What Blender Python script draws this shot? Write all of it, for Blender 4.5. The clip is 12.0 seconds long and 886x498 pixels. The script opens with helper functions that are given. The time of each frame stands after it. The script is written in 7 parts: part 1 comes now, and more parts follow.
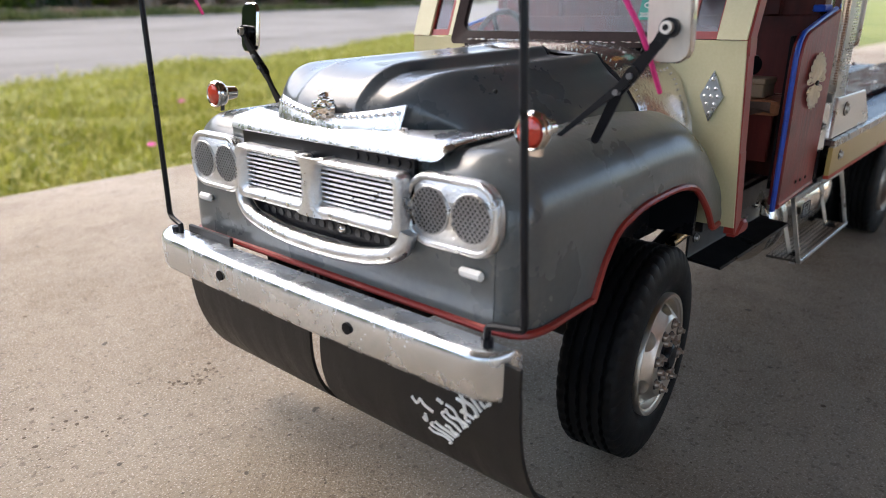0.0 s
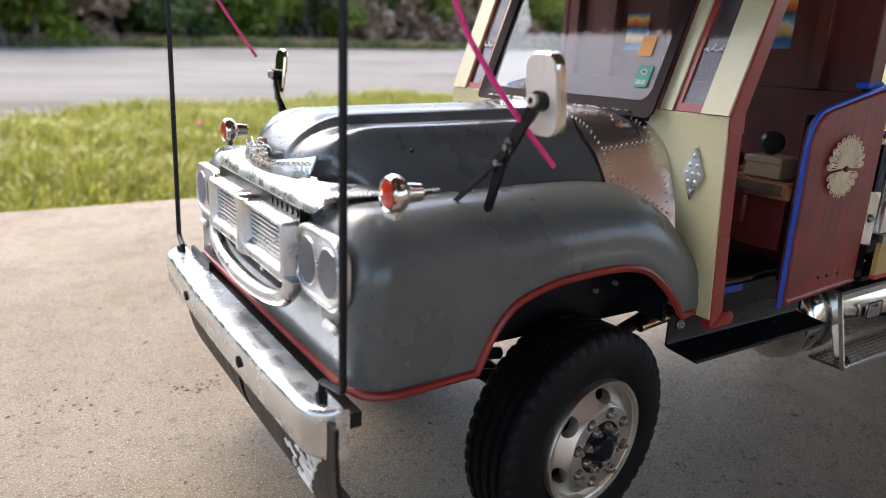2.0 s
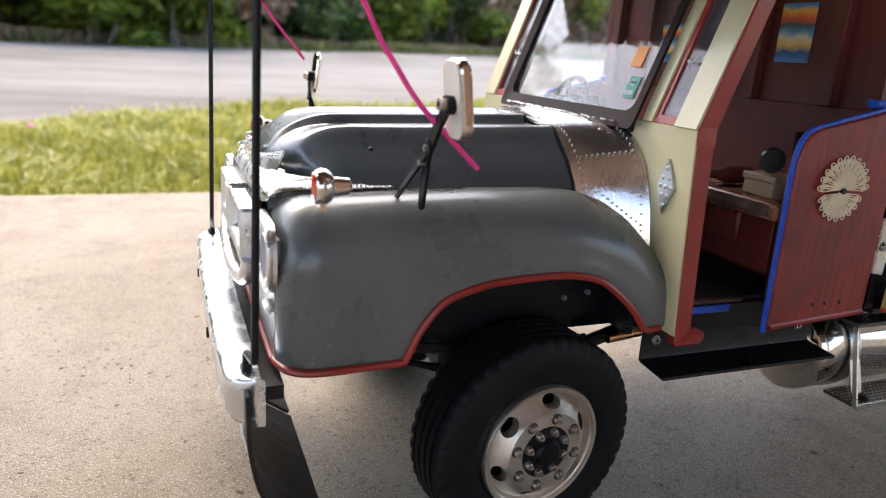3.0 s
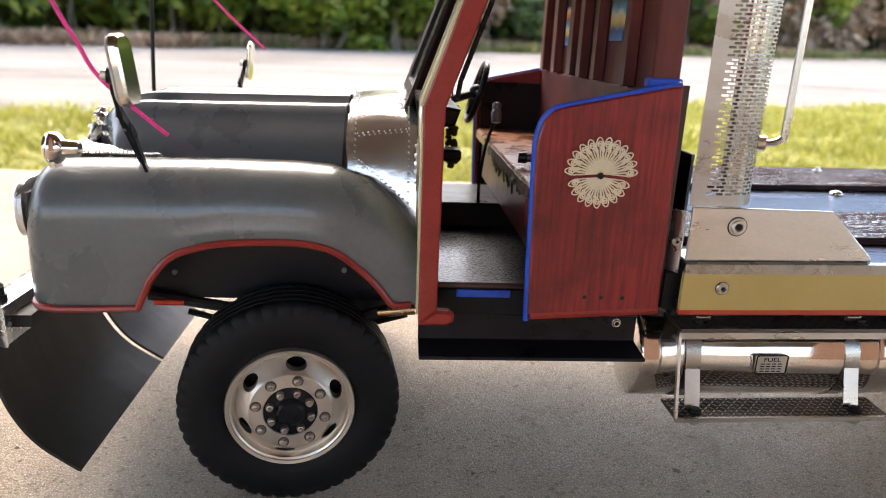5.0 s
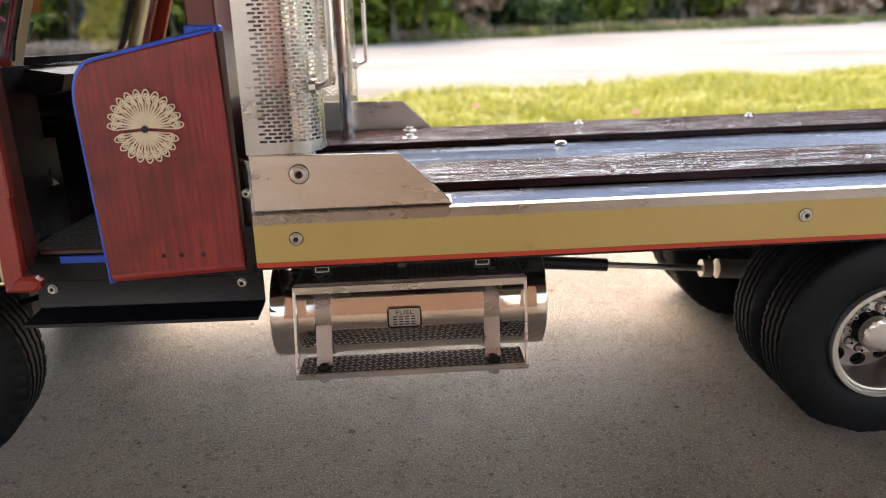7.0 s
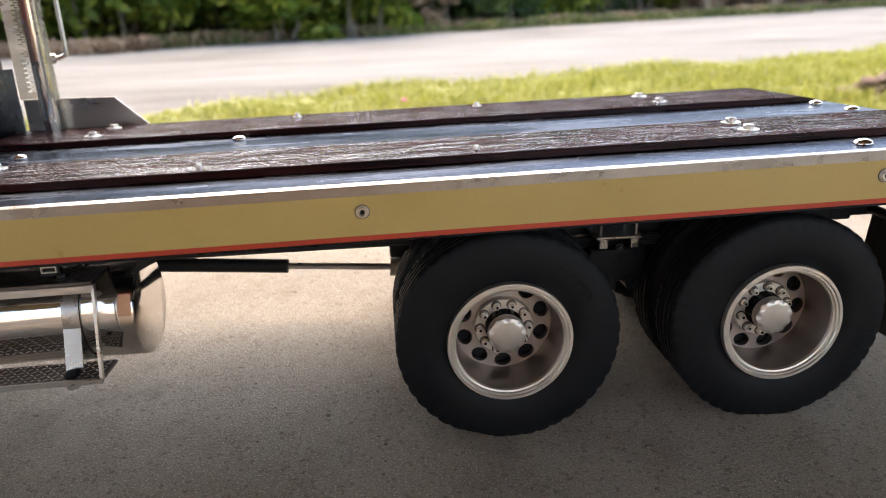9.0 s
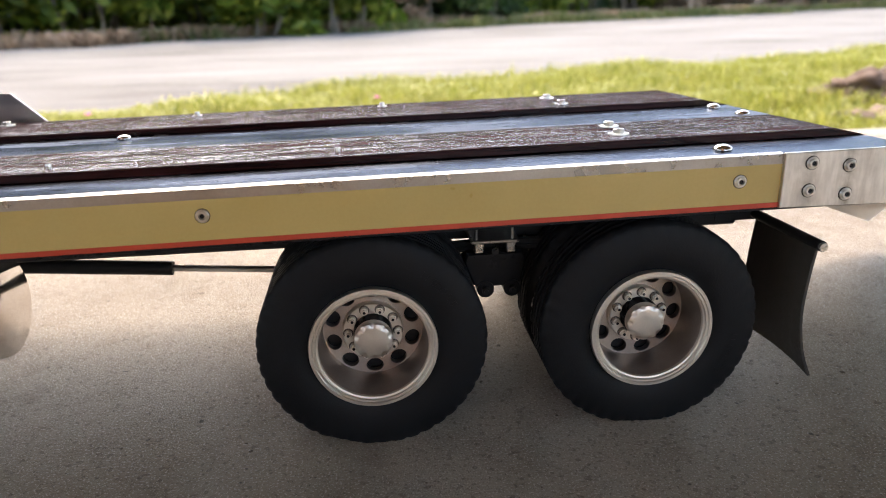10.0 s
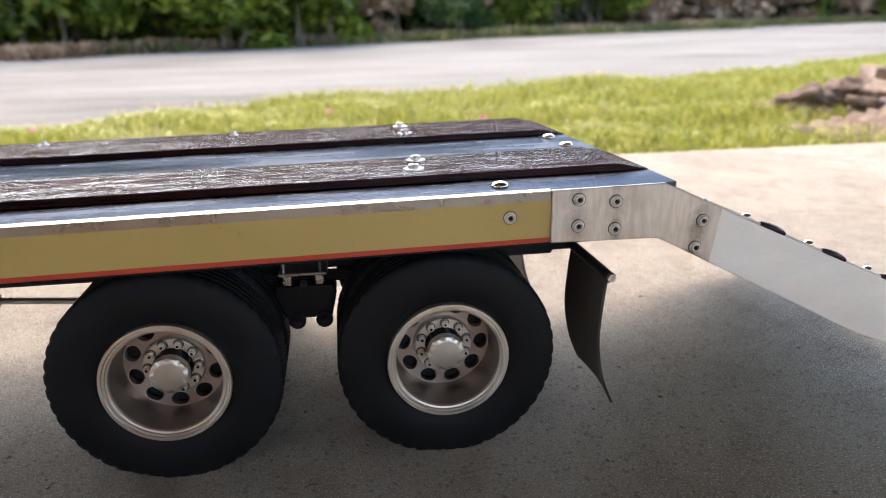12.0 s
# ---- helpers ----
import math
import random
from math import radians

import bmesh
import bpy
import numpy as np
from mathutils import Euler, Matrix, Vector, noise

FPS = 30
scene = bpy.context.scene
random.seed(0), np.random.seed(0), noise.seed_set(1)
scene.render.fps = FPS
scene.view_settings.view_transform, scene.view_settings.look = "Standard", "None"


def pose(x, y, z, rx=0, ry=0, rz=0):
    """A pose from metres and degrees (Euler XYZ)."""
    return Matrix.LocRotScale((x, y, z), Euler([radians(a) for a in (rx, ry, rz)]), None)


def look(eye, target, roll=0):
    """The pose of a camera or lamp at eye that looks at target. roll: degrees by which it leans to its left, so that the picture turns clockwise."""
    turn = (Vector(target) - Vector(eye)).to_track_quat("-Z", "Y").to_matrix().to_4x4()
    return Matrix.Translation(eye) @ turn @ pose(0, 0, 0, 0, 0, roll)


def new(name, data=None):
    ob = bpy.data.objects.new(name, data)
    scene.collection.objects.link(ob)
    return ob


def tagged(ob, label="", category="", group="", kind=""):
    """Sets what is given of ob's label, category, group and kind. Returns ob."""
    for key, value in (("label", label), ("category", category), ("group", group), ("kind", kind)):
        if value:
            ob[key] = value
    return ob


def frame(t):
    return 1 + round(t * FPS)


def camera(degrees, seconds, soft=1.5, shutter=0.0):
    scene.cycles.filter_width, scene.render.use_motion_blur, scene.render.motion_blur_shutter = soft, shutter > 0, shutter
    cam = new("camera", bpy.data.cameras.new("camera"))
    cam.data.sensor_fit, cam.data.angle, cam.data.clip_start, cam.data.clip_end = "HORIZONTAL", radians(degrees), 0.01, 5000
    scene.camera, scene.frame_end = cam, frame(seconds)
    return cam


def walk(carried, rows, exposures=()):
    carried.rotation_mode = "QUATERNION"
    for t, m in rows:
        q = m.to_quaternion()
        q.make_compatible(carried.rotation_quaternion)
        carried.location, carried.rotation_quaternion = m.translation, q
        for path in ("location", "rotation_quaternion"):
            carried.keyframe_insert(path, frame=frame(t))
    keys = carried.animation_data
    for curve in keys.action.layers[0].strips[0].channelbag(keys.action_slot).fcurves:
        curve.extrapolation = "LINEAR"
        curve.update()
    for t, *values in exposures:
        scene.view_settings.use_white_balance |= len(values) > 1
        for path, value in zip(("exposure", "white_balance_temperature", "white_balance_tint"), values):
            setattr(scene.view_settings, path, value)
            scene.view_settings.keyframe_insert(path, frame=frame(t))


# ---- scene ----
cam = camera(63.4, 12.0, soft=1.0)
PATH = [
    (0, (-0.233, -0.184, 0.169), (1.168, 1.078, -0.499), 0.4),
    (0.5, (-0.218, -0.197, 0.172), (1.134, 1.123, -0.484), 0.6),
    (1, (-0.204, -0.21, 0.172), (1.073, 1.201, -0.444), 1.3),
    (1.5, (-0.183, -0.222, 0.176), (0.988, 1.291, -0.404), 1.9),
    (2, (-0.164, -0.239, 0.177), (0.865, 1.375, -0.404), 2.8),
    (2.5, (-0.137, -0.257, 0.18), (0.747, 1.44, -0.4), 3.0),
    (2.7, (-0.128, -0.265, 0.18), (0.683, 1.468, -0.404), 3.3),
    (4.3, (-0.025, -0.309, 0.183), (0.315, 1.579, -0.384), 2.3),
    (4.5, (0.0, -0.315, 0.185), (0.292, 1.576, -0.397), 1.5),
    (5, (0.039, -0.322, 0.181), (0.18, 1.579, -0.425), 2.5),
    (5.5, (0.087, -0.32, 0.18), (0.173, 1.58, -0.438), -0.3),
    (6, (0.12, -0.322, 0.174), (0.202, 1.574, -0.457), -0.1),
    (6.5, (0.155, -0.326, 0.173), (0.245, 1.568, -0.461), -1.1),
    (7, (0.193, -0.329, 0.169), (0.27, 1.567, -0.462), -1.2),
    (7.5, (0.232, -0.328, 0.162), (0.307, 1.568, -0.472), -1.0),
    (7.7, (0.249, -0.325, 0.162), (0.336, 1.569, -0.474), -0.9),
    (9.3, (0.349, -0.319, 0.162), (0.513, 1.564, -0.492), -1.8),
    (9.5, (0.357, -0.318, 0.163), (0.531, 1.561, -0.499), -1.0),
    (10, (0.381, -0.32, 0.162), (0.573, 1.56, -0.494), -1.3),
    (10.5, (0.405, -0.322, 0.164), (0.593, 1.558, -0.491), -1.9),
    (11, (0.421, -0.324, 0.166), (0.653, 1.558, -0.469), -1.0),
    (11.5, (0.436, -0.323, 0.168), (0.695, 1.559, -0.456), -3.2),
    (12, (0.448, -0.33, 0.17), (0.716, 1.551, -0.456), -1.0),
]
walk(cam, [(t, look(eye, target, roll)) for t, eye, target, roll in PATH],
     exposures=[(0, 2.0, 6600, 10), (1, 2.06, 6600, 10), (2, 2.14, 6600, 10), (2.7, 2.3, 6700, 11), (4.5, 2.72, 7000, 12), (6, 2.98, 7350, 13), (7.5, 2.78, 7400, 13), (9.5, 2.64, 7050, 11), (10.5, 2.67, 6950, 11), (12, 2.48, 6750, 10)])

cam.data.dof.use_dof = True
cam.data.dof.focus_distance = 0.27
cam.data.dof.aperture_fstop = 14.0

# ---- world and light ----
world = bpy.data.worlds.new("sky")
scene.world = world
world.use_nodes = True
wn = world.node_tree.nodes
sky = wn.new("ShaderNodeTexSky")
sky.sky_type = "NISHITA"
sky.sun_disc = False
sky.sun_elevation = radians(55)
sky.sun_rotation = radians(-15)
sky.air_density, sky.dust_density, sky.ozone_density = 0.9, 3.5, 0.6
world.node_tree.links.new(sky.outputs[0], wn["Background"].inputs[0])
wn["Background"].inputs[1].default_value = 0.15
sun_data = bpy.data.lights.new("sun", "SUN")
sun_data.energy, sun_data.angle, sun_data.color = 0.5, radians(60), (1.0, 0.95, 0.88)
sun = new("sun", sun_data)
sun.matrix_world = look((-0.6, 2.2, 3.3), (0, 0, 0))

# ---- materials ----


def nodes_of(name):
    m = bpy.data.materials.new(name)
    m.use_nodes = True
    return m, m.node_tree.nodes, m.node_tree.links, m.node_tree.nodes["Principled BSDF"]


def rgba(c):
    return (c[0], c[1], c[2], 1)


def coords(n, l, stretch=(1, 1, 1)):
    tc = n.new("ShaderNodeTexCoord")
    mp = n.new("ShaderNodeMapping")
    mp.inputs["Scale"].default_value = stretch
    l.new(tc.outputs["Object"], mp.inputs[0])
    return mp.outputs[0]


def noise_node(n, l, vec, scale, detail=4.0, rough=0.6):
    t = n.new("ShaderNodeTexNoise")
    t.inputs["Scale"].default_value = scale
    t.inputs["Detail"].default_value = detail
    t.inputs["Roughness"].default_value = rough
    l.new(vec, t.inputs["Vector"])
    return t.outputs["Fac"]


def ramp(n, l, fac, stops):
    r = n.new("ShaderNodeValToRGB")
    el = r.color_ramp.elements
    while len(el) < len(stops):
        el.new(0.5)
    for e, (p, c) in zip(el, stops):
        e.position, e.color = p, rgba(c)
    l.new(fac, r.inputs[0])
    return r.outputs[0]


def mix(n, l, fac, a, b, how="MIX"):
    x = n.new("ShaderNodeMix")
    x.data_type, x.blend_type = "RGBA", how
    for sock, v in ((x.inputs[0], fac), (x.inputs[6], a), (x.inputs[7], b)):
        if isinstance(v, tuple):
            sock.default_value = rgba(v)
        elif isinstance(v, (int, float)):
            sock.default_value = v
        else:
            l.new(v, sock)
    return x.outputs[2]


def bump(n, l, height, strength, dist, bsdf):
    b = n.new("ShaderNodeBump")
    b.inputs["Strength"].default_value = strength
    b.inputs["Distance"].default_value = dist
    l.new(height, b.inputs["Height"])
    l.new(b.outputs[0], bsdf.inputs["Normal"])


def surface(name, c1, c2, rough=0.5, metal=0.0, big=40.0, fine=900.0, relief=0.0, spread=0.12, worn=None, wear=0.68, coat=0.0, stretch=(1, 1, 1), spec=0.5):
    """Two tones mixed at two scales, with roughness variation, fine relief and optional worn spots."""
    m, n, l, b = nodes_of(name)
    v = coords(n, l, stretch)
    f1 = noise_node(n, l, v, big, 5)
    f2 = noise_node(n, l, v, fine, 3)
    s = n.new("ShaderNodeMath")
    s.operation = "MULTIPLY_ADD"
    l.new(f2, s.inputs[0])
    s.inputs[1].default_value = 0.45
    l.new(f1, s.inputs[2])
    col = ramp(n, l, s.outputs[0], ((0.5, c1), (0.95, c2)))
    if worn:
        f3 = noise_node(n, l, v, big * 4.5, 8, 0.75)
        k = ramp(n, l, f3, ((wear, (0, 0, 0)), (wear + 0.035, (1, 1, 1))))
        col = mix(n, l, k, col, worn)
    l.new(col, b.inputs["Base Color"])
    rr = n.new("ShaderNodeMapRange")
    l.new(f1, rr.inputs[0])
    rr.inputs[1].default_value, rr.inputs[2].default_value = 0.3, 0.7
    rr.inputs[3].default_value, rr.inputs[4].default_value = max(0.02, rough - spread), min(1, rough + spread)
    l.new(rr.outputs[0], b.inputs["Roughness"])
    b.inputs["Metallic"].default_value = metal
    b.inputs["Coat Weight"].default_value = coat
    b.inputs["Coat Roughness"].default_value = 0.08
    b.inputs["Specular IOR Level"].default_value = spec
    if relief:
        bump(n, l, f2, relief, 0.0006, b)
    return m


def wood(name, dark, light, axis, rough=0.4, coat=0.0, scale=260.0, fleck=None, relief=0.25):
    m, n, l, b = nodes_of(name)
    st = {"x": (0.05, 1, 1), "y": (1, 0.05, 1), "z": (1, 1, 0.05)}[axis]
    v = coords(n, l, st)
    g1 = noise_node(n, l, v, scale, 6, 0.7)
    g2 = noise_node(n, l, v, scale * 4, 3, 0.6)
    blot = noise_node(n, l, coords(n, l), 35, 4)
    col = ramp(n, l, g1, ((0.36, dark), (0.62, light)))
    col = mix(n, l, ramp(n, l, blot, ((0.45, (0, 0, 0)), (0.72, (0.75, 0.75, 0.75)))), col, tuple(c * 0.35 for c in dark))
    if fleck:
        k = ramp(n, l, g2, ((0.62, (0, 0, 0)), (0.70, (1, 1, 1))))
        col = mix(n, l, k, col, fleck)
    l.new(col, b.inputs["Base Color"])
    rr = n.new("ShaderNodeMapRange")
    l.new(g2, rr.inputs[0])
    rr.inputs[3].default_value, rr.inputs[4].default_value = rough - 0.1, rough + 0.2
    l.new(rr.outputs[0], b.inputs["Roughness"])
    b.inputs["Coat Weight"].default_value = coat
    b.inputs["Coat Roughness"].default_value = 0.15
    bump(n, l, g1, relief, 0.0006, b)
    return m


GREY = surface("grey_paint", (0.090, 0.101, 0.104), (0.128, 0.140, 0.140), 0.30, 0, 26, 420, 0.16, 0.08, (0.030, 0.027, 0.024), 0.735, 0.3, spec=0.45)
HOOD = surface("dark_grey_paint", (0.062, 0.074, 0.085), (0.084, 0.098, 0.109), 0.30, 0, 30, 500, 0.05, 0.06, (0.03, 0.029, 0.028), 0.765, 0.35)
ALU = surface("polished_aluminium", (0.82, 0.83, 0.84), (0.92, 0.92, 0.92), 0.19, 1, 60, 900, 0.05, 0.08, (0.50, 0.49, 0.48), 0.745)
HAMMERED = surface("hammered_aluminium", (0.82, 0.83, 0.84), (0.93, 0.93, 0.93), 0.27, 1, 120, 700, 0.30, 0.1)
FLAPWORN = surface("worn_grey_rubber", (0.030, 0.027, 0.024), (0.065, 0.059, 0.053), 0.55, 0, 60, 1500, 0.25, 0.1, spec=0.3, stretch=(1, 4, 0.3))
CAST = surface("cast_aluminium", (0.60, 0.61, 0.62), (0.76, 0.77, 0.78), 0.34, 1, 160, 900, 0.5, 0.12)
STEEL = surface("brushed_steel", (0.60, 0.585, 0.555), (0.74, 0.725, 0.69), 0.31, 1, 60, 1300, 0.08, 0.1, (0.36, 0.34, 0.31), 0.71, stretch=(0.35, 1, 1))
DECK = surface("scratched_steel_deck", (0.085, 0.097, 0.122), (0.19, 0.205, 0.235), 0.24, 1, 55, 1100, 0.2, 0.12, (0.42, 0.43, 0.44), 0.66, stretch=(0.18, 1, 1))
DECK.node_tree.nodes["Principled BSDF"].inputs["Specular Tint"].default_value = (0.40, 0.43, 0.48, 1)
RAMPSTEEL = surface("dull_ramp_steel", (0.76, 0.755, 0.735), (0.86, 0.855, 0.835), 0.45, 0.4, 60, 1300, 0.06, 0.1, (0.40, 0.39, 0.37), 0.73, stretch=(0.35, 1, 1))
MIRRORED = surface("mirror_steel", (0.72, 0.67, 0.62), (0.80, 0.75, 0.70), 0.10, 1, 50, 900, 0.0, 0.05)
STRAP = surface("dull_strap_steel", (0.34, 0.325, 0.30), (0.45, 0.43, 0.40), 0.30, 1, 60, 1300, 0.05, 0.08)
RIMMETAL = surface("satin_wheel_metal", (0.66, 0.615, 0.555), (0.77, 0.715, 0.645), 0.42, 1, 120, 1400, 0.0, 0.06)
COWL = surface("crinkled_foil", (0.64, 0.61, 0.60), (0.82, 0.79, 0.78), 0.19, 0.94, 60, 420, 0.12, 0.08, (0.30, 0.24, 0.22), 0.70, stretch=(1, 1, 1))
RED = surface("red_oxide_paint", (0.235, 0.018, 0.014), (0.32, 0.032, 0.022), 0.40, 0, 50, 800, 0.12, 0.1, (0.05, 0.010, 0.008), 0.72, 0.2, spec=0.4)
ORANGE = surface("orange_red_line", (0.44, 0.042, 0.018), (0.53, 0.058, 0.026), 0.4, 0, 60, 900, 0.03)
CREAM = surface("cream_paint", (0.52, 0.47, 0.27), (0.60, 0.55, 0.34), 0.38, 0, 35, 900, 0.08, 0.1, (0.30, 0.24, 0.13), 0.74, 0.2)
BAND = surface("mustard_cream_band", (0.46, 0.338, 0.108), (0.51, 0.380, 0.130), 0.33, 0, 25, 900, 0.02, 0.06, coat=0.25)
BLACK = surface("black_plastic", (0.0052, 0.0058, 0.0082), (0.0100, 0.0108, 0.0140), 0.34, 0, 60, 1200, 0.06, spec=0.22)
DARKMETAL = surface("black_chassis", (0.008, 0.008, 0.009), (0.018, 0.0175, 0.017), 0.5, 0, 60, 900, 0.1, 0.1, (0.05, 0.047, 0.044), 0.74, spec=0.3)
RUBBER = surface("tyre_rubber", (0.0046, 0.0052, 0.0064), (0.0088, 0.0096, 0.0112), 0.55, 0, 60, 1300, 0.15, 0.1, (0.016, 0.0155, 0.0155), 0.74, spec=0.18)
FLAP = surface("ribbed_black_rubber", (0.010, 0.0095, 0.009), (0.020, 0.019, 0.018), 0.5, 0, 50, 1500, 0.25, 0.1, spec=0.3, stretch=(1, 4, 0.3))
BROWN = surface("dark_brown_paint", (0.035, 0.016, 0.014), (0.06, 0.03, 0.026), 0.4, 0, 50, 900, 0.1, coat=0.2)
SURROUND = surface("dark_plum_surround", (0.018, 0.011, 0.011), (0.034, 0.021, 0.021), 0.6, 0, 50, 900, 0.05, spec=0.10)
BLUE = surface("blue_tape", (0.008, 0.055, 0.42), (0.015, 0.10, 0.62), 0.35, 0, 120, 900, 0.25)
WHITE = surface("white_plastic", (0.72, 0.72, 0.70), (0.82, 0.82, 0.80), 0.4, 0, 80, 900, 0.03)
PALEWOOD = surface("pale_scuffed_board", (0.58, 0.55, 0.50), (0.74, 0.71, 0.66), 0.5, 0, 70, 500, 0.1, 0.1, (0.45, 0.20, 0.17), 0.72, stretch=(1, 1, 0.3))
PINK = surface("pink_yarn", (0.80, 0.03, 0.24), (0.95, 0.07, 0.36), 0.7, 0, 400, 2500, 0.3)
DOILY = surface("cream_cast_lace", (0.72, 0.60, 0.42), (0.84, 0.73, 0.55), 0.5, 0, 200, 1500, 0.1)
REDLENS = surface("red_lens", (0.45, 0.03, 0.015), (0.60, 0.06, 0.03), 0.15, 0, 80, 900, 0.0, coat=0.6)
WIRE = surface("wire_mesh", (0.34, 0.34, 0.345), (0.48, 0.48, 0.485), 0.42, 0.6, 80, 900)
# dark tone standing in for shade inside lamps, punched holes and grille
SHADE = surface("recess_shade_grey", (0.030, 0.030, 0.032), (0.055, 0.055, 0.058), 0.4, 0.2, 80, 900)
TAN = surface("tan_fringe", (0.20, 0.13, 0.06), (0.36, 0.25, 0.13), 0.8, 0, 300, 1500, 0.6)
DRIED = surface("dried_garland", (0.035, 0.028, 0.02), (0.11, 0.085, 0.05), 0.8, 0, 300, 1500, 0.4)
SEATTOP = surface("worn_brown_seat", (0.20, 0.075, 0.035), (0.33, 0.14, 0.07), 0.3, 0, 50, 700, 0.1, coat=0.3)
TORN = surface("torn_vinyl", (0.045, 0.026, 0.022), (0.11, 0.075, 0.062), 0.45, 0, 150, 1500, 0.4, 0.1)
BUMPER = surface("scuffed_bumper_metal", (0.60, 0.64, 0.68), (0.80, 0.83, 0.86), 0.25, 0.92, 90, 700, 0.06, 0.13, (0.50, 0.54, 0.58), 0.745)
# near-black that stands in for the shade inside the bumper holes
HOLE = surface("hole_shade", (0.012, 0.012, 0.012), (0.025, 0.024, 0.023), 0.9, 0, 90, 900, spec=0.05)
CARD = surface("tan_card", (0.27, 0.19, 0.12), (0.34, 0.25, 0.17), 0.6, 0, 60, 700, 0.05)
KNOB = surface("grey_rubber_knob", (0.13, 0.13, 0.14), (0.20, 0.20, 0.21), 0.5, 0, 90, 900, 0.1)
GREENSTICK = surface("green_sticker", (0.02, 0.22, 0.17), (0.03, 0.28, 0.22), 0.5, 0, 90, 900)
ORANGESTICK = surface("orange_sticker", (0.70, 0.24, 0.03), (0.82, 0.36, 0.08), 0.5, 0, 90, 900)
GOLD = surface("brass_cylinder", (0.50, 0.33, 0.17), (0.62, 0.43, 0.24), 0.25, 1, 90, 900)
PANELWOOD = wood("red_stained_wood", (0.145, 0.009, 0.010), (0.31, 0.021, 0.021), "z", 0.38, 0.2, 760)
INNERWOOD = wood("dark_red_wood", (0.088, 0.014, 0.012), (0.135, 0.021, 0.017), "z", 0.40, 0.15, 300)
ROTWOOD = wood("weathered_board", (0.10, 0.065, 0.045), (0.26, 0.18, 0.13), "x", 0.8, 0.0, 30)
BARK = surface("bark", (0.10, 0.085, 0.06), (0.20, 0.17, 0.13), 0.9, 0, 4, 40, 0.8)


def streaky_plank(name):
    """Dark stained board whose varnish shines in fine dashes along the open grain."""
    m, n, l, b = nodes_of(name)
    n.remove(b)
    v = coords(n, l, (0.045, 1, 1))
    g1 = noise_node(n, l, v, 420, 5, 0.7)
    blot = noise_node(n, l, coords(n, l), 28, 4)
    col = ramp(n, l, g1, ((0.36, (0.010, 0.0030, 0.0032)), (0.64, (0.044, 0.0095, 0.0092))))
    col = mix(n, l, ramp(n, l, blot, ((0.45, (0, 0, 0)), (0.7, (0.6, 0.6, 0.6)))), col, (0.006, 0.003, 0.003))
    di = n.new("ShaderNodeBsdfDiffuse")
    l.new(col, di.inputs[0])
    g3 = noise_node(n, l, coords(n, l, (0.34, 1, 1)), 2300, 3, 0.7)
    g4 = noise_node(n, l, coords(n, l, (0.16, 1, 1)), 260, 3, 0.6)
    shine = mix(n, l, 0.25, g3, g4)
    gl = n.new("ShaderNodeBsdfGlossy")
    gl.inputs["Roughness"].default_value = 0.17
    bp = n.new("ShaderNodeBump")
    bp.inputs["Strength"].default_value = 0.4
    bp.inputs["Distance"].default_value = 0.0003
    l.new(shine, bp.inputs["Height"])
    l.new(bp.outputs[0], gl.inputs["Normal"])
    ms = n.new("ShaderNodeMixShader")
    gn = n.new("ShaderNodeNewGeometry")
    sn = n.new("ShaderNodeSeparateXYZ")
    l.new(gn.outputs["True Normal"], sn.inputs[0])
    lit = ramp(n, l, shine, ((0.47, (0.045, 0.045, 0.045)), (0.55, (0.14, 0.14, 0.14)), (0.585, (0.95, 0.95, 0.95))))
    l.new(mix(n, l, ramp(n, l, sn.outputs[2], ((0.5, (0, 0, 0)), (0.9, (1, 1, 1)))), (0.03, 0.03, 0.03), lit), ms.inputs[0])
    l.new(di.outputs[0], ms.inputs[1])
    l.new(gl.outputs[0], ms.inputs[2])
    l.new(ms.outputs[0], n["Material Output"].inputs[0])
    return m


PLANKWOOD = streaky_plank("varnished_dark_plank")


def crackle(name):
    """Black grained leather: glossy scales parted by fine dull creases."""
    m, n, l, b = nodes_of(name)
    v = coords(n, l)
    nz = n.new("ShaderNodeTexNoise")
    nz.inputs["Scale"].default_value = 160
    l.new(v, nz.inputs["Vector"])
    sc = n.new("ShaderNodeVectorMath")
    sc.operation = "SCALE"
    sc.inputs[3].default_value = 0.004
    l.new(nz.outputs["Color"], sc.inputs[0])
    ad = n.new("ShaderNodeVectorMath")
    l.new(v, ad.inputs[0])
    l.new(sc.outputs[0], ad.inputs[1])
    t = n.new("ShaderNodeTexVoronoi")
    t.feature = "DISTANCE_TO_EDGE"
    t.inputs["Scale"].default_value = 430
    l.new(ad.outputs[0], t.inputs["Vector"])
    crease = ramp(n, l, t.outputs["Distance"], ((0.0, (0, 0, 0)), (0.10, (1, 1, 1))))
    l.new(mix(n, l, crease, (0.003, 0.003, 0.004), (0.017, 0.018, 0.021)), b.inputs["Base Color"])
    l.new(mix(n, l, crease, (0.7, 0.7, 0.7), (0.30, 0.30, 0.30)), b.inputs["Roughness"])
    b.inputs["Coat Weight"].default_value = 0.5
    b.inputs["Coat Roughness"].default_value = 0.22
    grain = noise_node(n, l, v, 1500, 3, 0.7)
    bump(n, l, mix(n, l, 0.3, crease, grain), 1.0, 0.0010, b)
    return m


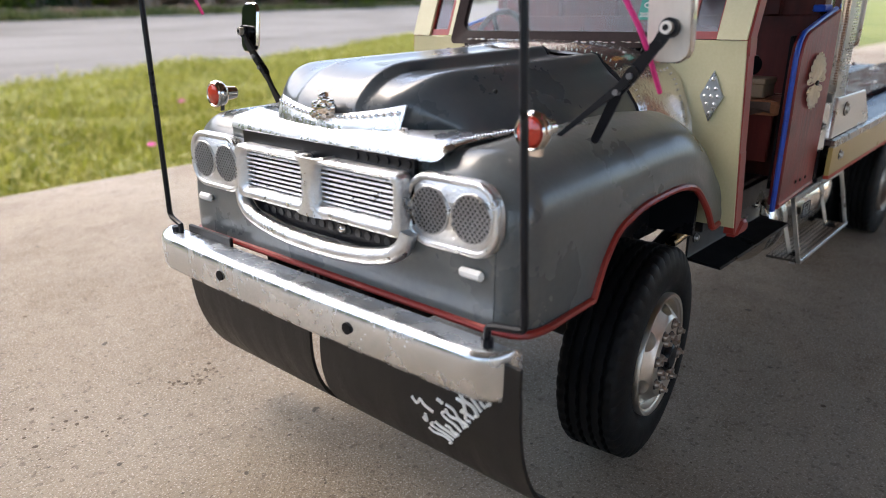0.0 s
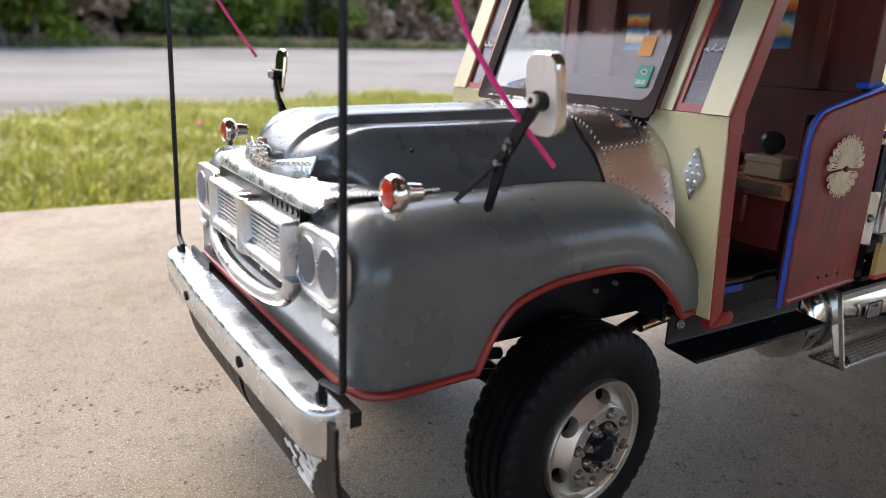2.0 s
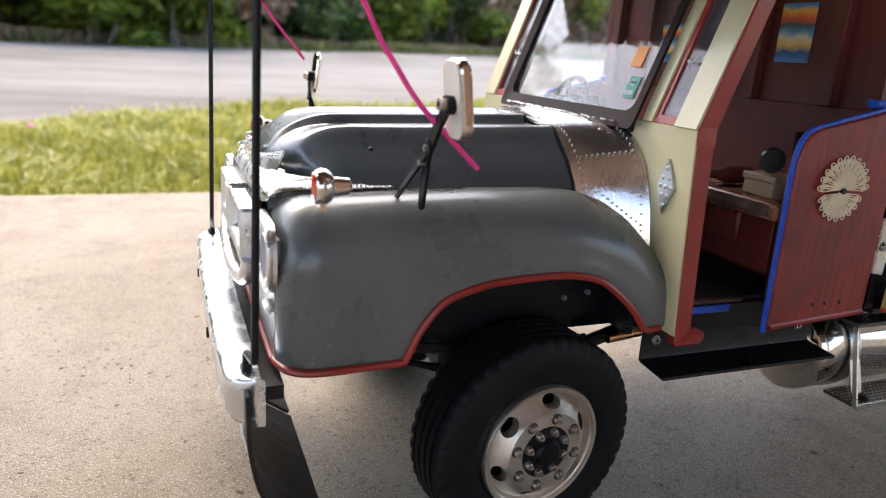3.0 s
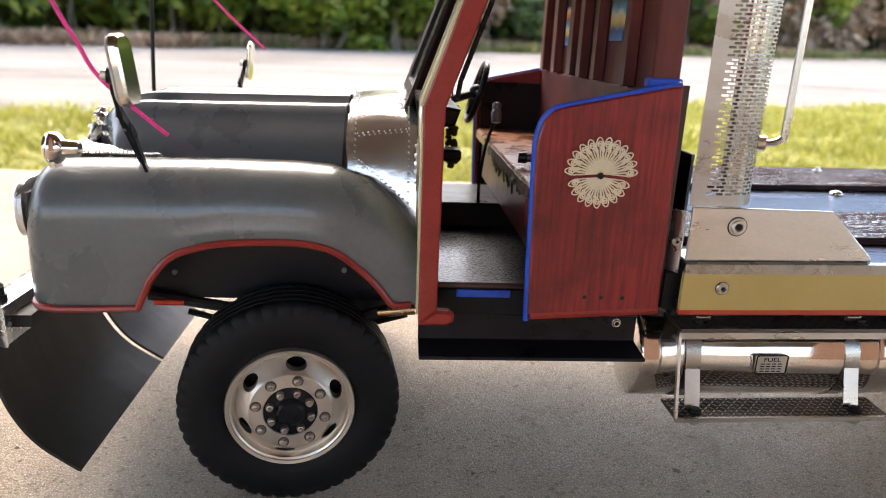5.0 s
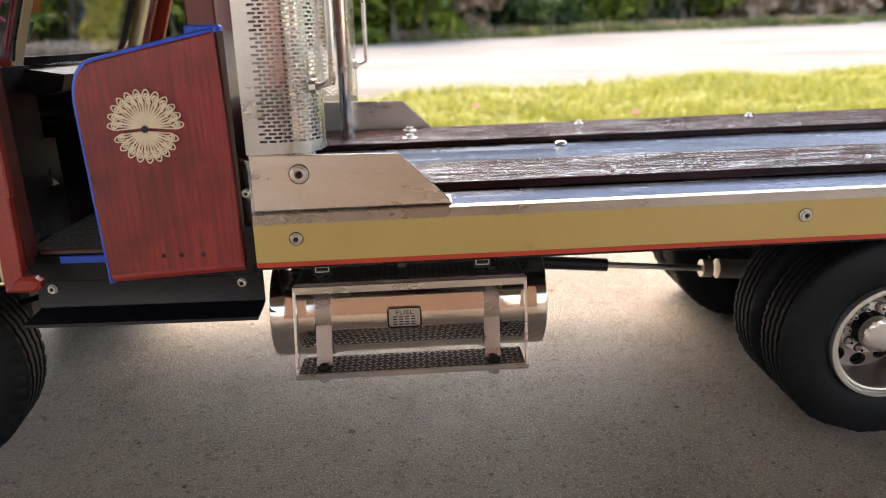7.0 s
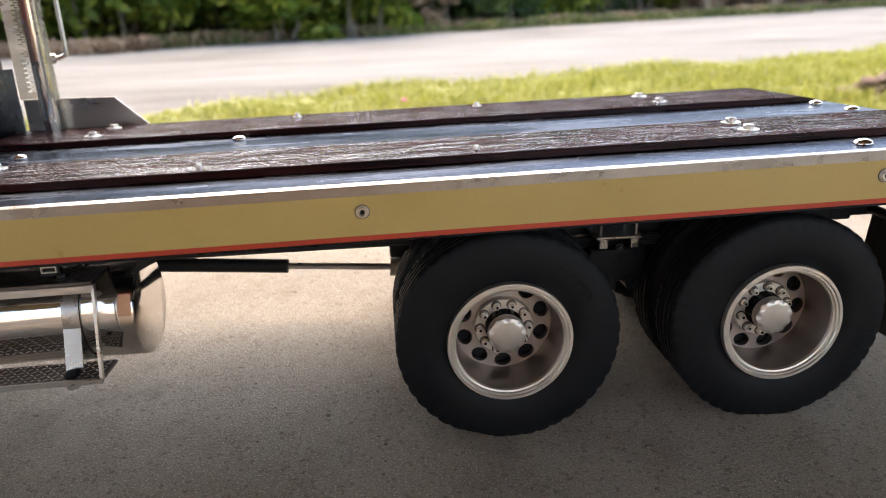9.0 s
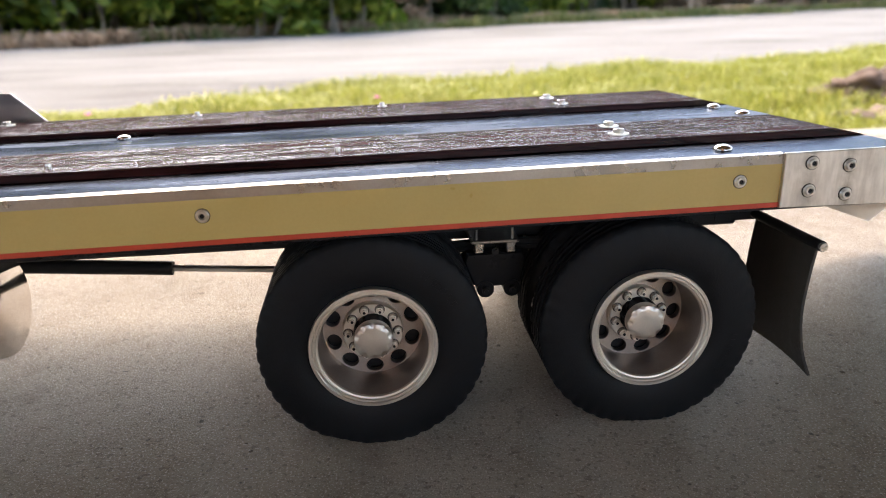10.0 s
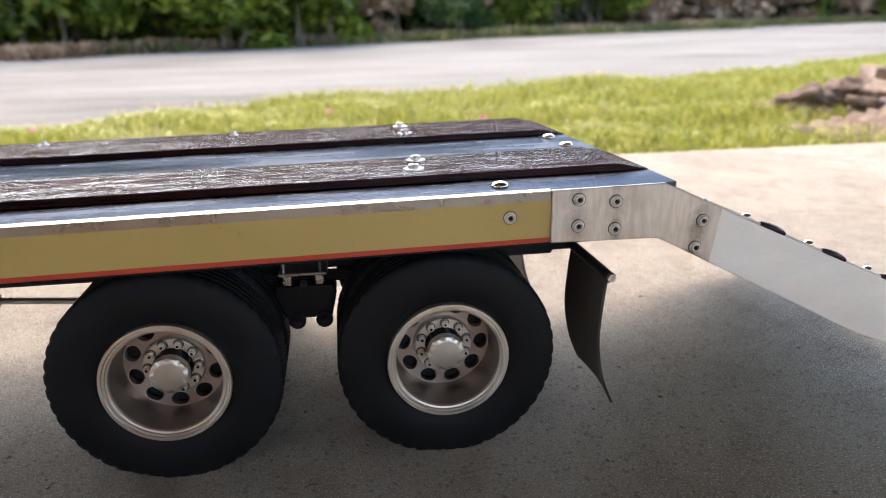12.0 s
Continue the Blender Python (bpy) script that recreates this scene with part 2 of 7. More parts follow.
def glass(name, tint, haze):
    m, n, l, b = nodes_of(name)
    n.remove(b)
    tr = n.new("ShaderNodeBsdfTransparent")
    tr.inputs[0].default_value = rgba(tint)
    gl = n.new("ShaderNodeBsdfGlossy")
    gl.inputs["Roughness"].default_value = 0.03
    di = n.new("ShaderNodeBsdfDiffuse")
    di.inputs[0].default_value = (0.5, 0.5, 0.52, 1)
    lw = n.new("ShaderNodeLayerWeight")
    pw = n.new("ShaderNodeMath")
    pw.operation = "POWER"
    l.new(lw.outputs["Facing"], pw.inputs[0])
    pw.inputs[1].default_value = 4.5
    fr = n.new("ShaderNodeMath")
    fr.operation = "MULTIPLY_ADD"
    l.new(pw.outputs[0], fr.inputs[0])
    fr.inputs[1].default_value, fr.inputs[2].default_value = 0.85, 0.035
    m1 = n.new("ShaderNodeMixShader")
    l.new(fr.outputs[0], m1.inputs[0])
    l.new(tr.outputs[0], m1.inputs[1])
    l.new(gl.outputs[0], m1.inputs[2])
    smear = noise_node(n, l, coords(n, l, (1, 1, 0.5)), 30, 2)
    k = n.new("ShaderNodeMapRange")
    l.new(smear, k.inputs[0])
    k.inputs[1].default_value, k.inputs[2].default_value = 0.45, 0.8
    k.inputs[3].default_value, k.inputs[4].default_value = haze * 0.1, haze
    m2 = n.new("ShaderNodeMixShader")
    l.new(k.outputs[0], m2.inputs[0])
    l.new(m1.outputs[0], m2.inputs[1])
    l.new(di.outputs[0], m2.inputs[2])
    l.new(m2.outputs[0], n["Material Output"].inputs[0])
    return m


def concrete(name):
    """Trowelled slab: pale cement with cloudy wear, fine sand grains and a few dark pits."""
    m, n, l, b = nodes_of(name)
    v = coords(n, l)
    big = noise_node(n, l, v, 3.2, 6, 0.62)
    mid = noise_node(n, l, v, 26, 6, 0.70)
    patch = noise_node(n, l, v, 95, 5, 0.65)
    fine = noise_node(n, l, v, 640, 4, 0.8)
    grit = noise_node(n, l, v, 1150, 2, 0.5)
    col = ramp(n, l, big, ((0.36, (0.282, 0.211, 0.139)), (0.5, (0.368, 0.299, 0.219)), (0.64, (0.450, 0.387, 0.305))))
    col = mix(n, l, ramp(n, l, mid, ((0.48, (0, 0, 0)), (0.74, (0.45, 0.45, 0.45)))), col, (0.140, 0.094, 0.058))
    col = mix(n, l, ramp(n, l, patch, ((0.52, (0, 0, 0)), (0.72, (0.42, 0.42, 0.42)))), col, (0.450, 0.385, 0.305))
    col = mix(n, l, ramp(n, l, fine, ((0.35, (0.60, 0.60, 0.60)), (0.47, (0, 0, 0)))), col, (0.070, 0.046, 0.029))
    col = mix(n, l, ramp(n, l, grit, ((0.57, (0, 0, 0)), (0.65, (0.9, 0.9, 0.9)))), col, (0.66, 0.60, 0.52))
    cell = n.new("ShaderNodeTexVoronoi")
    cell.inputs["Scale"].default_value = 620
    l.new(v, cell.inputs["Vector"])
    sep = n.new("ShaderNodeSeparateColor")
    l.new(cell.outputs["Color"], sep.inputs[0])
    col = mix(n, l, ramp(n, l, sep.outputs[0], ((0.02, (0.45, 0.45, 0.45)), (0.09, (0, 0, 0)))), col, (0.10, 0.072, 0.050))
    spots = noise_node(n, l, v, 120, 2, 0.4)
    col = mix(n, l, ramp(n, l, spots, ((0.735, (0, 0, 0)), (0.755, (0.8, 0.8, 0.8)))), col, (0.060, 0.048, 0.038))
    stain = noise_node(n, l, v, 7.5, 5, 0.7)
    col = mix(n, l, ramp(n, l, stain, ((0.60, (0, 0, 0)), (0.70, (0.40, 0.40, 0.40)))), col, (0.17, 0.135, 0.105))
    l.new(col, b.inputs["Base Color"])
    rr = n.new("ShaderNodeMapRange")
    l.new(mid, rr.inputs[0])
    rr.inputs[1].default_value, rr.inputs[2].default_value = 0.35, 0.65
    rr.inputs[3].default_value, rr.inputs[4].default_value = 0.42, 0.62
    l.new(rr.outputs[0], b.inputs["Roughness"])
    b.inputs["Specular IOR Level"].default_value = 0.34
    hgt = mix(n, l, 0.25, fine, patch)
    bump(n, l, hgt, 1.0, 0.0019, b)
    return m


def lawn_soil(name):
    m, n, l, b = nodes_of(name)
    v = coords(n, l)
    f = noise_node(n, l, v, 1.3, 6, 0.7)
    g = noise_node(n, l, v, 22, 5, 0.7)
    col = ramp(n, l, f, ((0.35, (0.10, 0.13, 0.02)), (0.55, (0.19, 0.21, 0.045)), (0.75, (0.24, 0.21, 0.10))))
    col = mix(n, l, ramp(n, l, g, ((0.4, (0, 0, 0)), (0.75, (0.6, 0.6, 0.6)))), col, (0.06, 0.07, 0.02))
    l.new(col, b.inputs["Base Color"])
    b.inputs["Roughness"].default_value = 0.9
    bump(n, l, g, 0.8, 0.03, b)
    return m


def dirt_road(name):
    m, n, l, b = nodes_of(name)
    v = coords(n, l, (0.35, 1, 1))
    f = noise_node(n, l, v, 1.6, 7, 0.65)
    g = noise_node(n, l, coords(n, l), 60, 5, 0.75)
    col = ramp(n, l, f, ((0.34, (0.086, 0.079, 0.070)), (0.48, (0.138, 0.131, 0.121)), (0.66, (0.182, 0.177, 0.166))))
    col = mix(n, l, ramp(n, l, g, ((0.35, (0.4, 0.4, 0.4)), (0.5, (0, 0, 0)))), col, (0.25, 0.22, 0.18))
    l.new(col, b.inputs["Base Color"])
    b.inputs["Roughness"].default_value = 0.95
    bump(n, l, g, 0.6, 0.01, b)
    return m


def leafy(name, c1, c2, c3, through_light=0.35):
    m, n, l, b = nodes_of(name)
    gi = n.new("ShaderNodeNewGeometry")
    col = ramp(n, l, gi.outputs["Random Per Island"], ((0.0, c1), (0.55, c2), (1.0, c3)))
    l.new(col, b.inputs["Base Color"])
    b.inputs["Roughness"].default_value = 0.55
    tl = n.new("ShaderNodeBsdfTranslucent")
    l.new(col, tl.inputs[0])
    ms = n.new("ShaderNodeMixShader")
    ms.inputs[0].default_value = through_light
    l.new(b.outputs[0], ms.inputs[1])
    l.new(tl.outputs[0], ms.inputs[2])
    l.new(ms.outputs[0], n["Material Output"].inputs[0])
    return m


CRACKLE = crackle("black_crackle_leather")
GLASS = glass("smeared_windscreen", (0.95, 0.96, 0.96), 0.05)
SIDEGLASS = glass("dusty_quarter_glass", (0.62, 0.60, 0.66), 0.5)
CONCRETE = concrete("speckled_concrete")
SOIL = lawn_soil("lawn_soil")
ROAD = dirt_road("pale_dirt")
GRASS = leafy("grass_blades", (0.17, 0.20, 0.028), (0.335, 0.345, 0.058), (0.50, 0.455, 0.135), 0.4)
LEAF = leafy("green_leaves", (0.016, 0.040, 0.010), (0.044, 0.092, 0.020), (0.115, 0.175, 0.035), 0.35)
LEAFLIGHT = leafy("light_leaves", (0.06, 0.115, 0.012), (0.15, 0.225, 0.028), (0.36, 0.38, 0.055), 0.5)
TWIG = leafy("dry_brush", (0.19, 0.125, 0.078), (0.35, 0.245, 0.16), (0.50, 0.375, 0.26), 0.2)
VERGE = leafy("verge_blades", (0.07, 0.10, 0.025), (0.15, 0.18, 0.050), (0.30, 0.27, 0.12), 0.35)
PETAL = surface("pink_petals", (0.62, 0.05, 0.30), (0.75, 0.10, 0.42), 0.6, 0, 60, 300)
STONE = surface("brown_rubble", (0.055, 0.034, 0.022), (0.16, 0.10, 0.07), 0.85, 0, 30, 160, 0.9)
WALLPAINT = surface("yard_wall_paint", (0.58, 0.47, 0.37), (0.66, 0.54, 0.43), 0.7, 0, 2, 40, 0.1)
# brown of the added pier, chosen to warm the floor it shades
PIERPAINT = surface("shade_pier_brown", (0.135, 0.072, 0.042), (0.18, 0.10, 0.060), 0.8, 0, 2, 40, 0.1)
CEILPAINT = surface("porch_ceiling_boards", (0.095, 0.058, 0.036), (0.13, 0.080, 0.050), 0.8, 0, 2, 40, 0.1)
THICKET = surface("thicket_green", (0.012, 0.022, 0.006), (0.045, 0.075, 0.018), 0.9, 0, 1.3, 9, 0.9, spec=0.1)
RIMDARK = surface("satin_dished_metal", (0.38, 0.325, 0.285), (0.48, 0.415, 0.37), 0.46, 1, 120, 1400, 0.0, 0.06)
TREADBASE = surface("dark_tread_steel", (0.10, 0.088, 0.08), (0.19, 0.17, 0.155), 0.4, 1, 90, 900, 0.05)


def smudged_steel(name):
    """Brushed steel with dark oily smudges round the screw rows."""
    m, n, l, b = nodes_of(name)
    v = coords(n, l)
    sp = n.new("ShaderNodeSeparateXYZ")
    l.new(v, sp.inputs[0])
    u = n.new("ShaderNodeMapRange")
    l.new(sp.outputs[0], u.inputs[0])
    u.inputs[1].default_value, u.inputs[2].default_value = 0.5195, 0.5850
    rows = ramp(n, l, u.outputs[0], [(p, (g, g, g)) for p, g in ((0.02, 0.1), (0.15, 0.5), (0.24, 0.05), (0.31, 0.25), (0.36, 0.85), (0.40, 0.2), (0.47, 0.25), (0.55, 0.0), (0.75, 0.0), (0.83, 1.0), (0.91, 0.05))])
    f = noise_node(n, l, v, 150, 5, 0.6)
    k = mix(n, l, 1.0, rows, ramp(n, l, f, ((0.34, (0, 0, 0)), (0.66, (1, 1, 1)))), "MULTIPLY")
    g = noise_node(n, l, coords(n, l, (1, 1, 0.2)), 500, 4)
    col = ramp(n, l, g, ((0.35, (0.58, 0.56, 0.53)), (0.65, (0.72, 0.70, 0.665))))
    col = mix(n, l, k, col, (0.16, 0.135, 0.11))
    l.new(col, b.inputs["Base Color"])
    b.inputs["Metallic"].default_value = 1
    b.inputs["Roughness"].default_value = 0.34
    return m


TAILSTEEL = smudged_steel("smudged_tail_steel")
SOILDARK = surface("dry_dirt", (0.12, 0.092, 0.068), (0.21, 0.165, 0.125), 0.9, 0, 90, 700, 0.4)

# ---- mesh tools ----


def bx(bm, x0, x1, y0, y1, z0, z1, bevel=0.0):
    r = bmesh.ops.create_cube(bm, size=1.0)
    for v in r["verts"]:
        v.co = Vector(((x0 + x1) / 2 + v.co.x * (x1 - x0), (y0 + y1) / 2 + v.co.y * (y1 - y0), (z0 + z1) / 2 + v.co.z * (z1 - z0)))
    if bevel:
        es = list({e for v in r["verts"] for e in v.link_edges})
        bmesh.ops.bevel(bm, geom=es, offset=bevel, segments=1, profile=0.5, affect="EDGES")


def prism(bm, pts, axis, a, b, bevel=0.0):
    """A flat outline pulled from a to b along an axis; pts are in the two other axes, in order."""
    def at(p, h):
        return {"x": (h, p[0], p[1]), "y": (p[0], h, p[1]), "z": (p[0], p[1], h)}[axis]
    lo = [bm.verts.new(at(p, a)) for p in pts]
    hi = [bm.verts.new(at(p, b)) for p in pts]
    fs = [bm.faces.new(lo), bm.faces.new(hi)]
    k = len(pts)
    for i in range(k):
        fs.append(bm.faces.new((lo[i], lo[(i + 1) % k], hi[(i + 1) % k], hi[i])))
    bmesh.ops.recalc_face_normals(bm, faces=fs)
    if bevel:
        es = list({e for f in fs[:2] for e in f.edges})
        bmesh.ops.bevel(bm, geom=es, offset=bevel, segments=1, profile=0.5, affect="EDGES")


def rod(bm, p0, p1, r, seg=12, r2=None):
    p0, p1 = Vector(p0), Vector(p1)
    d = p1 - p0
    m = Matrix.Translation((p0 + p1) / 2) @ d.to_track_quat("Z", "Y").to_matrix().to_4x4()
    bmesh.ops.create_cone(bm, segments=seg, radius1=r, radius2=r if r2 is None else r2, depth=d.length, cap_ends=True, matrix=m)


def ball(bm, p, r, seg=10, squash=(1, 1, 1)):
    m = Matrix.Translation(p) @ Matrix.Diagonal((*squash, 1))
    bmesh.ops.create_uvsphere(bm, u_segments=seg, v_segments=max(5, seg // 2 + 1), radius=r, matrix=m)


def tube(bm, pts, r, seg=8, closed=False):
    pts = [Vector(p) for p in pts]
    k = len(pts)
    rings = []
    up = None
    for i, p in enumerate(pts):
        a = pts[i - 1] if i or closed else p
        b = pts[(i + 1) % k] if i < k - 1 or closed else p
        d = (b - a).normalized()
        if up is None:
            up = d.orthogonal()
        up = (up - d * up.dot(d)).normalized()
        side = d.cross(up)
        rings.append([bm.verts.new(p + r * (math.cos(t) * up + math.sin(t) * side)) for t in (2 * math.pi * j / seg for j in range(seg))])
    fs = []
    for i in range(k if closed else k - 1):
        A, B = rings[i], rings[(i + 1) % k]
        for j in range(seg):
            fs.append(bm.faces.new((A[j], A[(j + 1) % seg], B[(j + 1) % seg], B[j])))
    if not closed:
        fs.append(bm.faces.new(rings[0]))
        fs.append(bm.faces.new(rings[-1]))
    bmesh.ops.recalc_face_normals(bm, faces=fs)


def smooth_path(pts, steps=6):
    """Catmull-Rom through the points."""
    pts = [Vector(p) for p in pts]
    out = []
    for i in range(len(pts) - 1):
        p0, p1, p2, p3 = pts[max(i - 1, 0)], pts[i], pts[i + 1], pts[min(i + 2, len(pts) - 1)]
        for s in range(steps):
            t = s / steps
            out.append(0.5 * ((2 * p1) + (p2 - p0) * t + (2 * p0 - 5 * p1 + 4 * p2 - p3) * t * t + (3 * p1 - p0 - 3 * p2 + p3) * t ** 3))
    return out + [pts[-1]]


def loft(bm, rows, caps=False):
    vs = [[bm.verts.new(p) for p in row] for row in rows]
    fs = []
    for A, B in zip(vs, vs[1:]):
        for j in range(len(A) - 1):
            fs.append(bm.faces.new((A[j], A[j + 1], B[j + 1], B[j])))
    if caps:
        fs.append(bm.faces.new(vs[0]))
        fs.append(bm.faces.new(vs[-1]))
    return fs


def thick(bm, fs, t):
    bmesh.ops.recalc_face_normals(bm, faces=fs)
    bmesh.ops.solidify(bm, geom=fs, thickness=t)


def lathe(bm, profile, seg=48, m=Matrix()):
    """Turn (radius, height) pairs round the y axis."""
    rings = []
    for r, h in profile:
        rings.append([bm.verts.new(m @ Vector((r * math.cos(a), h, r * math.sin(a)))) for a in (2 * math.pi * j / seg for j in range(seg))])
    fs = []
    for A, B in zip(rings, rings[1:]):
        for j in range(seg):
            fs.append(bm.faces.new((A[j], A[(j + 1) % seg], B[(j + 1) % seg], B[j])))
    return fs


def interp(x, pts):
    if x <= pts[0][0]:
        return pts[0][1]
    for (x0, y0), (x1, y1) in zip(pts, pts[1:]):
        if x <= x1:
            return y0 + (y1 - y0) * (x - x0) / (x1 - x0)
    return pts[-1][1]


def finish(name, bm, material, m=None, angle=35):
    if m is not None:
        bmesh.ops.transform(bm, matrix=m, verts=bm.verts)
    bmesh.ops.recalc_face_normals(bm, faces=bm.faces)
    me = bpy.data.meshes.new(name)
    bm.to_mesh(me)
    bm.free()
    me.materials.append(material)
    me.polygons.foreach_set("use_smooth", [True] * len(me.polygons))
    me.set_sharp_from_angle(angle=radians(angle))
    return me


def part(name, bm, material, parent, label="", m=None, angle=35):
    """Links a bmesh as one mesh object under a thing or a part."""
    ob = new(name, finish(name, bm, material, m, angle))
    ob.parent = parent
    return tagged(ob, label)


def nb():
    return bmesh.new()


def text_mesh(name, body, size, material, parent, m):
    cu = bpy.data.curves.new(name, "FONT")
    cu.body, cu.size, cu.align_x, cu.align_y, cu.extrude = body, size, "CENTER", "CENTER", 0.0001
    tmp = bpy.data.objects.new(name + "_tmp", cu)
    me = bpy.data.meshes.new_from_object(tmp)
    bpy.data.objects.remove(tmp)
    me.materials.clear()
    me.materials.append(material)
    ob = new(name, me)
    ob.parent = parent
    ob.matrix_basis = m
    return ob


def shear(kx, x0, ky, y0):
    m = Matrix.Identity(4)
    m[2][0], m[2][1], m[2][3] = kx, ky, -kx * x0 - ky * y0
    return m


def socket_screw(name, parent, x, y, z, k, r, m):
    """A button screw facing sideways, with a dark hexagon socket."""
    bm = nb()
    f = Matrix.Translation((x, y, z)) @ Matrix.Diagonal((1, k, 1, 1))
    lathe(bm, [(r, 0.0), (r, 0.0004), (r * 0.93, 0.0006), (r * 0.80, 0.0006), (r * 0.78, 0.0012), (r * 0.70, 0.0015), (r * 0.46, 0.0015), (r * 0.38, 0.0006)], 20, f)
    s = part(name, bm, STEEL, parent, "", m)
    bm = nb()
    lathe(bm, [(r * 1.10, 0.0), (r * 1.10, 0.0003), (r * 0.9, 0.0003)], 20, f)
    part("washer", bm, DARKMETAL, s, "", m)
    bm = nb()
    rod(bm, (x, y, z), (x, y + k * 0.0010, z), r * 0.36, 6)
    part("socket", bm, BLACK, s, "", m)
    return s


FRONT = shear(0, 0, -0.028, -0.085)       # the body leans a little to its far side
BED = shear(0.0145, 0.14, -0.030, -0.100)  # the bed climbs a little to the rear
MIRROR_Y = Matrix.Diagonal((1, -1, 1, 1))

# ---- the truck ----
truck = new("toy_truck")
truck.location = (0, 0.004, 0)
tagged(truck, "grey and red model lorry with steel flatbed on concrete", "toy truck")


def both(fn, *args):
    """Calls a builder for the near side (1) and the far side (-1)."""
    return [fn(s, *args) for s in (1, -1)]


def side_m(s, m):
    return m if s == 1 else m @ MIRROR_Y


# front fenders
ARCH = [(-0.0500, 0.0800), (-0.0478, 0.0848), (-0.0440, 0.0920), (-0.0376, 0.0992), (-0.0290, 0.1026), (-0.0182, 0.1047), (0.0011, 0.1055), (0.0120, 0.1045), (0.0205, 0.1015), (0.0304, 0.0936), (0.0355, 0.0880), (0.0396, 0.0830)]
TOPLINE = [(-0.0765, 0.1295), (-0.05, 0.1303), (-0.0193, 0.1309), (0.005, 0.1307), (0.0170, 0.1297), (0.027, 0.1263), (0.0357, 0.1211), (0.043, 0.1146), (0.0490, 0.1080)]


def fender_bottom(x):
    if x < ARCH[0][0]:
        return 0.0800 + 0.0008 * max(0, (-0.06 - x) / 0.03)
    if x > ARCH[-1][0]:
        return 0.0830
    return interp(x, ARCH)


def fender(s):
    bm = nb()
    rows = []
    xs = [-0.0885 + 0.012 * (1 - math.cos(a)) for a in np.linspace(0, math.pi / 2, 9)]
    xs += list(np.arange(-0.0755, -0.0501, 0.003)) + [-0.05, -0.0478, -0.0459, -0.044] + list(np.arange(-0.041, 0.0491, 0.0025))
    for x in xs:
        u = min(1.0, max(0.0, (x + 0.0885) / 0.012))
        k = math.sqrt(max(0.0, 1 - (1 - u) ** 2))
        yo = 0.0765 + 0.0095 * k
        zt = interp(x, TOPLINE) - 0.012 * (1 - k)
        zb = fender_bottom(x)
        R, RZ = 0.019, min(0.0205, (zt - zb) * 0.72)
        row = [(x, -0.040, zt - 0.0015), (x, -0.056, zt - 0.001)]
        for a in np.linspace(0, math.pi / 2, 14):
            row.append((x, -(yo - 0.0010 - R + R * math.sin(a)), zt - RZ * (1 - math.cos(a))))
        zc = zt - RZ
        row += [(x, -(yo - 0.0010 + 0.0008 * math.sin(w * 2.6)), zc + (zb - zc) * w) for w in (0.25, 0.5, 0.75, 1.0)]
        rows.append(row)
    thick(bm, loft(bm, rows), 0.0010)
    f = part("fender", bm, GREY, truck, "chipped grey painted front fender with red edge", side_m(s, FRONT))
    bm = nb()
    tube(bm, smooth_path([(-0.0888, -0.0740, 0.0806), (-0.0855, -0.0830, 0.0800), (-0.0775, -0.0860, 0.0795), (-0.062, -0.0858, 0.0797), (-0.0512, -0.0858, 0.0800)] + [(x, -0.0858, z) for x, z in ARCH] + [(0.046, -0.0856, 0.0830)], 5), 0.0013, 8)
    part("edge_piping", bm, RED, f, "red painted fender edge", side_m(s, FRONT))
    bm = nb()
    bx(bm, -0.070, 0.046, -0.060, -0.030, 0.075, 0.124)
    bx(bm, 0.0375, 0.0395, -0.0790, -0.030, 0.0785, 0.0960)
    bx(bm, -0.046, 0.028, -0.0820, -0.058, 0.1075, 0.1100)
    part("inner_fender", bm, BLACK, f, "black inner wheel arch", side_m(s, FRONT))
    return f


both(fender)

bm = nb()
bx(bm, -0.0886, -0.0868, -0.0770, 0.0770, 0.0805, 0.1190, 0.0002)
bx(bm, -0.0868, -0.0840, -0.0500, 0.0500, 0.1190, 0.1265)
front_panel = part("front_panel", bm, GREY, truck, "grey painted nose panel", FRONT)
bm = nb()
tube(bm, [(-0.0890, y, 0.0806) for y in np.linspace(-0.075, 0.075, 12)], 0.0012)
part("edge_piping", bm, RED, front_panel, "red painted lower edge", FRONT)

GC = -0.0052  # the grille's middle
# dark recess behind the grille, with a punched strip above and below the bars
bm = nb()
prism(bm, [(GC + y, z) for y, z in ((-0.0430, 0.1262), (0.0430, 0.1262), (0.0430, 0.1040), (0.0370, 0.0980), (0.0200, 0.0950), (-0.0200, 0.0950), (-0.0370, 0.0980), (-0.0430, 0.1040))], "x", -0.0902, -0.0886)
part("grille_backing", bm, BLACK, front_panel, "black recess", FRONT)
for k in range(19):
    y = GC - 0.0405 + k * 0.0045
    for z in (0.0992, 0.1243):
        if (z < 0.11 and abs(y - GC) > 0.035) or (z > 0.11 and y > -0.020):
            continue
        # a flat dark disc colours in the shade of each hole
        bm = nb()
        rod(bm, (-0.0901, y, z), (-0.0906, y, z), 0.0014, 12)
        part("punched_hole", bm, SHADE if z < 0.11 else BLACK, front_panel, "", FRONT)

# hood
HSEC = [(0.0, 0.1490), (0.009, 0.1491), (0.0120, 0.1500), (0.0140, 0.1503), (0.0155, 0.1494), (0.0170, 0.1470), (0.021, 0.1463), (0.029, 0.1465), (0.0345, 0.1476), (0.0375, 0.1483), (0.0400, 0.1476), (0.0425, 0.1446), (0.0460, 0.1412), (0.0505, 0.1378), (0.0545, 0.1338), (0.0575, 0.1300), (0.0590, 0.1272)]


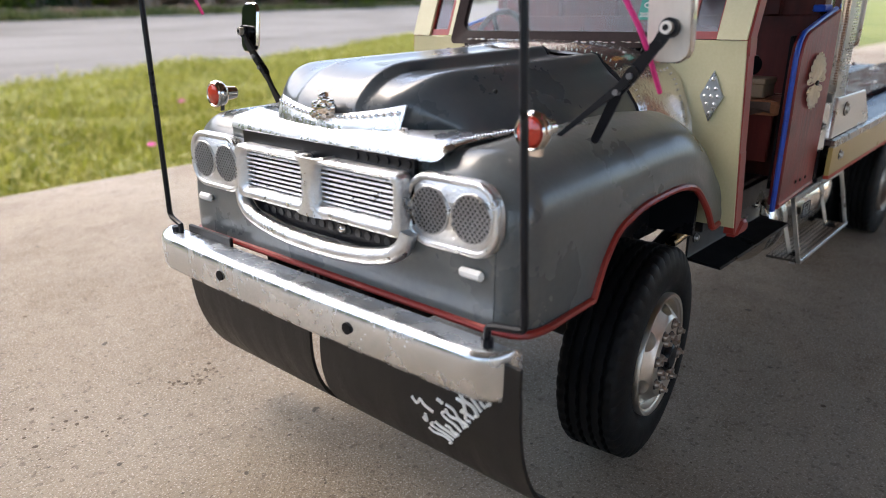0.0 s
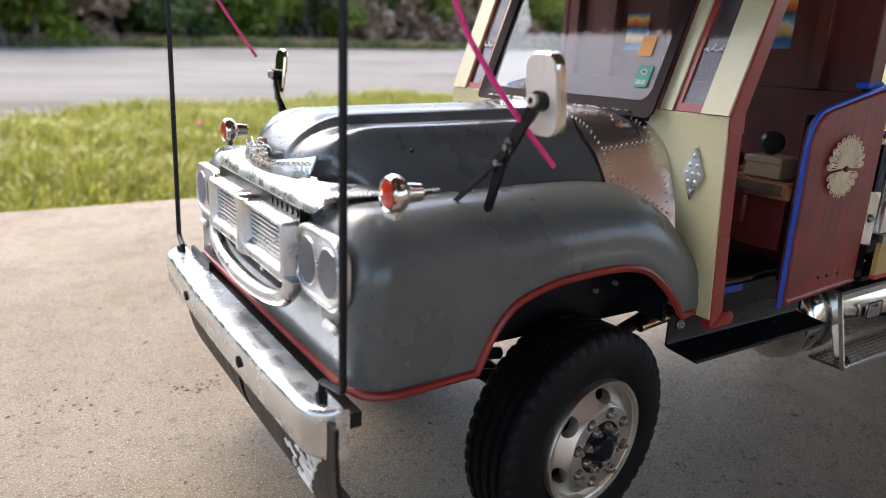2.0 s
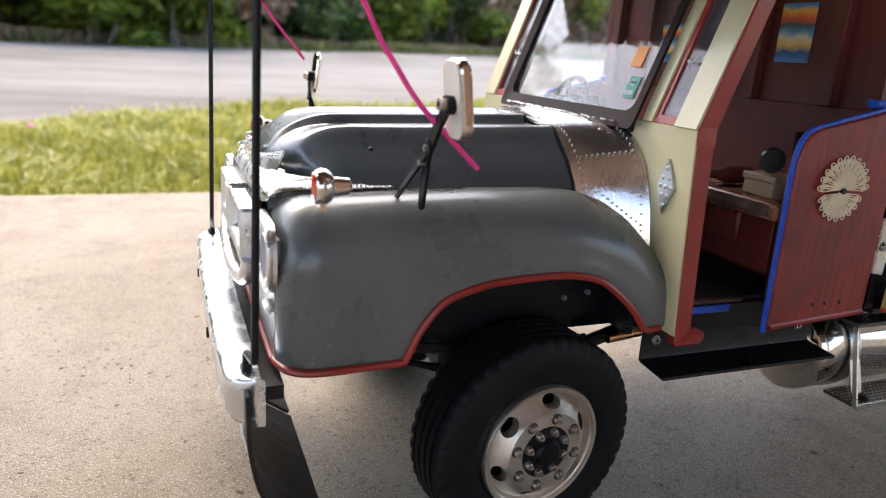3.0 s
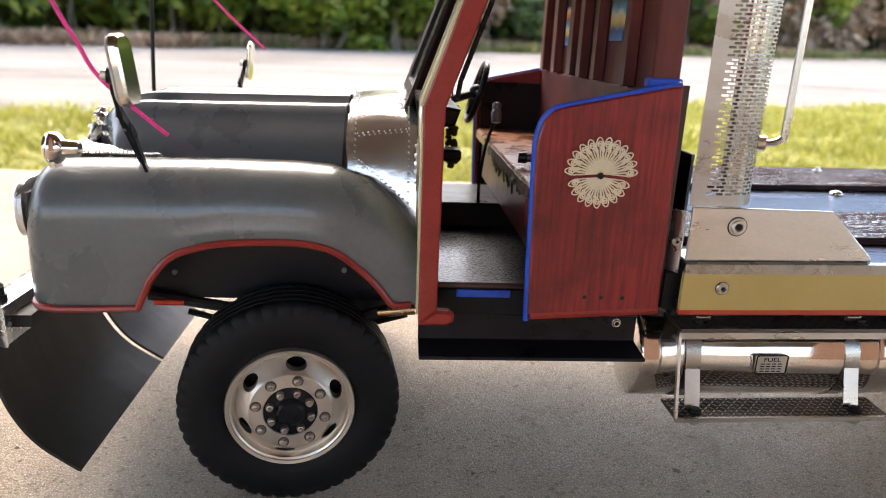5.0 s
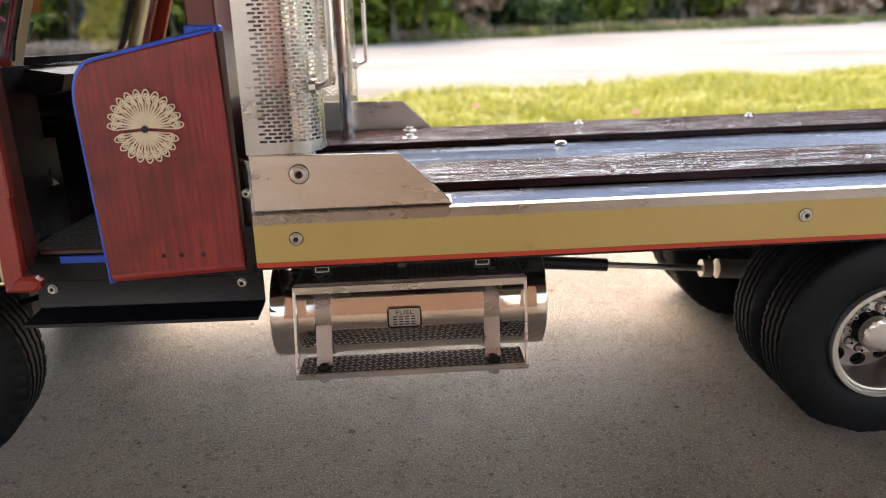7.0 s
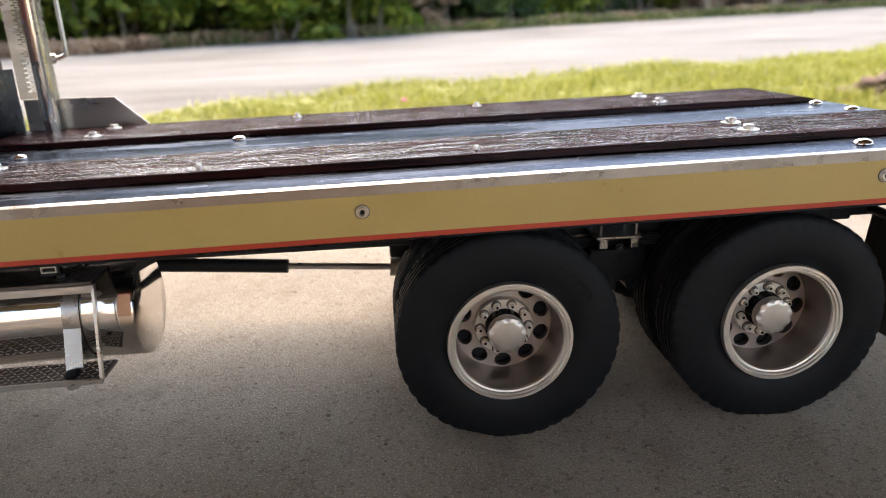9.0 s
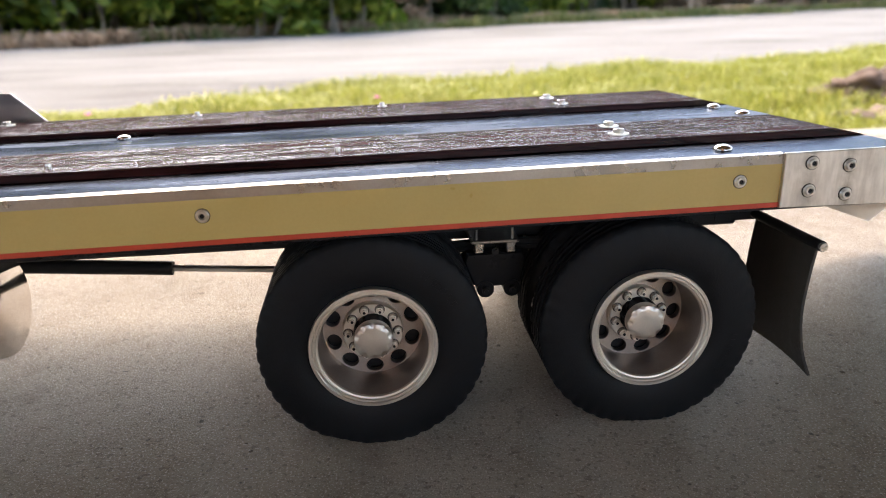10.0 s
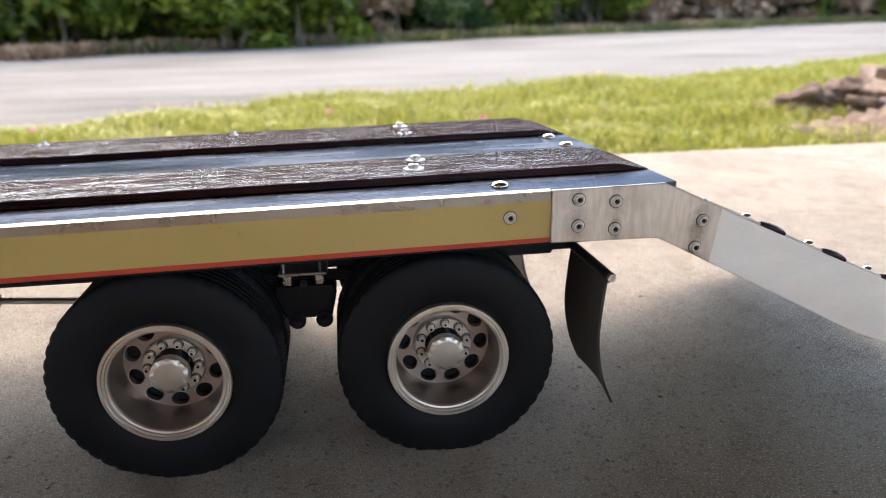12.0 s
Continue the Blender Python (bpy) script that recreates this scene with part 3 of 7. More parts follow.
HWIDTH = [(-0.0850, 0.0400), (-0.0800, 0.0455), (-0.0740, 0.0490), (-0.0680, 0.0515), (-0.0600, 0.0540), (-0.0520, 0.0560), (-0.0420, 0.0578), (-0.0300, 0.0590)]


def hood_rows():
    rows = []
    for x in list(-0.0850 + 0.026 * np.linspace(0, 1, 16) ** 1.5) + list(np.linspace(-0.0560, 0.0200, 14)):
        u = min(1.0, max(0.0, (x + 0.0850) / 0.0240))
        rise = math.sqrt(max(0.0, 1 - (1 - u) ** 2.0))
        rib = min(1.0, max(0.0, (x + 0.080) / 0.022))
        up = 0.0012 * min(1, max(0, (x + 0.06) / 0.08))
        half = []
        for y, z in HSEC:
            base = 0.1275
            flat = 0.1486 - 0.55 * (y / 0.06) ** 4 * 0.022
            zz = rib * z + (1 - rib) * min(flat, max(z, flat - 0.004))
            back = 0.0085 * (y / 0.045) ** 2 * (1 - u) ** 1.2
            wide = y if y < 0.0145 else 0.0145 + (y - 0.0145) * (interp(x, HWIDTH) - 0.0145) / 0.0445
            half.append((x + back, wide, base + max(0.0, zz + up - base) * (0.18 + 0.82 * rise)))
        rows.append([(a, -y, z) for a, y, z in reversed(half)] + [(a, y, z) for a, y, z in half[1:]])
    return rows


bm = nb()
rws = hood_rows()
rws.insert(0, [(x - 0.0004, y, 0.1262) for x, y, z in rws[0]])
thick(bm, loft(bm, rws), 0.0012)
hood = part("hood", bm, HOOD, truck, "glossy dark grey ribbed bonnet", FRONT, 50)
bm = nb()
sec = hood_rows()[-1]
tube(bm, [(0.0203, y, z - 0.0005) for x, y, z in sec], 0.0009)
part("hood_seal", bm, BLACK, hood, "black rubber seal", FRONT)
bm = nb()
ball(bm, (-0.0525, -0.0471, 0.1416), 0.0008, 10)
part("hood_pin", bm, DARKMETAL, hood, "small bonnet pin", FRONT)

# bright strip along the bonnet's nose, with a scalloped upper plate and wide side pieces
NC = -0.0050
bm = nb()
rows = []
for y in np.linspace(0.0500, -0.0345, 40):
    a = abs(y - NC) / 0.055
    back = 0.0026 * a ** 3
    nose = -0.0852 + 0.0085 * (y / 0.045) ** 2
    rows.append([(-0.0882 + back, y, 0.1252), (-0.0897 + back, y, 0.1260), (-0.0894 + back, y, 0.1275), (-0.0880 + back, y, 0.1298), (max(nose - 0.0010, -0.0862 + back), y, 0.1316), (nose + 0.0012, y, 0.1330 - 0.0012 * a)])
thick(bm, loft(bm, rows), 0.0006)
trim = part("hood_trim", bm, HAMMERED, hood, "hammered bright aluminium nose strip", FRONT, 60)
bm = nb()
rows = []
for y in np.linspace(NC + 0.0285, NC - 0.0295, 30):
    q = (y - NC) / 0.029
    top = 0.1352 + 0.0040 * abs(q) ** 1.6
    nose = -0.0852 + 0.0085 * (y / 0.045) ** 2
    rows.append([(nose - 0.0020, y, 0.1304), (nose - 0.0016, y, 0.1335), (nose - 0.0004 + 0.0012 * abs(q), y, top)])
thick(bm, loft(bm, rows), 0.0007)
plate = part("scalloped_plate", bm, HAMMERED, trim, "scalloped bright plate", FRONT, 60)
for k in range(24):
    q = -0.95 + 1.9 * k / 23
    if abs(q) > 0.20:
        y = NC + 0.029 * q
        nose = -0.0852 + 0.0085 * (y / 0.045) ** 2
        bm = nb()
        ball(bm, (nose - 0.0019 + 0.0012 * abs(q), y, 0.1342 + 0.0030 * abs(q) ** 1.6), 0.0007, 6)
        part("dimple", bm, ALU, trim, "", FRONT)
# each row of a side piece: inner edge, crest and outer edge
WING = [((-0.0835, -0.0335, 0.1326), (-0.0884, -0.0335, 0.1300), (-0.0901, -0.0335, 0.1258)),
        ((-0.0790, -0.0400, 0.1322), (-0.0876, -0.0440, 0.1302), (-0.0897, -0.0450, 0.1258)),
        ((-0.0735, -0.0445, 0.1320), (-0.0860, -0.0525, 0.1305), (-0.0886, -0.0545, 0.1260)),
        ((-0.0690, -0.0475, 0.1320), (-0.0830, -0.0550, 0.1312), (-0.0864, -0.0578, 0.1290)),
        ((-0.0630, -0.0505, 0.1313), (-0.0730, -0.0548, 0.1310), (-0.0770, -0.0570, 0.1300)),
        ((-0.0560, -0.0540, 0.1309), (-0.0600, -0.0560, 0.1307), (-0.0615, -0.0570, 0.1300)),
        ((-0.0470, -0.0562, 0.1306), (-0.0480, -0.0567, 0.1305), (-0.0485, -0.0572, 0.1301))]
for s in (1, -1):
    cols = [smooth_path([row[c] for row in (WING if s == 1 else WING[3:])], 5) for c in range(3)]
    bm = nb()
    rows = []
    for a, b, c in zip(*cols):
        pts = smooth_path([a, b, c], 3)
        rows.append([(p.x, s * p.y, p.z) for p in pts])
    thick(bm, loft(bm, rows), 0.0006)
    strip = part("side_strip", bm, HAMMERED, trim, "bright strip along the bonnet joint", FRONT, 60)
    skip = 14 if s == 1 else 2
    line = cols[1][skip:]
    last = None
    for p, o in zip(line, cols[2][skip:]):
        e = p.lerp(o, 0.45)
        if last is None or (e - last).length > 0.0016:
            for q in ([0.5, 1.0] if last is not None else [1.0]):
                w = (last or e).lerp(e, q)
                bm = nb()
                ball(bm, (w.x, s * w.y, w.z + 0.0004), 0.00045, 6)
                part("dimple", bm, ALU, trim, "", FRONT)
            last = e

# beast-head ornament, a lump of cast curls
bm = nb()
rng = random.Random(4)
ball(bm, (-0.0866, NC, 0.1370), 0.0036, 12, (0.7, 1.35, 0.9))
for k in range(36):
    a, e = rng.uniform(0, 6.28), rng.uniform(0.3, 1)
    ball(bm, (-0.0872 - rng.uniform(0, 0.0010), NC + 0.0056 * e * math.cos(a), 0.1370 + 0.0040 * e * math.sin(a)), rng.uniform(0.0008, 0.0014), 7)
rod(bm, (-0.0866, NC, 0.140), (-0.0860, NC, 0.1418), 0.0016, 7, 0.0008)
part("hood_ornament", bm, MIRRORED, hood, "small bright cast bonnet ornament", FRONT)


def rounded(cy, cz, w, h, r, seg=6):
    pts = []
    for qx, qz, a0 in ((1, 1, 0), (-1, 1, 90), (-1, -1, 180), (1, -1, 270)):
        for k in range(seg + 1):
            a = radians(a0 + 90 * k / seg)
            pts.append((cy + qx * (w - r) + r * math.cos(a), cz + qz * (h - r) + r * math.sin(a)))
    return pts


def ring_frame(bm, outer, inner, x0, x1, lip):
    """A frame between two outlines of equal count, in the plane across x, with a raised rounded face."""
    k = len(outer)
    loops = []
    for f, x in ((0.0, x1), (0.0, x0 + lip), (0.10, x0 + lip * 0.3), (0.32, x0), (0.62, x0 + lip * 0.25), (1.0, x0 + lip * 1.8), (1.0, x1)):
        loops.append([bm.verts.new((x, o[0] + (i[0] - o[0]) * f, o[1] + (i[1] - o[1]) * f)) for o, i in zip(outer, inner)])
    fs = []
    for A, B in zip(loops, loops[1:]):
        for j in range(k):
            fs.append(bm.faces.new((A[j], A[(j + 1) % k], B[(j + 1) % k], B[j])))
    bmesh.ops.recalc_face_normals(bm, faces=fs)


# grille: two cast frames, their bars, and a lower lip
for s in (1, -1):
    cy = GC - s * 0.0223
    bm = nb()
    ring_frame(bm, rounded(cy, 0.1126, 0.0194, 0.0097, 0.0022), rounded(cy + s * 0.0014, 0.1135, 0.0168, 0.0063, 0.0020), -0.0956, -0.0890, 0.0012)
    fr = part("grille_frame", bm, CAST, front_panel, "cast aluminium grille frame", FRONT, 45)
    for k in range(8):
        bm = nb()
        z = 0.1081 + k * 0.00155
        rod(bm, (-0.0926, cy + s * 0.0014 - 0.0172, z), (-0.0926, cy + s * 0.0014 + 0.0172, z), 0.00050, 8)
        part("grille_bar", bm, CAST, fr, "", FRONT)
    bm = nb()
    for k in range(6):
        rod(bm, (-0.0918, cy - 0.0125 + k * 0.005, 0.1070), (-0.0918, cy - 0.0125 + k * 0.005, 0.1200), 0.0004, 6)
    part("grille_stay", bm, SHADE, fr, "thin upright stays", FRONT)
bm = nb()
rows = []
for z, w in ((0.1030, 0.0070), (0.1046, 0.0054), (0.1070, 0.0038), (0.1100, 0.0028), (0.1140, 0.0026), (0.1170, 0.0030), (0.1195, 0.0042), (0.1215, 0.0064), (0.1223, 0.0080)):
    rows.append([(-0.0905, GC - w - 0.0006, z), (-0.0952, GC - w, z), (-0.0962, GC - w * 0.6, z), (-0.0966, GC, z), (-0.0962, GC + w * 0.6, z), (-0.0952, GC + w, z), (-0.0905, GC + w + 0.0006, z)])
thick(bm, loft(bm, rows), 0.0008)
part("grille_divider", bm, CAST, front_panel, "cast aluminium centre divider", FRONT, 50)
bm = nb()
lip = smooth_path([(-0.0925, GC + 0.0428, 0.1050), (-0.0932, GC + 0.0408, 0.1004), (-0.0938, GC + 0.0345, 0.0966), (-0.0946, GC + 0.0200, 0.0941), (-0.0950, GC, 0.0932), (-0.0946, GC - 0.0200, 0.0938), (-0.0938, GC - 0.0345, 0.0962), (-0.0932, GC - 0.0408, 0.0998), (-0.0925, GC - 0.0428, 0.1050)], 6)
tube(bm, lip, 0.0028, 12)
part("grille_lip", bm, CAST, front_panel, "cast aluminium lower grille lip", FRONT)
bm = nb()
ball(bm, (-0.0912, -0.0170, 0.0996), 0.0016, 12)
part("grille_screw", bm, MIRRORED, front_panel, "bright screw", FRONT)


def headlight(s):
    cy = -0.0620 if s == 1 else 0.0585
    bm = nb()
    prism(bm, rounded(cy, 0.1122, 0.0174, 0.0109, 0.0086, 8), "x", -0.0894, -0.0880)
    prism(bm, rounded(cy, 0.1122, 0.0169, 0.0104, 0.0082, 8), "x", -0.0902, -0.0894, 0.0007)
    hl = part("headlight", bm, CAST, front_panel, "twin round headlight in a cast oval bezel", FRONT, 60)
    bm = nb()
    tube(bm, [(-0.0900, a, b) for a, b in rounded(cy, 0.1122, 0.0163, 0.0098, 0.0078, 8)], 0.0011, 8, True)
    part("bezel_rim", bm, CAST, hl, "", FRONT, 60)
    for dy in (-0.0077, 0.0077):
        y = cy + dy
        # reflector coloured as dark as the shade behind the mesh
        bm = nb()
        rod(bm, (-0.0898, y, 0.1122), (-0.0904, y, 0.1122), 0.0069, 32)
        part("reflector", bm, SHADE, hl, "reflector toned dark for the shade behind the mesh", FRONT)
        bm = nb()
        for k in range(-5, 6):
            off = k * 0.00128
            h = math.sqrt(max(0, 0.0067 ** 2 - off ** 2))
            for x, ang in ((-0.0908, 50), (-0.0906, 130)):
                c, q = math.cos(radians(ang)), math.sin(radians(ang))
                rod(bm, (x, y - off * q - h * c, 0.1122 + off * c - h * q), (x, y - off * q + h * c, 0.1122 + off * c + h * q), 0.00025, 5)
        part("lens_mesh", bm, WIRE, hl, "woven wire lens", FRONT)
        bm = nb()
        tube(bm, [(-0.0904, y + 0.0070 * math.cos(a), 0.1122 + 0.0070 * math.sin(a)) for a in np.linspace(0, 2 * math.pi, 33)[:-1]], 0.0004, 6, True)
        part("lens_ring", bm, CAST, hl, "", FRONT)


both(headlight)


def marker_light(s):
    bm = nb()
    bx(bm, -0.0908, -0.0885, -s * 0.0695 - 0.0045, -s * 0.0695 + 0.0045, 0.0947, 0.0978, 0.0010)
    part("marker_light", bm, WHITE, front_panel, "small white marker light", FRONT)


both(marker_light)


def indicator(s):
    y = -s * 0.0780
    bm = nb()
    m = Matrix.Translation((-0.0752, y, 0.1350)) @ Matrix.Rotation(radians(90), 4, "Z")
    lathe(bm, [(0.0, -0.0085), (0.0020, -0.0085), (0.0025, -0.0080), (0.0030, -0.0035), (0.0046, -0.0024), (0.0054, -0.0010), (0.0056, 0.0004), (0.0052, 0.0010), (0.0051, 0.0017), (0.0046, 0.0022), (0.0041, 0.0018), (0.0040, 0.0010)], 32, m)
    prism(bm, [(y - 0.0030, 0.1285), (y + 0.0030, 0.1285), (y + 0.0036, 0.1325), (y - 0.0036, 0.1325)], "x", -0.0762, -0.0744)
    lamp = part("indicator_lamp", bm, MIRRORED, truck, "bright metal lamp with a red lens", FRONT)
    bm = nb()
    m2 = Matrix.Translation((-0.0752, y, 0.1350)) @ Matrix.Rotation(radians(90), 4, "Z")
    lathe(bm, [(0.0041, 0.0012), (0.0037, 0.0022), (0.0020, 0.0029), (0.0, 0.0032)], 28, m2)
    part("lens", bm, REDLENS, lamp, "red lens", FRONT)


both(indicator)

# bumper: bright channel with curled ends; dark discs paint the shade of two holes
bm = nb()
rows = []
ys = [-0.0905 + 0.0120 * (1 - math.cos(a)) for a in np.linspace(0, math.pi / 2, 12)]
ys = ys + list(np.linspace(-0.0750, 0.0750, 40)) + [-y for y in reversed(ys)]
for y in ys:
    q = min(1.0, max(0.0, (abs(y) - 0.0785) / 0.0120))
    back = 0.0113 * (1 - math.sqrt(max(0.0, 1 - q * q)))
    x = -0.1062 + 0.0012 * (y / 0.07) ** 2 * (1 - q) + back + 0.0012 * q
    xb = max(x + 0.0006, -0.0940)
    d = xb - x
    rows.append([(xb, y, 0.0808), (x + d * 0.30, y, 0.0815), (x + d * 0.10, y, 0.0810), (x + d * 0.02, y, 0.0797), (x, y, 0.0770), (x + d * 0.05, y, 0.0690), (x + d * 0.16, y, 0.0668), (x + d * 0.35, y, 0.0664), (xb, y, 0.0668), (xb, y, 0.0808)])
bmesh.ops.recalc_face_normals(bm, faces=loft(bm, rows, True))
bmesh.ops.remove_doubles(bm, verts=bm.verts, dist=1e-6)
bumper = part("bumper", bm, BUMPER, truck, "polished aluminium front bumper with worn ends", FRONT, 60)
for y in (-0.0345, 0.0365):
    bm = nb()
    rod(bm, (-0.1064, y, 0.0748), (-0.1040, y, 0.0748), 0.0019, 20)
    part("bumper_hole", bm, HOLE, bumper, "round disc painted dark like a shaded hole", FRONT)
bm = nb()
bx(bm, -0.0950, -0.0870, -0.0850, 0.0850, 0.0720, 0.0765)
bx(bm, -0.0938, -0.0922, 0.0480, 0.0790, 0.0790, 0.0838, 0.0004)
bx(bm, -0.0945, -0.0850, -0.030, 0.030, 0.060, 0.0745)
part("bumper_bracket", bm, DARKMETAL, bumper, "black mounting bar", FRONT)


def antenna(s):
    bm = nb()
    k = -s
    pts = smooth_path([(-0.0975, k * 0.0820, 0.0800), (-0.0975, k * 0.0820, 0.0855), (-0.0972, k * 0.0835, 0.0870), (-0.0965, k * 0.0910, 0.0880), (-0.0962, k * 0.0928, 0.0890), (-0.0961, k * 0.0928 + 0.0003, 0.0930)], 4)
    if s == -1:
        pts = [Vector((-0.0975, 0.0780, 0.0800)), Vector((-0.0975, 0.0780, 0.0845)), Vector((-0.0972, 0.0850, 0.0862)), Vector((-0.0970, 0.0870, 0.0880))]
    e = pts[-1]
    pts += [e + Vector((0.0022 * t / 0.08, 0.006 * t / 0.08, t)) for t in (0.04, 0.08, 0.12, 0.17)]
    tube(bm, pts, 0.0011, 8)
    rod(bm, (-0.0975, k * 0.0820, 0.0800), (-0.0975, k * 0.0820, 0.0832), 0.0018, 8)
    an = part("antenna", bm, BLACK, truck, "thin black whip antenna", FRONT)
    tip = pts[-1]
    end = Vector((-0.0330, -0.0925, 0.1424)) if s == 1 else Vector((-0.0420, 0.1400, 0.1660))
    bm = nb()
    if s == 1:
        way = [tip, (-0.0790, -0.0885, 0.2120), (-0.0646, -0.0900, 0.1805), (-0.0587, -0.0915, 0.1704), (-0.0510, -0.0945, 0.1590), end]
    else:
        way = [tip, (-0.0850, 0.1050, 0.2200), (-0.0659, 0.1201, 0.1920), end]
    tube(bm, smooth_path(way, 5), 0.00075, 6)
    part("pink_string", bm, PINK, an, "bright pink yarn tied to the antenna", FRONT)


both(antenna)

# front mud flaps, curling back under the bumper
FLAPSEC = [(-0.0990, 0.0700), (-0.0985, 0.0600), (-0.0962, 0.0480), (-0.0915, 0.0370), (-0.0850, 0.0285), (-0.0750, 0.0205), (-0.0725, 0.0188)]


def front_flap(s):
    bm = nb()
    rows = []
    sec = smooth_path([(x, 0, z) for x, z in FLAPSEC], 4)
    for p in sec:
        t = (0.070 - p.z) / 0.051
        if s == 1:
            y0, y1 = -0.0945, -0.0130 + 0.0105 * t
        else:
            y0, y1 = -0.0070 + 0.0085 * t, 0.0720 - 0.006 * max(0, (t - 0.55) / 0.45) ** 2
        rows.append([(p.x, y0 + (y1 - y0) * k / 8, p.z) for k in range(9)])
    thick(bm, loft(bm, rows), 0.0012)
    if s == 1:
        bx(bm, -0.0990, -0.0978, -0.0944, -0.0888, 0.0660, 0.0785, 0.0003)
    fl = part("front_flap", bm, FLAP, truck, "curved black ribbed rubber mud flap", FRONT)
    if s == 1:
        rng = random.Random(11)

        def on_flap(y, z):
            return Vector((interp(z, [(b, a) for a, b in reversed(FLAPSEC)]) - 0.0003, y, z))
        for k in range(14):
            u = k / 13
            y, z = -0.0672 - 0.0190 * u, 0.0428 + 0.0240 * u
            dy, dz = 0.0088 - 0.0030 * u + rng.uniform(-0.0012, 0.0008), 0.0022 + 0.0042 * u + rng.uniform(-0.0006, 0.0006)
            if k % 4 == 3:
                dy, dz = dy * 0.55, dz * 0.55
            w = rng.uniform(-0.0007, 0.0007)
            pts = [on_flap(y, z), on_flap(y + dy * 0.35 - w, z + dz * 0.35 + w), on_flap(y + dy * 0.7 + w, z + dz * 0.7 - w), on_flap(y + dy, z + dz)]
            if k % 3 == 1:
                pts.append(on_flap(y + dy - 0.0016, z + dz + 0.0012))
            if k % 3 == 0:
                pts.insert(0, on_flap(y + 0.0012, z - 0.0010))
            bm = nb()
            tube(bm, smooth_path(pts, 4), 0.00055, 5)
            part("brush_stroke", bm, WHITE, fl, "", FRONT)
        for pts in ([(-0.0540, 0.0553), (-0.0560, 0.0535), (-0.0575, 0.0556), (-0.0592, 0.0540), (-0.0625, 0.0528)], [(-0.0575, 0.0490), (-0.0590, 0.0480), (-0.0588, 0.0508)], [(-0.0650, 0.0588), (-0.0672, 0.0580)]):
            bm = nb()
            tube(bm, smooth_path([on_flap(a, c) for a, c in pts], 4), 0.00055, 5)
            part("brush_stroke", bm, WHITE, fl, "", FRONT)
    return fl


both(front_flap)


def flat_bar(bm, p0, p1, w0, w1, t, face):
    """A flat strip from p0 to p1 with rounded ends, t thick along face."""
    p0, p1, f = Vector(p0), Vector(p1), Vector(face).normalized()
    d = (p1 - p0).normalized()
    f = (f - d * f.dot(d)).normalized()
    s = d.cross(f)
    pts = [p0 + w0 * (math.cos(a) * s - math.sin(a) * d) for a in np.linspace(0, math.pi, 6)]
    pts += [p1 + w1 * (-math.cos(a) * s + math.sin(a) * d) for a in np.linspace(0, math.pi, 6)]
    lo = [bm.verts.new(p - f * t / 2) for p in pts]
    hi = [bm.verts.new(p + f * t / 2) for p in pts]
    bm.faces.new(lo)
    bm.faces.new(hi)
    for i in range(len(pts)):
        j = (i + 1) % len(pts)
        bm.faces.new((lo[i], lo[j], hi[j], hi[i]))


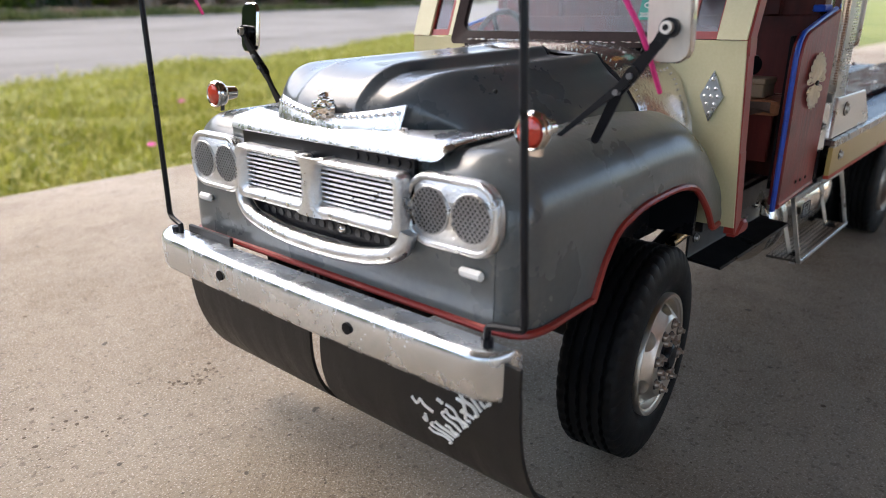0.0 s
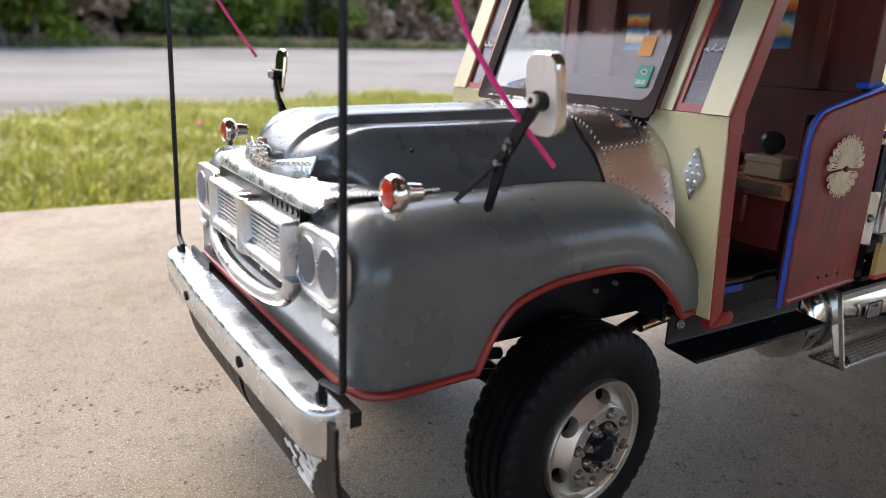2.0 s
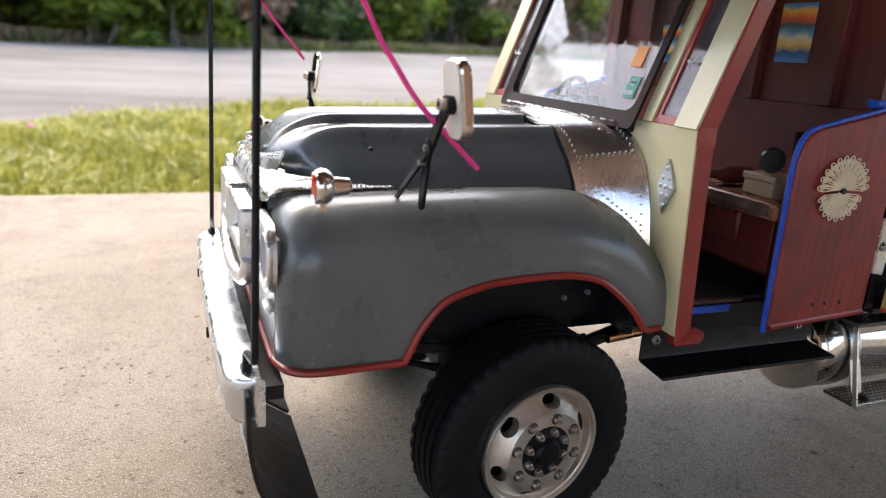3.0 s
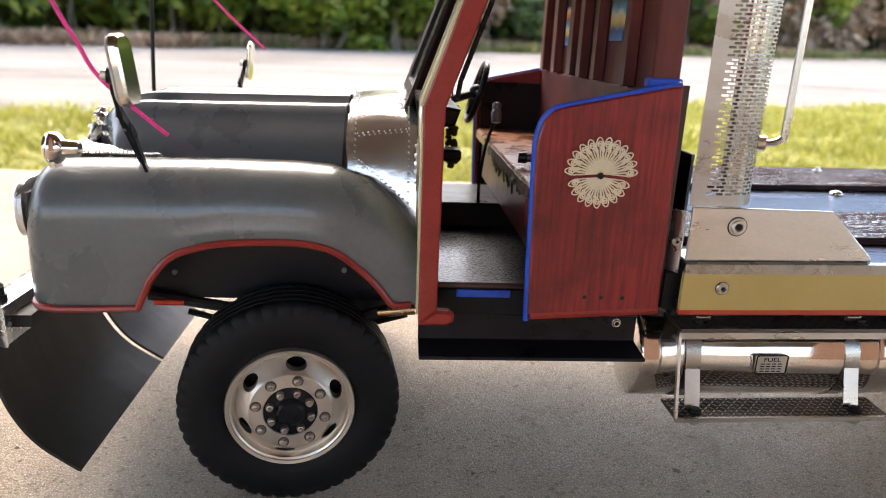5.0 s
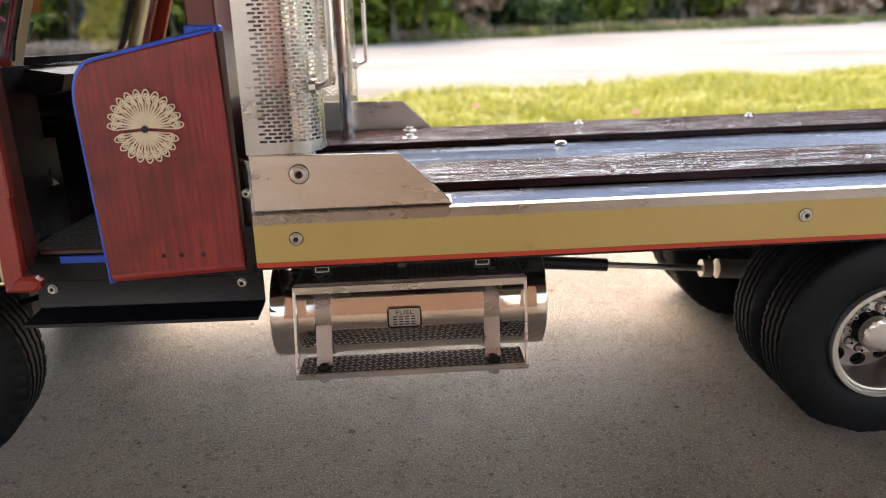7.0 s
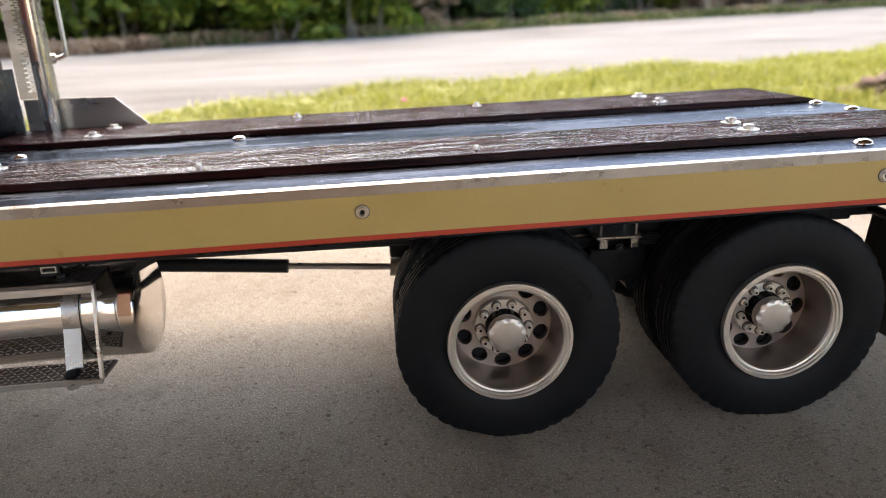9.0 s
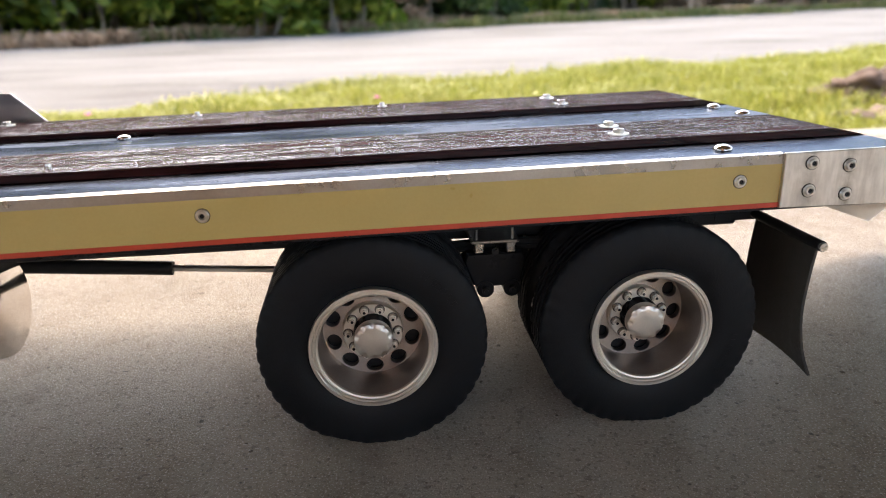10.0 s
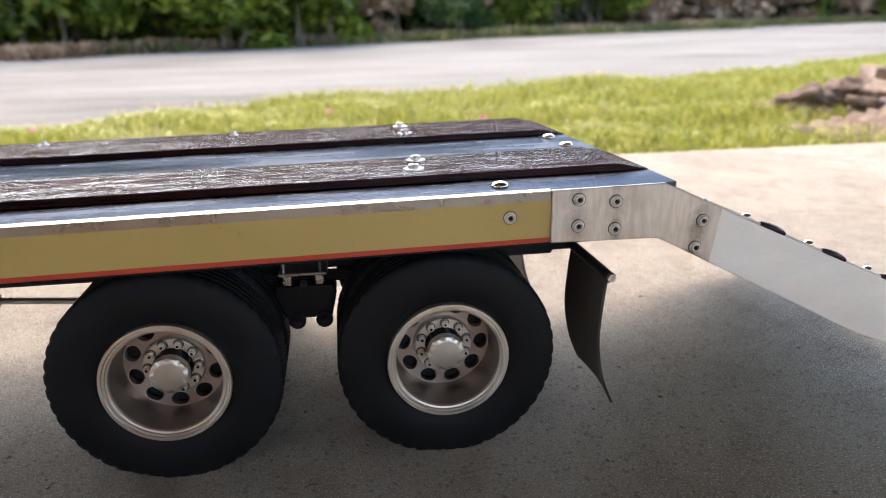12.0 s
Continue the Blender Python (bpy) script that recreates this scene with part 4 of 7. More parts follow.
def wing_mirror(s):
    k = -s
    bm = nb()
    mz = 0.1622 if s == 1 else 0.1598
    dz = mz - 0.1640
    out = rounded(k * 0.0985, mz, 0.0064, 0.0108, 0.0044, 5)
    rows = []
    tilt_m = Matrix.Rotation(radians(-7 if s == 1 else 6), 3, "Y")
    prism(bm, out, "x", -0.0444, -0.0410 if s == 1 else -0.0424, 0.0008)
    bmesh.ops.rotate(bm, verts=bm.verts, cent=(-0.0434, k * 0.0985, mz), matrix=tilt_m)
    mr = part("wing_mirror", bm, MIRRORED, truck, "thick metal wing mirror with a scuffed pale face" if s == 1 else "bright metal wing mirror on a black arm", FRONT)
    if s == 1:
        bm = nb()
        prism(bm, rounded(k * 0.0985, mz, 0.0060, 0.0104, 0.0041, 5), "x", -0.0448, -0.0443, 0.0002)
        bmesh.ops.rotate(bm, verts=bm.verts, cent=(-0.0434, k * 0.0985, mz), matrix=tilt_m)
        part("mirror_face", bm, PALEWOOD, mr, "scuffed pale face", FRONT)
    bm = nb()
    fc = (-1, k * 0.25, 0.15)
    flat_bar(bm, (-0.0462, k * 0.0995, 0.1628 + dz), (-0.0468, k * 0.0968, 0.1580 + dz), 0.0019, 0.0015, 0.0012, fc)
    flat_bar(bm, (-0.0470, k * 0.0968, 0.1582 + dz), (-0.0476, k * 0.0902, 0.1475), 0.0015, 0.0019, 0.0012, fc)
    flat_bar(bm, (-0.0478, k * 0.0912, 0.1490), (-0.0462, k * 0.0850, 0.1415), 0.0019, 0.0015, 0.0012, fc)
    flat_bar(bm, (-0.0466, k * 0.0868, 0.1440), (-0.0450, k * 0.0795, 0.1290), 0.0016, 0.0013, 0.0011, fc)
    flat_bar(bm, (-0.0480, k * 0.0895, 0.1465), (-0.0500, k * 0.0690, 0.1290), 0.0012, 0.0006, 0.0010, fc)
    part("mirror_arm", bm, BLACK, mr, "folded black bracket", FRONT)
    bm = nb()
    rod(bm, (-0.0450, k * 0.0995, 0.1625 + dz), (-0.0490, k * 0.0998, 0.1628 + dz), 0.0017, 12)
    mb = part("mirror_bolt", bm, RIMMETAL, mr, "bright socket screw", FRONT)
    bm = nb()
    rod(bm, (-0.0482, k * 0.0998, 0.1628 + dz), (-0.0492, k * 0.0998, 0.1628 + dz), 0.0009, 6)
    part("socket", bm, BLACK, mb, "", FRONT)
    bm = nb()
    rod(bm, (-0.0446, k * 0.0995, 0.1625 + dz), (-0.0472, k * 0.0997, 0.1627 + dz), 0.0026, 16)
    part("washer", bm, BLACK, mr, "black washer", FRONT)
    bm = nb()
    for y, z in ((0.0906, 0.1481), (0.0868, 0.1434)):
        rod(bm, (-0.0470, k * y, z), (-0.0492, k * y, z), 0.0009, 10)
    part("arm_rivet", bm, KNOB, mr, "", FRONT)


both(wing_mirror)

# riveted bright cowl between bonnet and cab
bm = nb()
COWL_FRONT = [(0.0, 0.1506), (0.015, 0.1504), (0.030, 0.1494), (0.038, 0.1482), (0.0440, 0.1455), (0.0485, 0.1420), (0.0525, 0.1385), (0.0555, 0.1345), (0.0575, 0.1300), (0.0588, 0.1250), (0.0600, 0.1150), (0.0605, 0.0980)]
COWL_REAR = [(0.0, 0.1530), (0.015, 0.1528), (0.030, 0.1520), (0.040, 0.1508), (0.0490, 0.1492), (0.0545, 0.1465), (0.0592, 0.1425), (0.0627, 0.1380), (0.0660, 0.1310), (0.0690, 0.1220), (0.0714, 0.1097), (0.0725, 0.0980)]
rows = []
for u in (0.0, 0.12, 0.3, 0.5, 0.7, 0.88, 1.0):
    x = 0.0208 + 0.0266 * u
    half = [(a[0] + (b[0] - a[0]) * u ** 1.3, a[1] + (b[1] - a[1]) * u ** 1.1 + 0.0008 * math.sin(u * math.pi)) for a, b in zip(COWL_FRONT, COWL_REAR)]
    rows.append([(x, -y, z) for y, z in reversed(half)] + [(x, y, z) for y, z in half[1:]])
thick(bm, loft(bm, rows), 0.0010)
cowl = part("cowl", bm, COWL, truck, "crinkled bright riveted sheet-metal cowl", FRONT, 60)
bm = nb()
for s in (1, -1):
    for row in (rows[1], rows[5]):
        pts = smooth_path([p for p in row if p[1] * s <= 0.0015], 6)
        last = None
        for p in pts:
            if p.z > 0.1130 and (last is None or (p - last).length > 0.0021):
                last = p
                ball(bm, (p.x, p.y * 1.004, p.z + 0.0002), 0.00036, 6)
    for k in range(10):
        u = (k + 0.5) / 10
        A, B = Vector(rows[1][-6 if s == -1 else 5]), Vector(rows[5][-6 if s == -1 else 5])
        p = A.lerp(B, u)
        ball(bm, (p.x, p.y - s * 0.0004, p.z + 0.0008), 0.00036, 6)
    for k in range(12):
        u = (k + 0.5) / 12
        p = Vector((0.0250 + 0.0200 * u, -s * (0.0598 + 0.0092 * u), 0.1316 - 0.0152 * u))
        ball(bm, p, 0.00036, 6)
part("rivets", bm, STRAP, cowl, "rows of small rivets", FRONT)
bm = nb()
for k in range(26):
    rng = random.Random(k)
    ball(bm, (0.0415 + rng.uniform(-0.001, 0.001), -0.045 + k * 0.0035, 0.1524 + rng.uniform(0, 0.0004)), rng.uniform(0.0006, 0.0012), 7, (1.3, 1.6, 0.5))
part("crimped_foil", bm, COWL, cowl, "crimped foil along the windscreen", FRONT)

# cab
cab = part("cab_floor", (lambda b: (bx(b, 0.0500, 0.1320, -0.0756, 0.0756, 0.0845, 0.0885, 0.0004), b)[1])(nb()), CRACKLE, truck, "crackled black leather cab floor", FRONT)
bm = nb()
bx(bm, 0.0560, 0.1200, 0.0060, 0.0560, 0.0885, 0.1010, 0.0015)
part("engine_tunnel", bm, BLACK, cab, "black tunnel", FRONT)


def cab_corner(s):
    k = -s
    m = FRONT
    # cream front wall outboard of the cowl
    bm = nb()
    prism(bm, [(k * 0.0480, 0.0815), (k * 0.0912, 0.0815), (k * 0.0890, 0.1120), (k * 0.0862, 0.1537), (k * 0.0480, 0.1537)], "x", 0.0478, 0.0486, 0.0002)
    wall = part("cab_front_wall", bm, CREAM, truck, "cream painted cab front with a riveted diamond", m)
    bm = nb()
    c = Vector((0.0477, k * 0.0757, 0.1327))
    along = Vector((0, k, 0))
    out = Vector((-1, 0, 0))
    quad = [c + along * 0.0046, c + Vector((0, 0, 0.0098)), c - along * 0.0046, c - Vector((0, 0, 0.0098))]
    lo = [bm.verts.new(p) for p in quad]
    hi = [bm.verts.new(p + out * 0.0009) for p in quad]
    bm.faces.new(hi)
    for i in range(4):
        bm.faces.new((lo[i], lo[(i + 1) % 4], hi[(i + 1) % 4], hi[i]))
    for a, z in ((0, 0.0065), (-0.0015, 0.003), (0.0015, 0.003), (0, 0), (-0.0026, 0), (0.0026, 0), (-0.0015, -0.003), (0.0015, -0.003), (0, -0.0065)):
        p = c + along * a + out * 0.0009
        ball(bm, (p.x, p.y, p.z + z), 0.0008, 7)
    part("diamond_badge", bm, STEEL, wall, "bright diamond plate with studs", m)
    # door post: upright below, leaning back above
    bm = nb()
    prism(bm, [(k * 0.0870, 0.0785), (k * 0.0917, 0.0785), (k * 0.0895, 0.1115), (k * 0.0855, 0.1115)], "x", 0.0486, 0.0552, 0.0005)
    prism(bm, [(k * 0.0850, 0.1110), (k * 0.0892, 0.1110), (k * 0.0868, 0.1545), (k * 0.0830, 0.1545)], "x", 0.0484, 0.0555, 0.0006)
    prism(bm, [(k * 0.0830, 0.1480), (k * 0.0876, 0.1480), (k * 0.0872, 0.1545), (k * 0.0830, 0.1545)], "x", 0.0482, 0.0557, 0.0006)
    prism(bm, [(0.0482, 0.1537), (0.0558, 0.1537), (0.0878, 0.2450), (0.0800, 0.2450)], "y", k * 0.0830, k * 0.0869, 0.0006)
    prism(bm, [(0.0490, 0.0790), (0.0490, 0.0775), (0.0590, 0.0775), (0.0612, 0.0790), (0.0614, 0.0815), (0.0595, 0.0830), (0.0545, 0.0832)], "y", k * 0.0875, k * 0.0925, 0.0010)
    post = part("door_post", bm, RED, truck, "red oxide painted door post", m)
    bm = nb()
    bx(bm, 0.0490, 0.0540, k * 0.0795 - 0.0046, k * 0.0795 + 0.0046, 0.0845, 0.1537, 0.0005)
    part("door_jamb", bm, INNERWOOD, post, "dark red wooden jamb", m)
    bm = nb()
    bx(bm, 0.0489, 0.0500, min(k * 0.0470, k * 0.0850), max(k * 0.0470, k * 0.0850), 0.0886, 0.1536)
    part("front_lining", bm, BLACK, post, "black lining behind the cab front", m)
    # quarter window and its cream pillars
    def leaning(bm, y0, y1, d0, d1, z0=0.1540, z1=0.2440):
        pts = []
        for y, d in ((y0, d0), (y1, d0), (y1, d1), (y0, d1)):
            pts.append((0.0482 + d, k * y))
        lo = [bm.verts.new((x, y, z0)) for x, y in pts]
        hi = [bm.verts.new((x + 0.36 * (z1 - z0), y, z1)) for x, y in pts]
        if z0 > 0.1545:
            for v in lo + hi:
                v.co.x += 0.36 * (z0 - 0.154)
        fs = [bm.faces.new(lo), bm.faces.new(hi)]
        for i in range(4):
            fs.append(bm.faces.new((lo[i], lo[(i + 1) % 4], hi[(i + 1) % 4], hi[i])))
    bm = nb()
    leaning(bm, 0.0562, 0.0618, -0.0008, 0.0040)
    leaning(bm, 0.0748, 0.0862, -0.0010, 0.0010)
    pl = part("cab_pillar", bm, CREAM, truck, "cream painted windscreen pillars", m)
    bm = nb()
    leaning(bm, 0.0618, 0.0642, 0.0002, 0.0025)
    leaning(bm, 0.0740, 0.0748, 0.0002, 0.0025)
    leaning(bm, 0.0642, 0.0740, 0.0002, 0.0025, 0.1540, 0.1568)
    qw = part("quarter_window", bm, RED, truck, "narrow quarter window in a red frame", m)
    bm = nb()
    leaning(bm, 0.0642, 0.0740, 0.0010, 0.0016, 0.1568)
    g = part("pane", bm, SIDEGLASS, qw, "dusty tinted pane", m)
    g.visible_shadow = False
    bm = nb()
    sr = random.Random(6)
    for j in range(9):
        z = 0.1752 + sr.uniform(-0.0004, 0.0004)
        y = 0.0652 + j * 0.0009
        x = 0.0482 + 0.36 * (z - 0.154) + 0.0004
        h = sr.choice((0.0008, 0.0011, 0.0020))
        rod(bm, (x, k * y, z), (x + 0.36 * h, k * (y + 0.0005), z + h), 0.00018, 4)
        rod(bm, (x, k * y, z), (x, k * (y + 0.0007), z + 0.0002), 0.00016, 4)
    part("etched_script", bm, WHITE, qw, "thin pale strokes", m)


both(cab_corner)

# windscreen
WS = 0.37


def ws(y, z, d=0.0):
    return (0.0434 + WS * (z - 0.1510) + d, y, z)


bm = nb()
outer = rounded(0.0, 0.1975, 0.0565, 0.0470, 0.0030, 6)
inner = rounded(0.0, 0.1995, 0.0515, 0.0430, 0.0050, 6)
k = len(outer)
A = [bm.verts.new(ws(y, z, 0.0005)) for y, z in outer]
B = [bm.verts.new(ws(y, z, -0.0008)) for y, z in outer]
C = [bm.verts.new(ws(y, z, 0.0002)) for y, z in inner]
D = [bm.verts.new(ws(y, z, 0.0035)) for y, z in inner]
for P, Q in ((A, B), (B, C), (C, D)):
    for j in range(k):
        bm.faces.new((P[j], P[(j + 1) % k], Q[(j + 1) % k], Q[j]))
screen = part("windscreen_frame", bm, SURROUND, truck, "dark brown windscreen surround", FRONT, 50)
bm = nb()
lo = [bm.verts.new(ws(y, z, 0.0014)) for y, z in inner]
hi = [bm.verts.new(ws(y, z, 0.0020)) for y, z in inner]
bm.faces.new(lo)
bm.faces.new(hi)
for j in range(k):
    bm.faces.new((lo[j], lo[(j + 1) % k], hi[(j + 1) % k], hi[j]))
pane = part("windscreen", bm, GLASS, screen, "smeared clear windscreen", FRONT)
pane.visible_shadow = False
for nm, yc, zc, hw, hh, mt in (("orange_sticker", -0.0405, 0.1765, 0.0034, 0.0038, ORANGESTICK), ("green_sticker", -0.0440, 0.1652, 0.0034, 0.0040, GREENSTICK)):
    bm = nb()
    lo = [bm.verts.new(ws(yc + a * hw, zc + b * hh, 0.0013)) for a, b in ((-1, -1), (1, -1), (1, 1), (-1, 1))]
    hi = [bm.verts.new(ws(yc + a * hw, zc + b * hh, 0.0009)) for a, b in ((-1, -1), (1, -1), (1, 1), (-1, 1))]
    bm.faces.new(hi)
    for j in range(4):
        bm.faces.new((lo[j], lo[(j + 1) % 4], hi[(j + 1) % 4], hi[j]))
    st = part(nm, bm, mt, screen, "small %s" % nm.replace("_", " "), FRONT)
tilt = Matrix.Rotation(math.atan(WS), 4, "Y")
face = Matrix(((0, 0, -1, 0), (-1, 0, 0, 0), (0, 1, 0, 0), (0, 0, 0, 1)))
x, y, z = ws(-0.0440, 0.1630, 0.0005)
text_mesh("sticker_year", "2020", 0.0026, WHITE, screen, FRONT @ Matrix.Translation((x, y, z)) @ tilt @ face)
bm = nb()
x, y, z = ws(-0.0440, 0.1668, 0.0006)
tube(bm, [(x, y + 0.0015 * math.cos(a), z + 0.0009 * math.sin(a)) for a in np.linspace(0, 6.283, 17)[:-1]], 0.00025, 5, True)
part("sticker_seal", bm, WHITE, screen, "pale oval", FRONT)
bm = nb()
prism(bm, [(0.0470, 0.1500), (0.0470, 0.1528), (0.0640, 0.1500), (0.0620, 0.1440), (0.0520, 0.1420)], "y", -0.0520, 0.0520, 0.0010)
dash = part("dashboard", bm, BLACK, truck, "dark dashboard", FRONT)
bm = nb()
bx(bm, 0.0530, 0.0600, 0.0020, 0.0520, 0.1180, 0.1430, 0.0015)
bx(bm, 0.0560, 0.0680, -0.0200, -0.0080, 0.1250, 0.1300, 0.0010)
part("dash_box", bm, DARKMETAL, dash, "black instrument box", FRONT)
bm = nb()
tube(bm, [(0.0600, -0.0780, 0.1560), (0.0610, -0.0770, 0.1620), (0.0710, -0.0760, 0.1900), (0.0800, -0.0755, 0.2200)], 0.0009, 7)
part("inner_rod", bm, BLACK, dash, "thin black rod", FRONT)

# roof and the tan fringed visor
bm = nb()
bx(bm, 0.0700, 0.1340, -0.0900, 0.0900, 0.2440, 0.2500, 0.002)
roof = part("cab_roof", bm, RED, truck, "red oxide painted cab roof", FRONT)
bm = nb()
prism(bm, [(0.0330, 0.2060), (0.0345, 0.2080), (0.0800, 0.2400), (0.0805, 0.2370)], "y", -0.0780, 0.0780, 0.0005)
vis = part("sun_visor", bm, BROWN, roof, "brown sun visor with a tan fringe", FRONT)
bm = nb()
rng = random.Random(3)
for kk in range(150):
    y = -0.078 + kk * 0.156 / 149
    rod(bm, (0.0335, y, 0.2070), (0.0330 + rng.uniform(-0.001, 0.001), y + rng.uniform(-0.001, 0.001), 0.2018 + rng.uniform(-0.0008, 0.0008)), 0.0008, 4, 0.0003)
part("fringe", bm, TAN, vis, "tan fringe", FRONT)

# rear quarter panels with blue edging and lace fans
PANEL = [(0.0870, 0.0832), (0.0862, 0.1100), (0.0855, 0.1380), (0.0856, 0.1450), (0.0872, 0.1512), (0.0905, 0.1548), (0.0950, 0.1562), (0.1318, 0.1640), (0.1330, 0.1250), (0.1338, 0.0862)]


def quarter_panel(s):
    k = -s
    bm = nb()
    prism(bm, PANEL, "y", k * 0.0905, k * 0.0950, 0.0006)
    p = part("quarter_panel", bm, PANELWOOD, truck, "red-stained wooden cab side with blue edging", FRONT)
    bm = nb()
    tube(bm, smooth_path([(x - 0.0002, k * 0.0930, z) for x, z in [(0.0872, 0.0815)] + PANEL[:7]] + [(0.1130, k * 0.0928, 0.1603), (0.1318, k * 0.0926, 0.1642)], 5), 0.0011, 7)
    part("blue_edging", bm, BLUE, p, "blue taped edge", FRONT)
    bm = nb()
    tube(bm, [(0.0880, k * 0.0935, 0.0830), (0.1335, k * 0.0935, 0.0858)], 0.0019, 8)
    part("bottom_lip", bm, RED, p, "rounded red lower lip", FRONT)
    bm = nb()
    bx(bm, 0.0880, 0.1320, k * 0.0895 - 0.0006, k * 0.0895 + 0.0006, 0.0900, 0.1540)
    part("inner_lining", bm, BLACK, p, "black lining", FRONT)
    bm = nb()
    for x in (0.1065, 0.1125, 0.1200):
        ball(bm, (x, k * 0.0952, 0.0905), 0.0008, 7, (1, 0.5, 1))
    part("panel_nails", bm, DARKMETAL, p, "dark nail heads", FRONT)
    yo = k * 0.0962
    for half in (1, -1):
        bm = nb()
        cx, cz = (0.1073, 0.1346) if half == 1 else (0.1070, 0.1336)
        n, R = (12, 0.0122) if half == 1 else (9, 0.0106)
        lo_a, hi_a = (4, 176) if half == 1 else (196, 344)
        c = Vector((cx, yo, cz))
        gap = radians((hi_a - lo_a) / (n - 1))
        for j in range(n):
            a = radians(lo_a) + gap * j

            def at(r, da):
                return c + Vector((r * math.cos(a + da), 0, r * math.sin(a + da)))
            # outer looped petal, its curl, and the crossed ribs below it
            tube(bm, [at(R - 0.0035 + 0.0035 * math.sin(t) ** 0.8, 0.52 * gap * math.cos(t) * (1 - 0.35 * math.sin(t))) for t in np.linspace(0.02, 3.12, 13)], 0.00024, 5)
            tube(bm, [at(R - 0.0024 + (0.0002 + 0.00011 * t) * math.sin(t), (0.06 + 0.028 * t) * gap * math.cos(t)) for t in np.linspace(0, 11.0, 24)], 0.00027, 5)
            rod(bm, at(0.0012, 0), at(R - 0.0034, 0.46 * gap), 0.00025, 5)
            rod(bm, at(0.0012, 0), at(R - 0.0034, -0.46 * gap), 0.00025, 5)
            rod(bm, at(0.0010, 0), at(R * 0.72, 0), 0.00028, 5)
            if j < n - 1:
                tube(bm, [at(R * 0.66 + (0.0002 + 0.0001 * t) * math.sin(t), gap / 2 + (0.05 + 0.030 * t) * gap * math.cos(t)) for t in np.linspace(0, 8.0, 18)], 0.00022, 5)
        ball(bm, (cx, yo, cz), 0.0010, 8, (1, 0.5, 1))
        part("lace_fan", bm, DOILY, p, "cream lace fan ornament", FRONT)
    bm = nb()
    rod(bm, (0.1071, yo, 0.1341), (0.1071, yo + k * 0.0010, 0.1341), 0.0011, 10)
    part("fan_pin", bm, DARKMETAL, p, "dark round pin", FRONT)
    return p


both(quarter_panel)

# cab back wall with battens and two small landscape pictures
bm = nb()
bx(bm, 0.1215, 0.1250, -0.0890, 0.0890, 0.0880, 0.1620, 0.0005)
back = part("cab_back", bm, INNERWOOD, truck, "dark red wooden cab back with upright battens", FRONT)
bm = nb()
bx(bm, 0.1228, 0.1250, -0.0880, 0.0800, 0.1620, 0.2440)
part("slatted_board", bm, INNERWOOD, back, "dark red boarding", FRONT)
for y0, y1 in ((0.0725, 0.0800), (0.0440, 0.0520), (0.0090, 0.0170), (-0.0090, -0.0020), (-0.0330, -0.0270), (-0.0730, -0.0670)):
    bm = nb()
    bx(bm, 0.1185, 0.1228, y0, y1, 0.1620, 0.2440, 0.0004)
    part("batten", bm, INNERWOOD, back, "", FRONT)
for s in (1, -1):
    bm = nb()
    bx(bm, 0.1225, 0.1320, -s * 0.0880 - 0.0022, -s * 0.0880 + 0.0022, 0.1640, 0.2440, 0.0006)
    part("rear_post", bm, INNERWOOD, back, "dark red corner post", FRONT)
    bm = nb()
    bx(bm, 0.1215, 0.1330, -s * 0.0882 - 0.0026, -s * 0.0882 + 0.0026, 0.1630, 0.1660, 0.0006)
    part("blue_block", bm, BLUE, back, "blue taped joint", FRONT)
    bm = nb()
    bx(bm, 0.1325, 0.1345, -s * 0.060 - 0.0330, -s * 0.060 + 0.0330, 0.0900, 0.1640)
    part("rear_sheet", bm, BROWN, back, "dark brown rear board", FRONT)
bm = nb()
bx(bm, 0.1326, 0.1344, -0.0260, 0.0260, 0.0900, 0.2440)
part("rear_board", bm, PANELWOOD, back, "red-stained rear board", FRONT)
PIC = [((0.10, 0.25, 0.55), 0.0), ((0.02, 0.10, 0.30), 0.18), ((0.85, 0.55, 0.10), 0.30), ((0.75, 0.72, 0.55), 0.42), ((0.10, 0.35, 0.55), 0.52), ((0.05, 0.09, 0.10), 0.62), ((0.80, 0.14, 0.04), 0.74), ((0.90, 0.55, 0.08), 0.86), ((0.05, 0.25, 0.55), 0.95)]


def picture_paint():
    m, n, l, b = nodes_of("landscape_paint")
    tc = n.new("ShaderNodeTexCoord")
    sp = n.new("ShaderNodeSeparateXYZ")
    l.new(tc.outputs["Generated"], sp.inputs[0])
    f = noise_node(n, l, coords(n, l), 160, 4)
    a = n.new("ShaderNodeMath")
    a.operation = "MULTIPLY_ADD"
    l.new(f, a.inputs[0])
    a.inputs[1].default_value = 0.22
    l.new(sp.outputs[2], a.inputs[2])
    s = n.new("ShaderNodeMath")
    s.operation = "SUBTRACT"
    l.new(a.outputs[0], s.inputs[0])
    s.inputs[1].default_value = 0.11
    l.new(ramp(n, l, s.outputs[0], [(p, c) for c, p in PIC]), b.inputs["Base Color"])
    b.inputs["Roughness"].default_value = 0.4
    return m


PICTURE = picture_paint()
for y, z, w, h in ((0.0310, 0.1842, 0.0075, 0.0090), (-0.0465, 0.1890, 0.0085, 0.0115)):
    bm = nb()
    bx(bm, 0.1218, 0.1229, y - w, y + w, z - h, z + h, 0.0002)
    part("small_picture", bm, PICTURE, back, "small bright landscape picture with orange sky", FRONT)

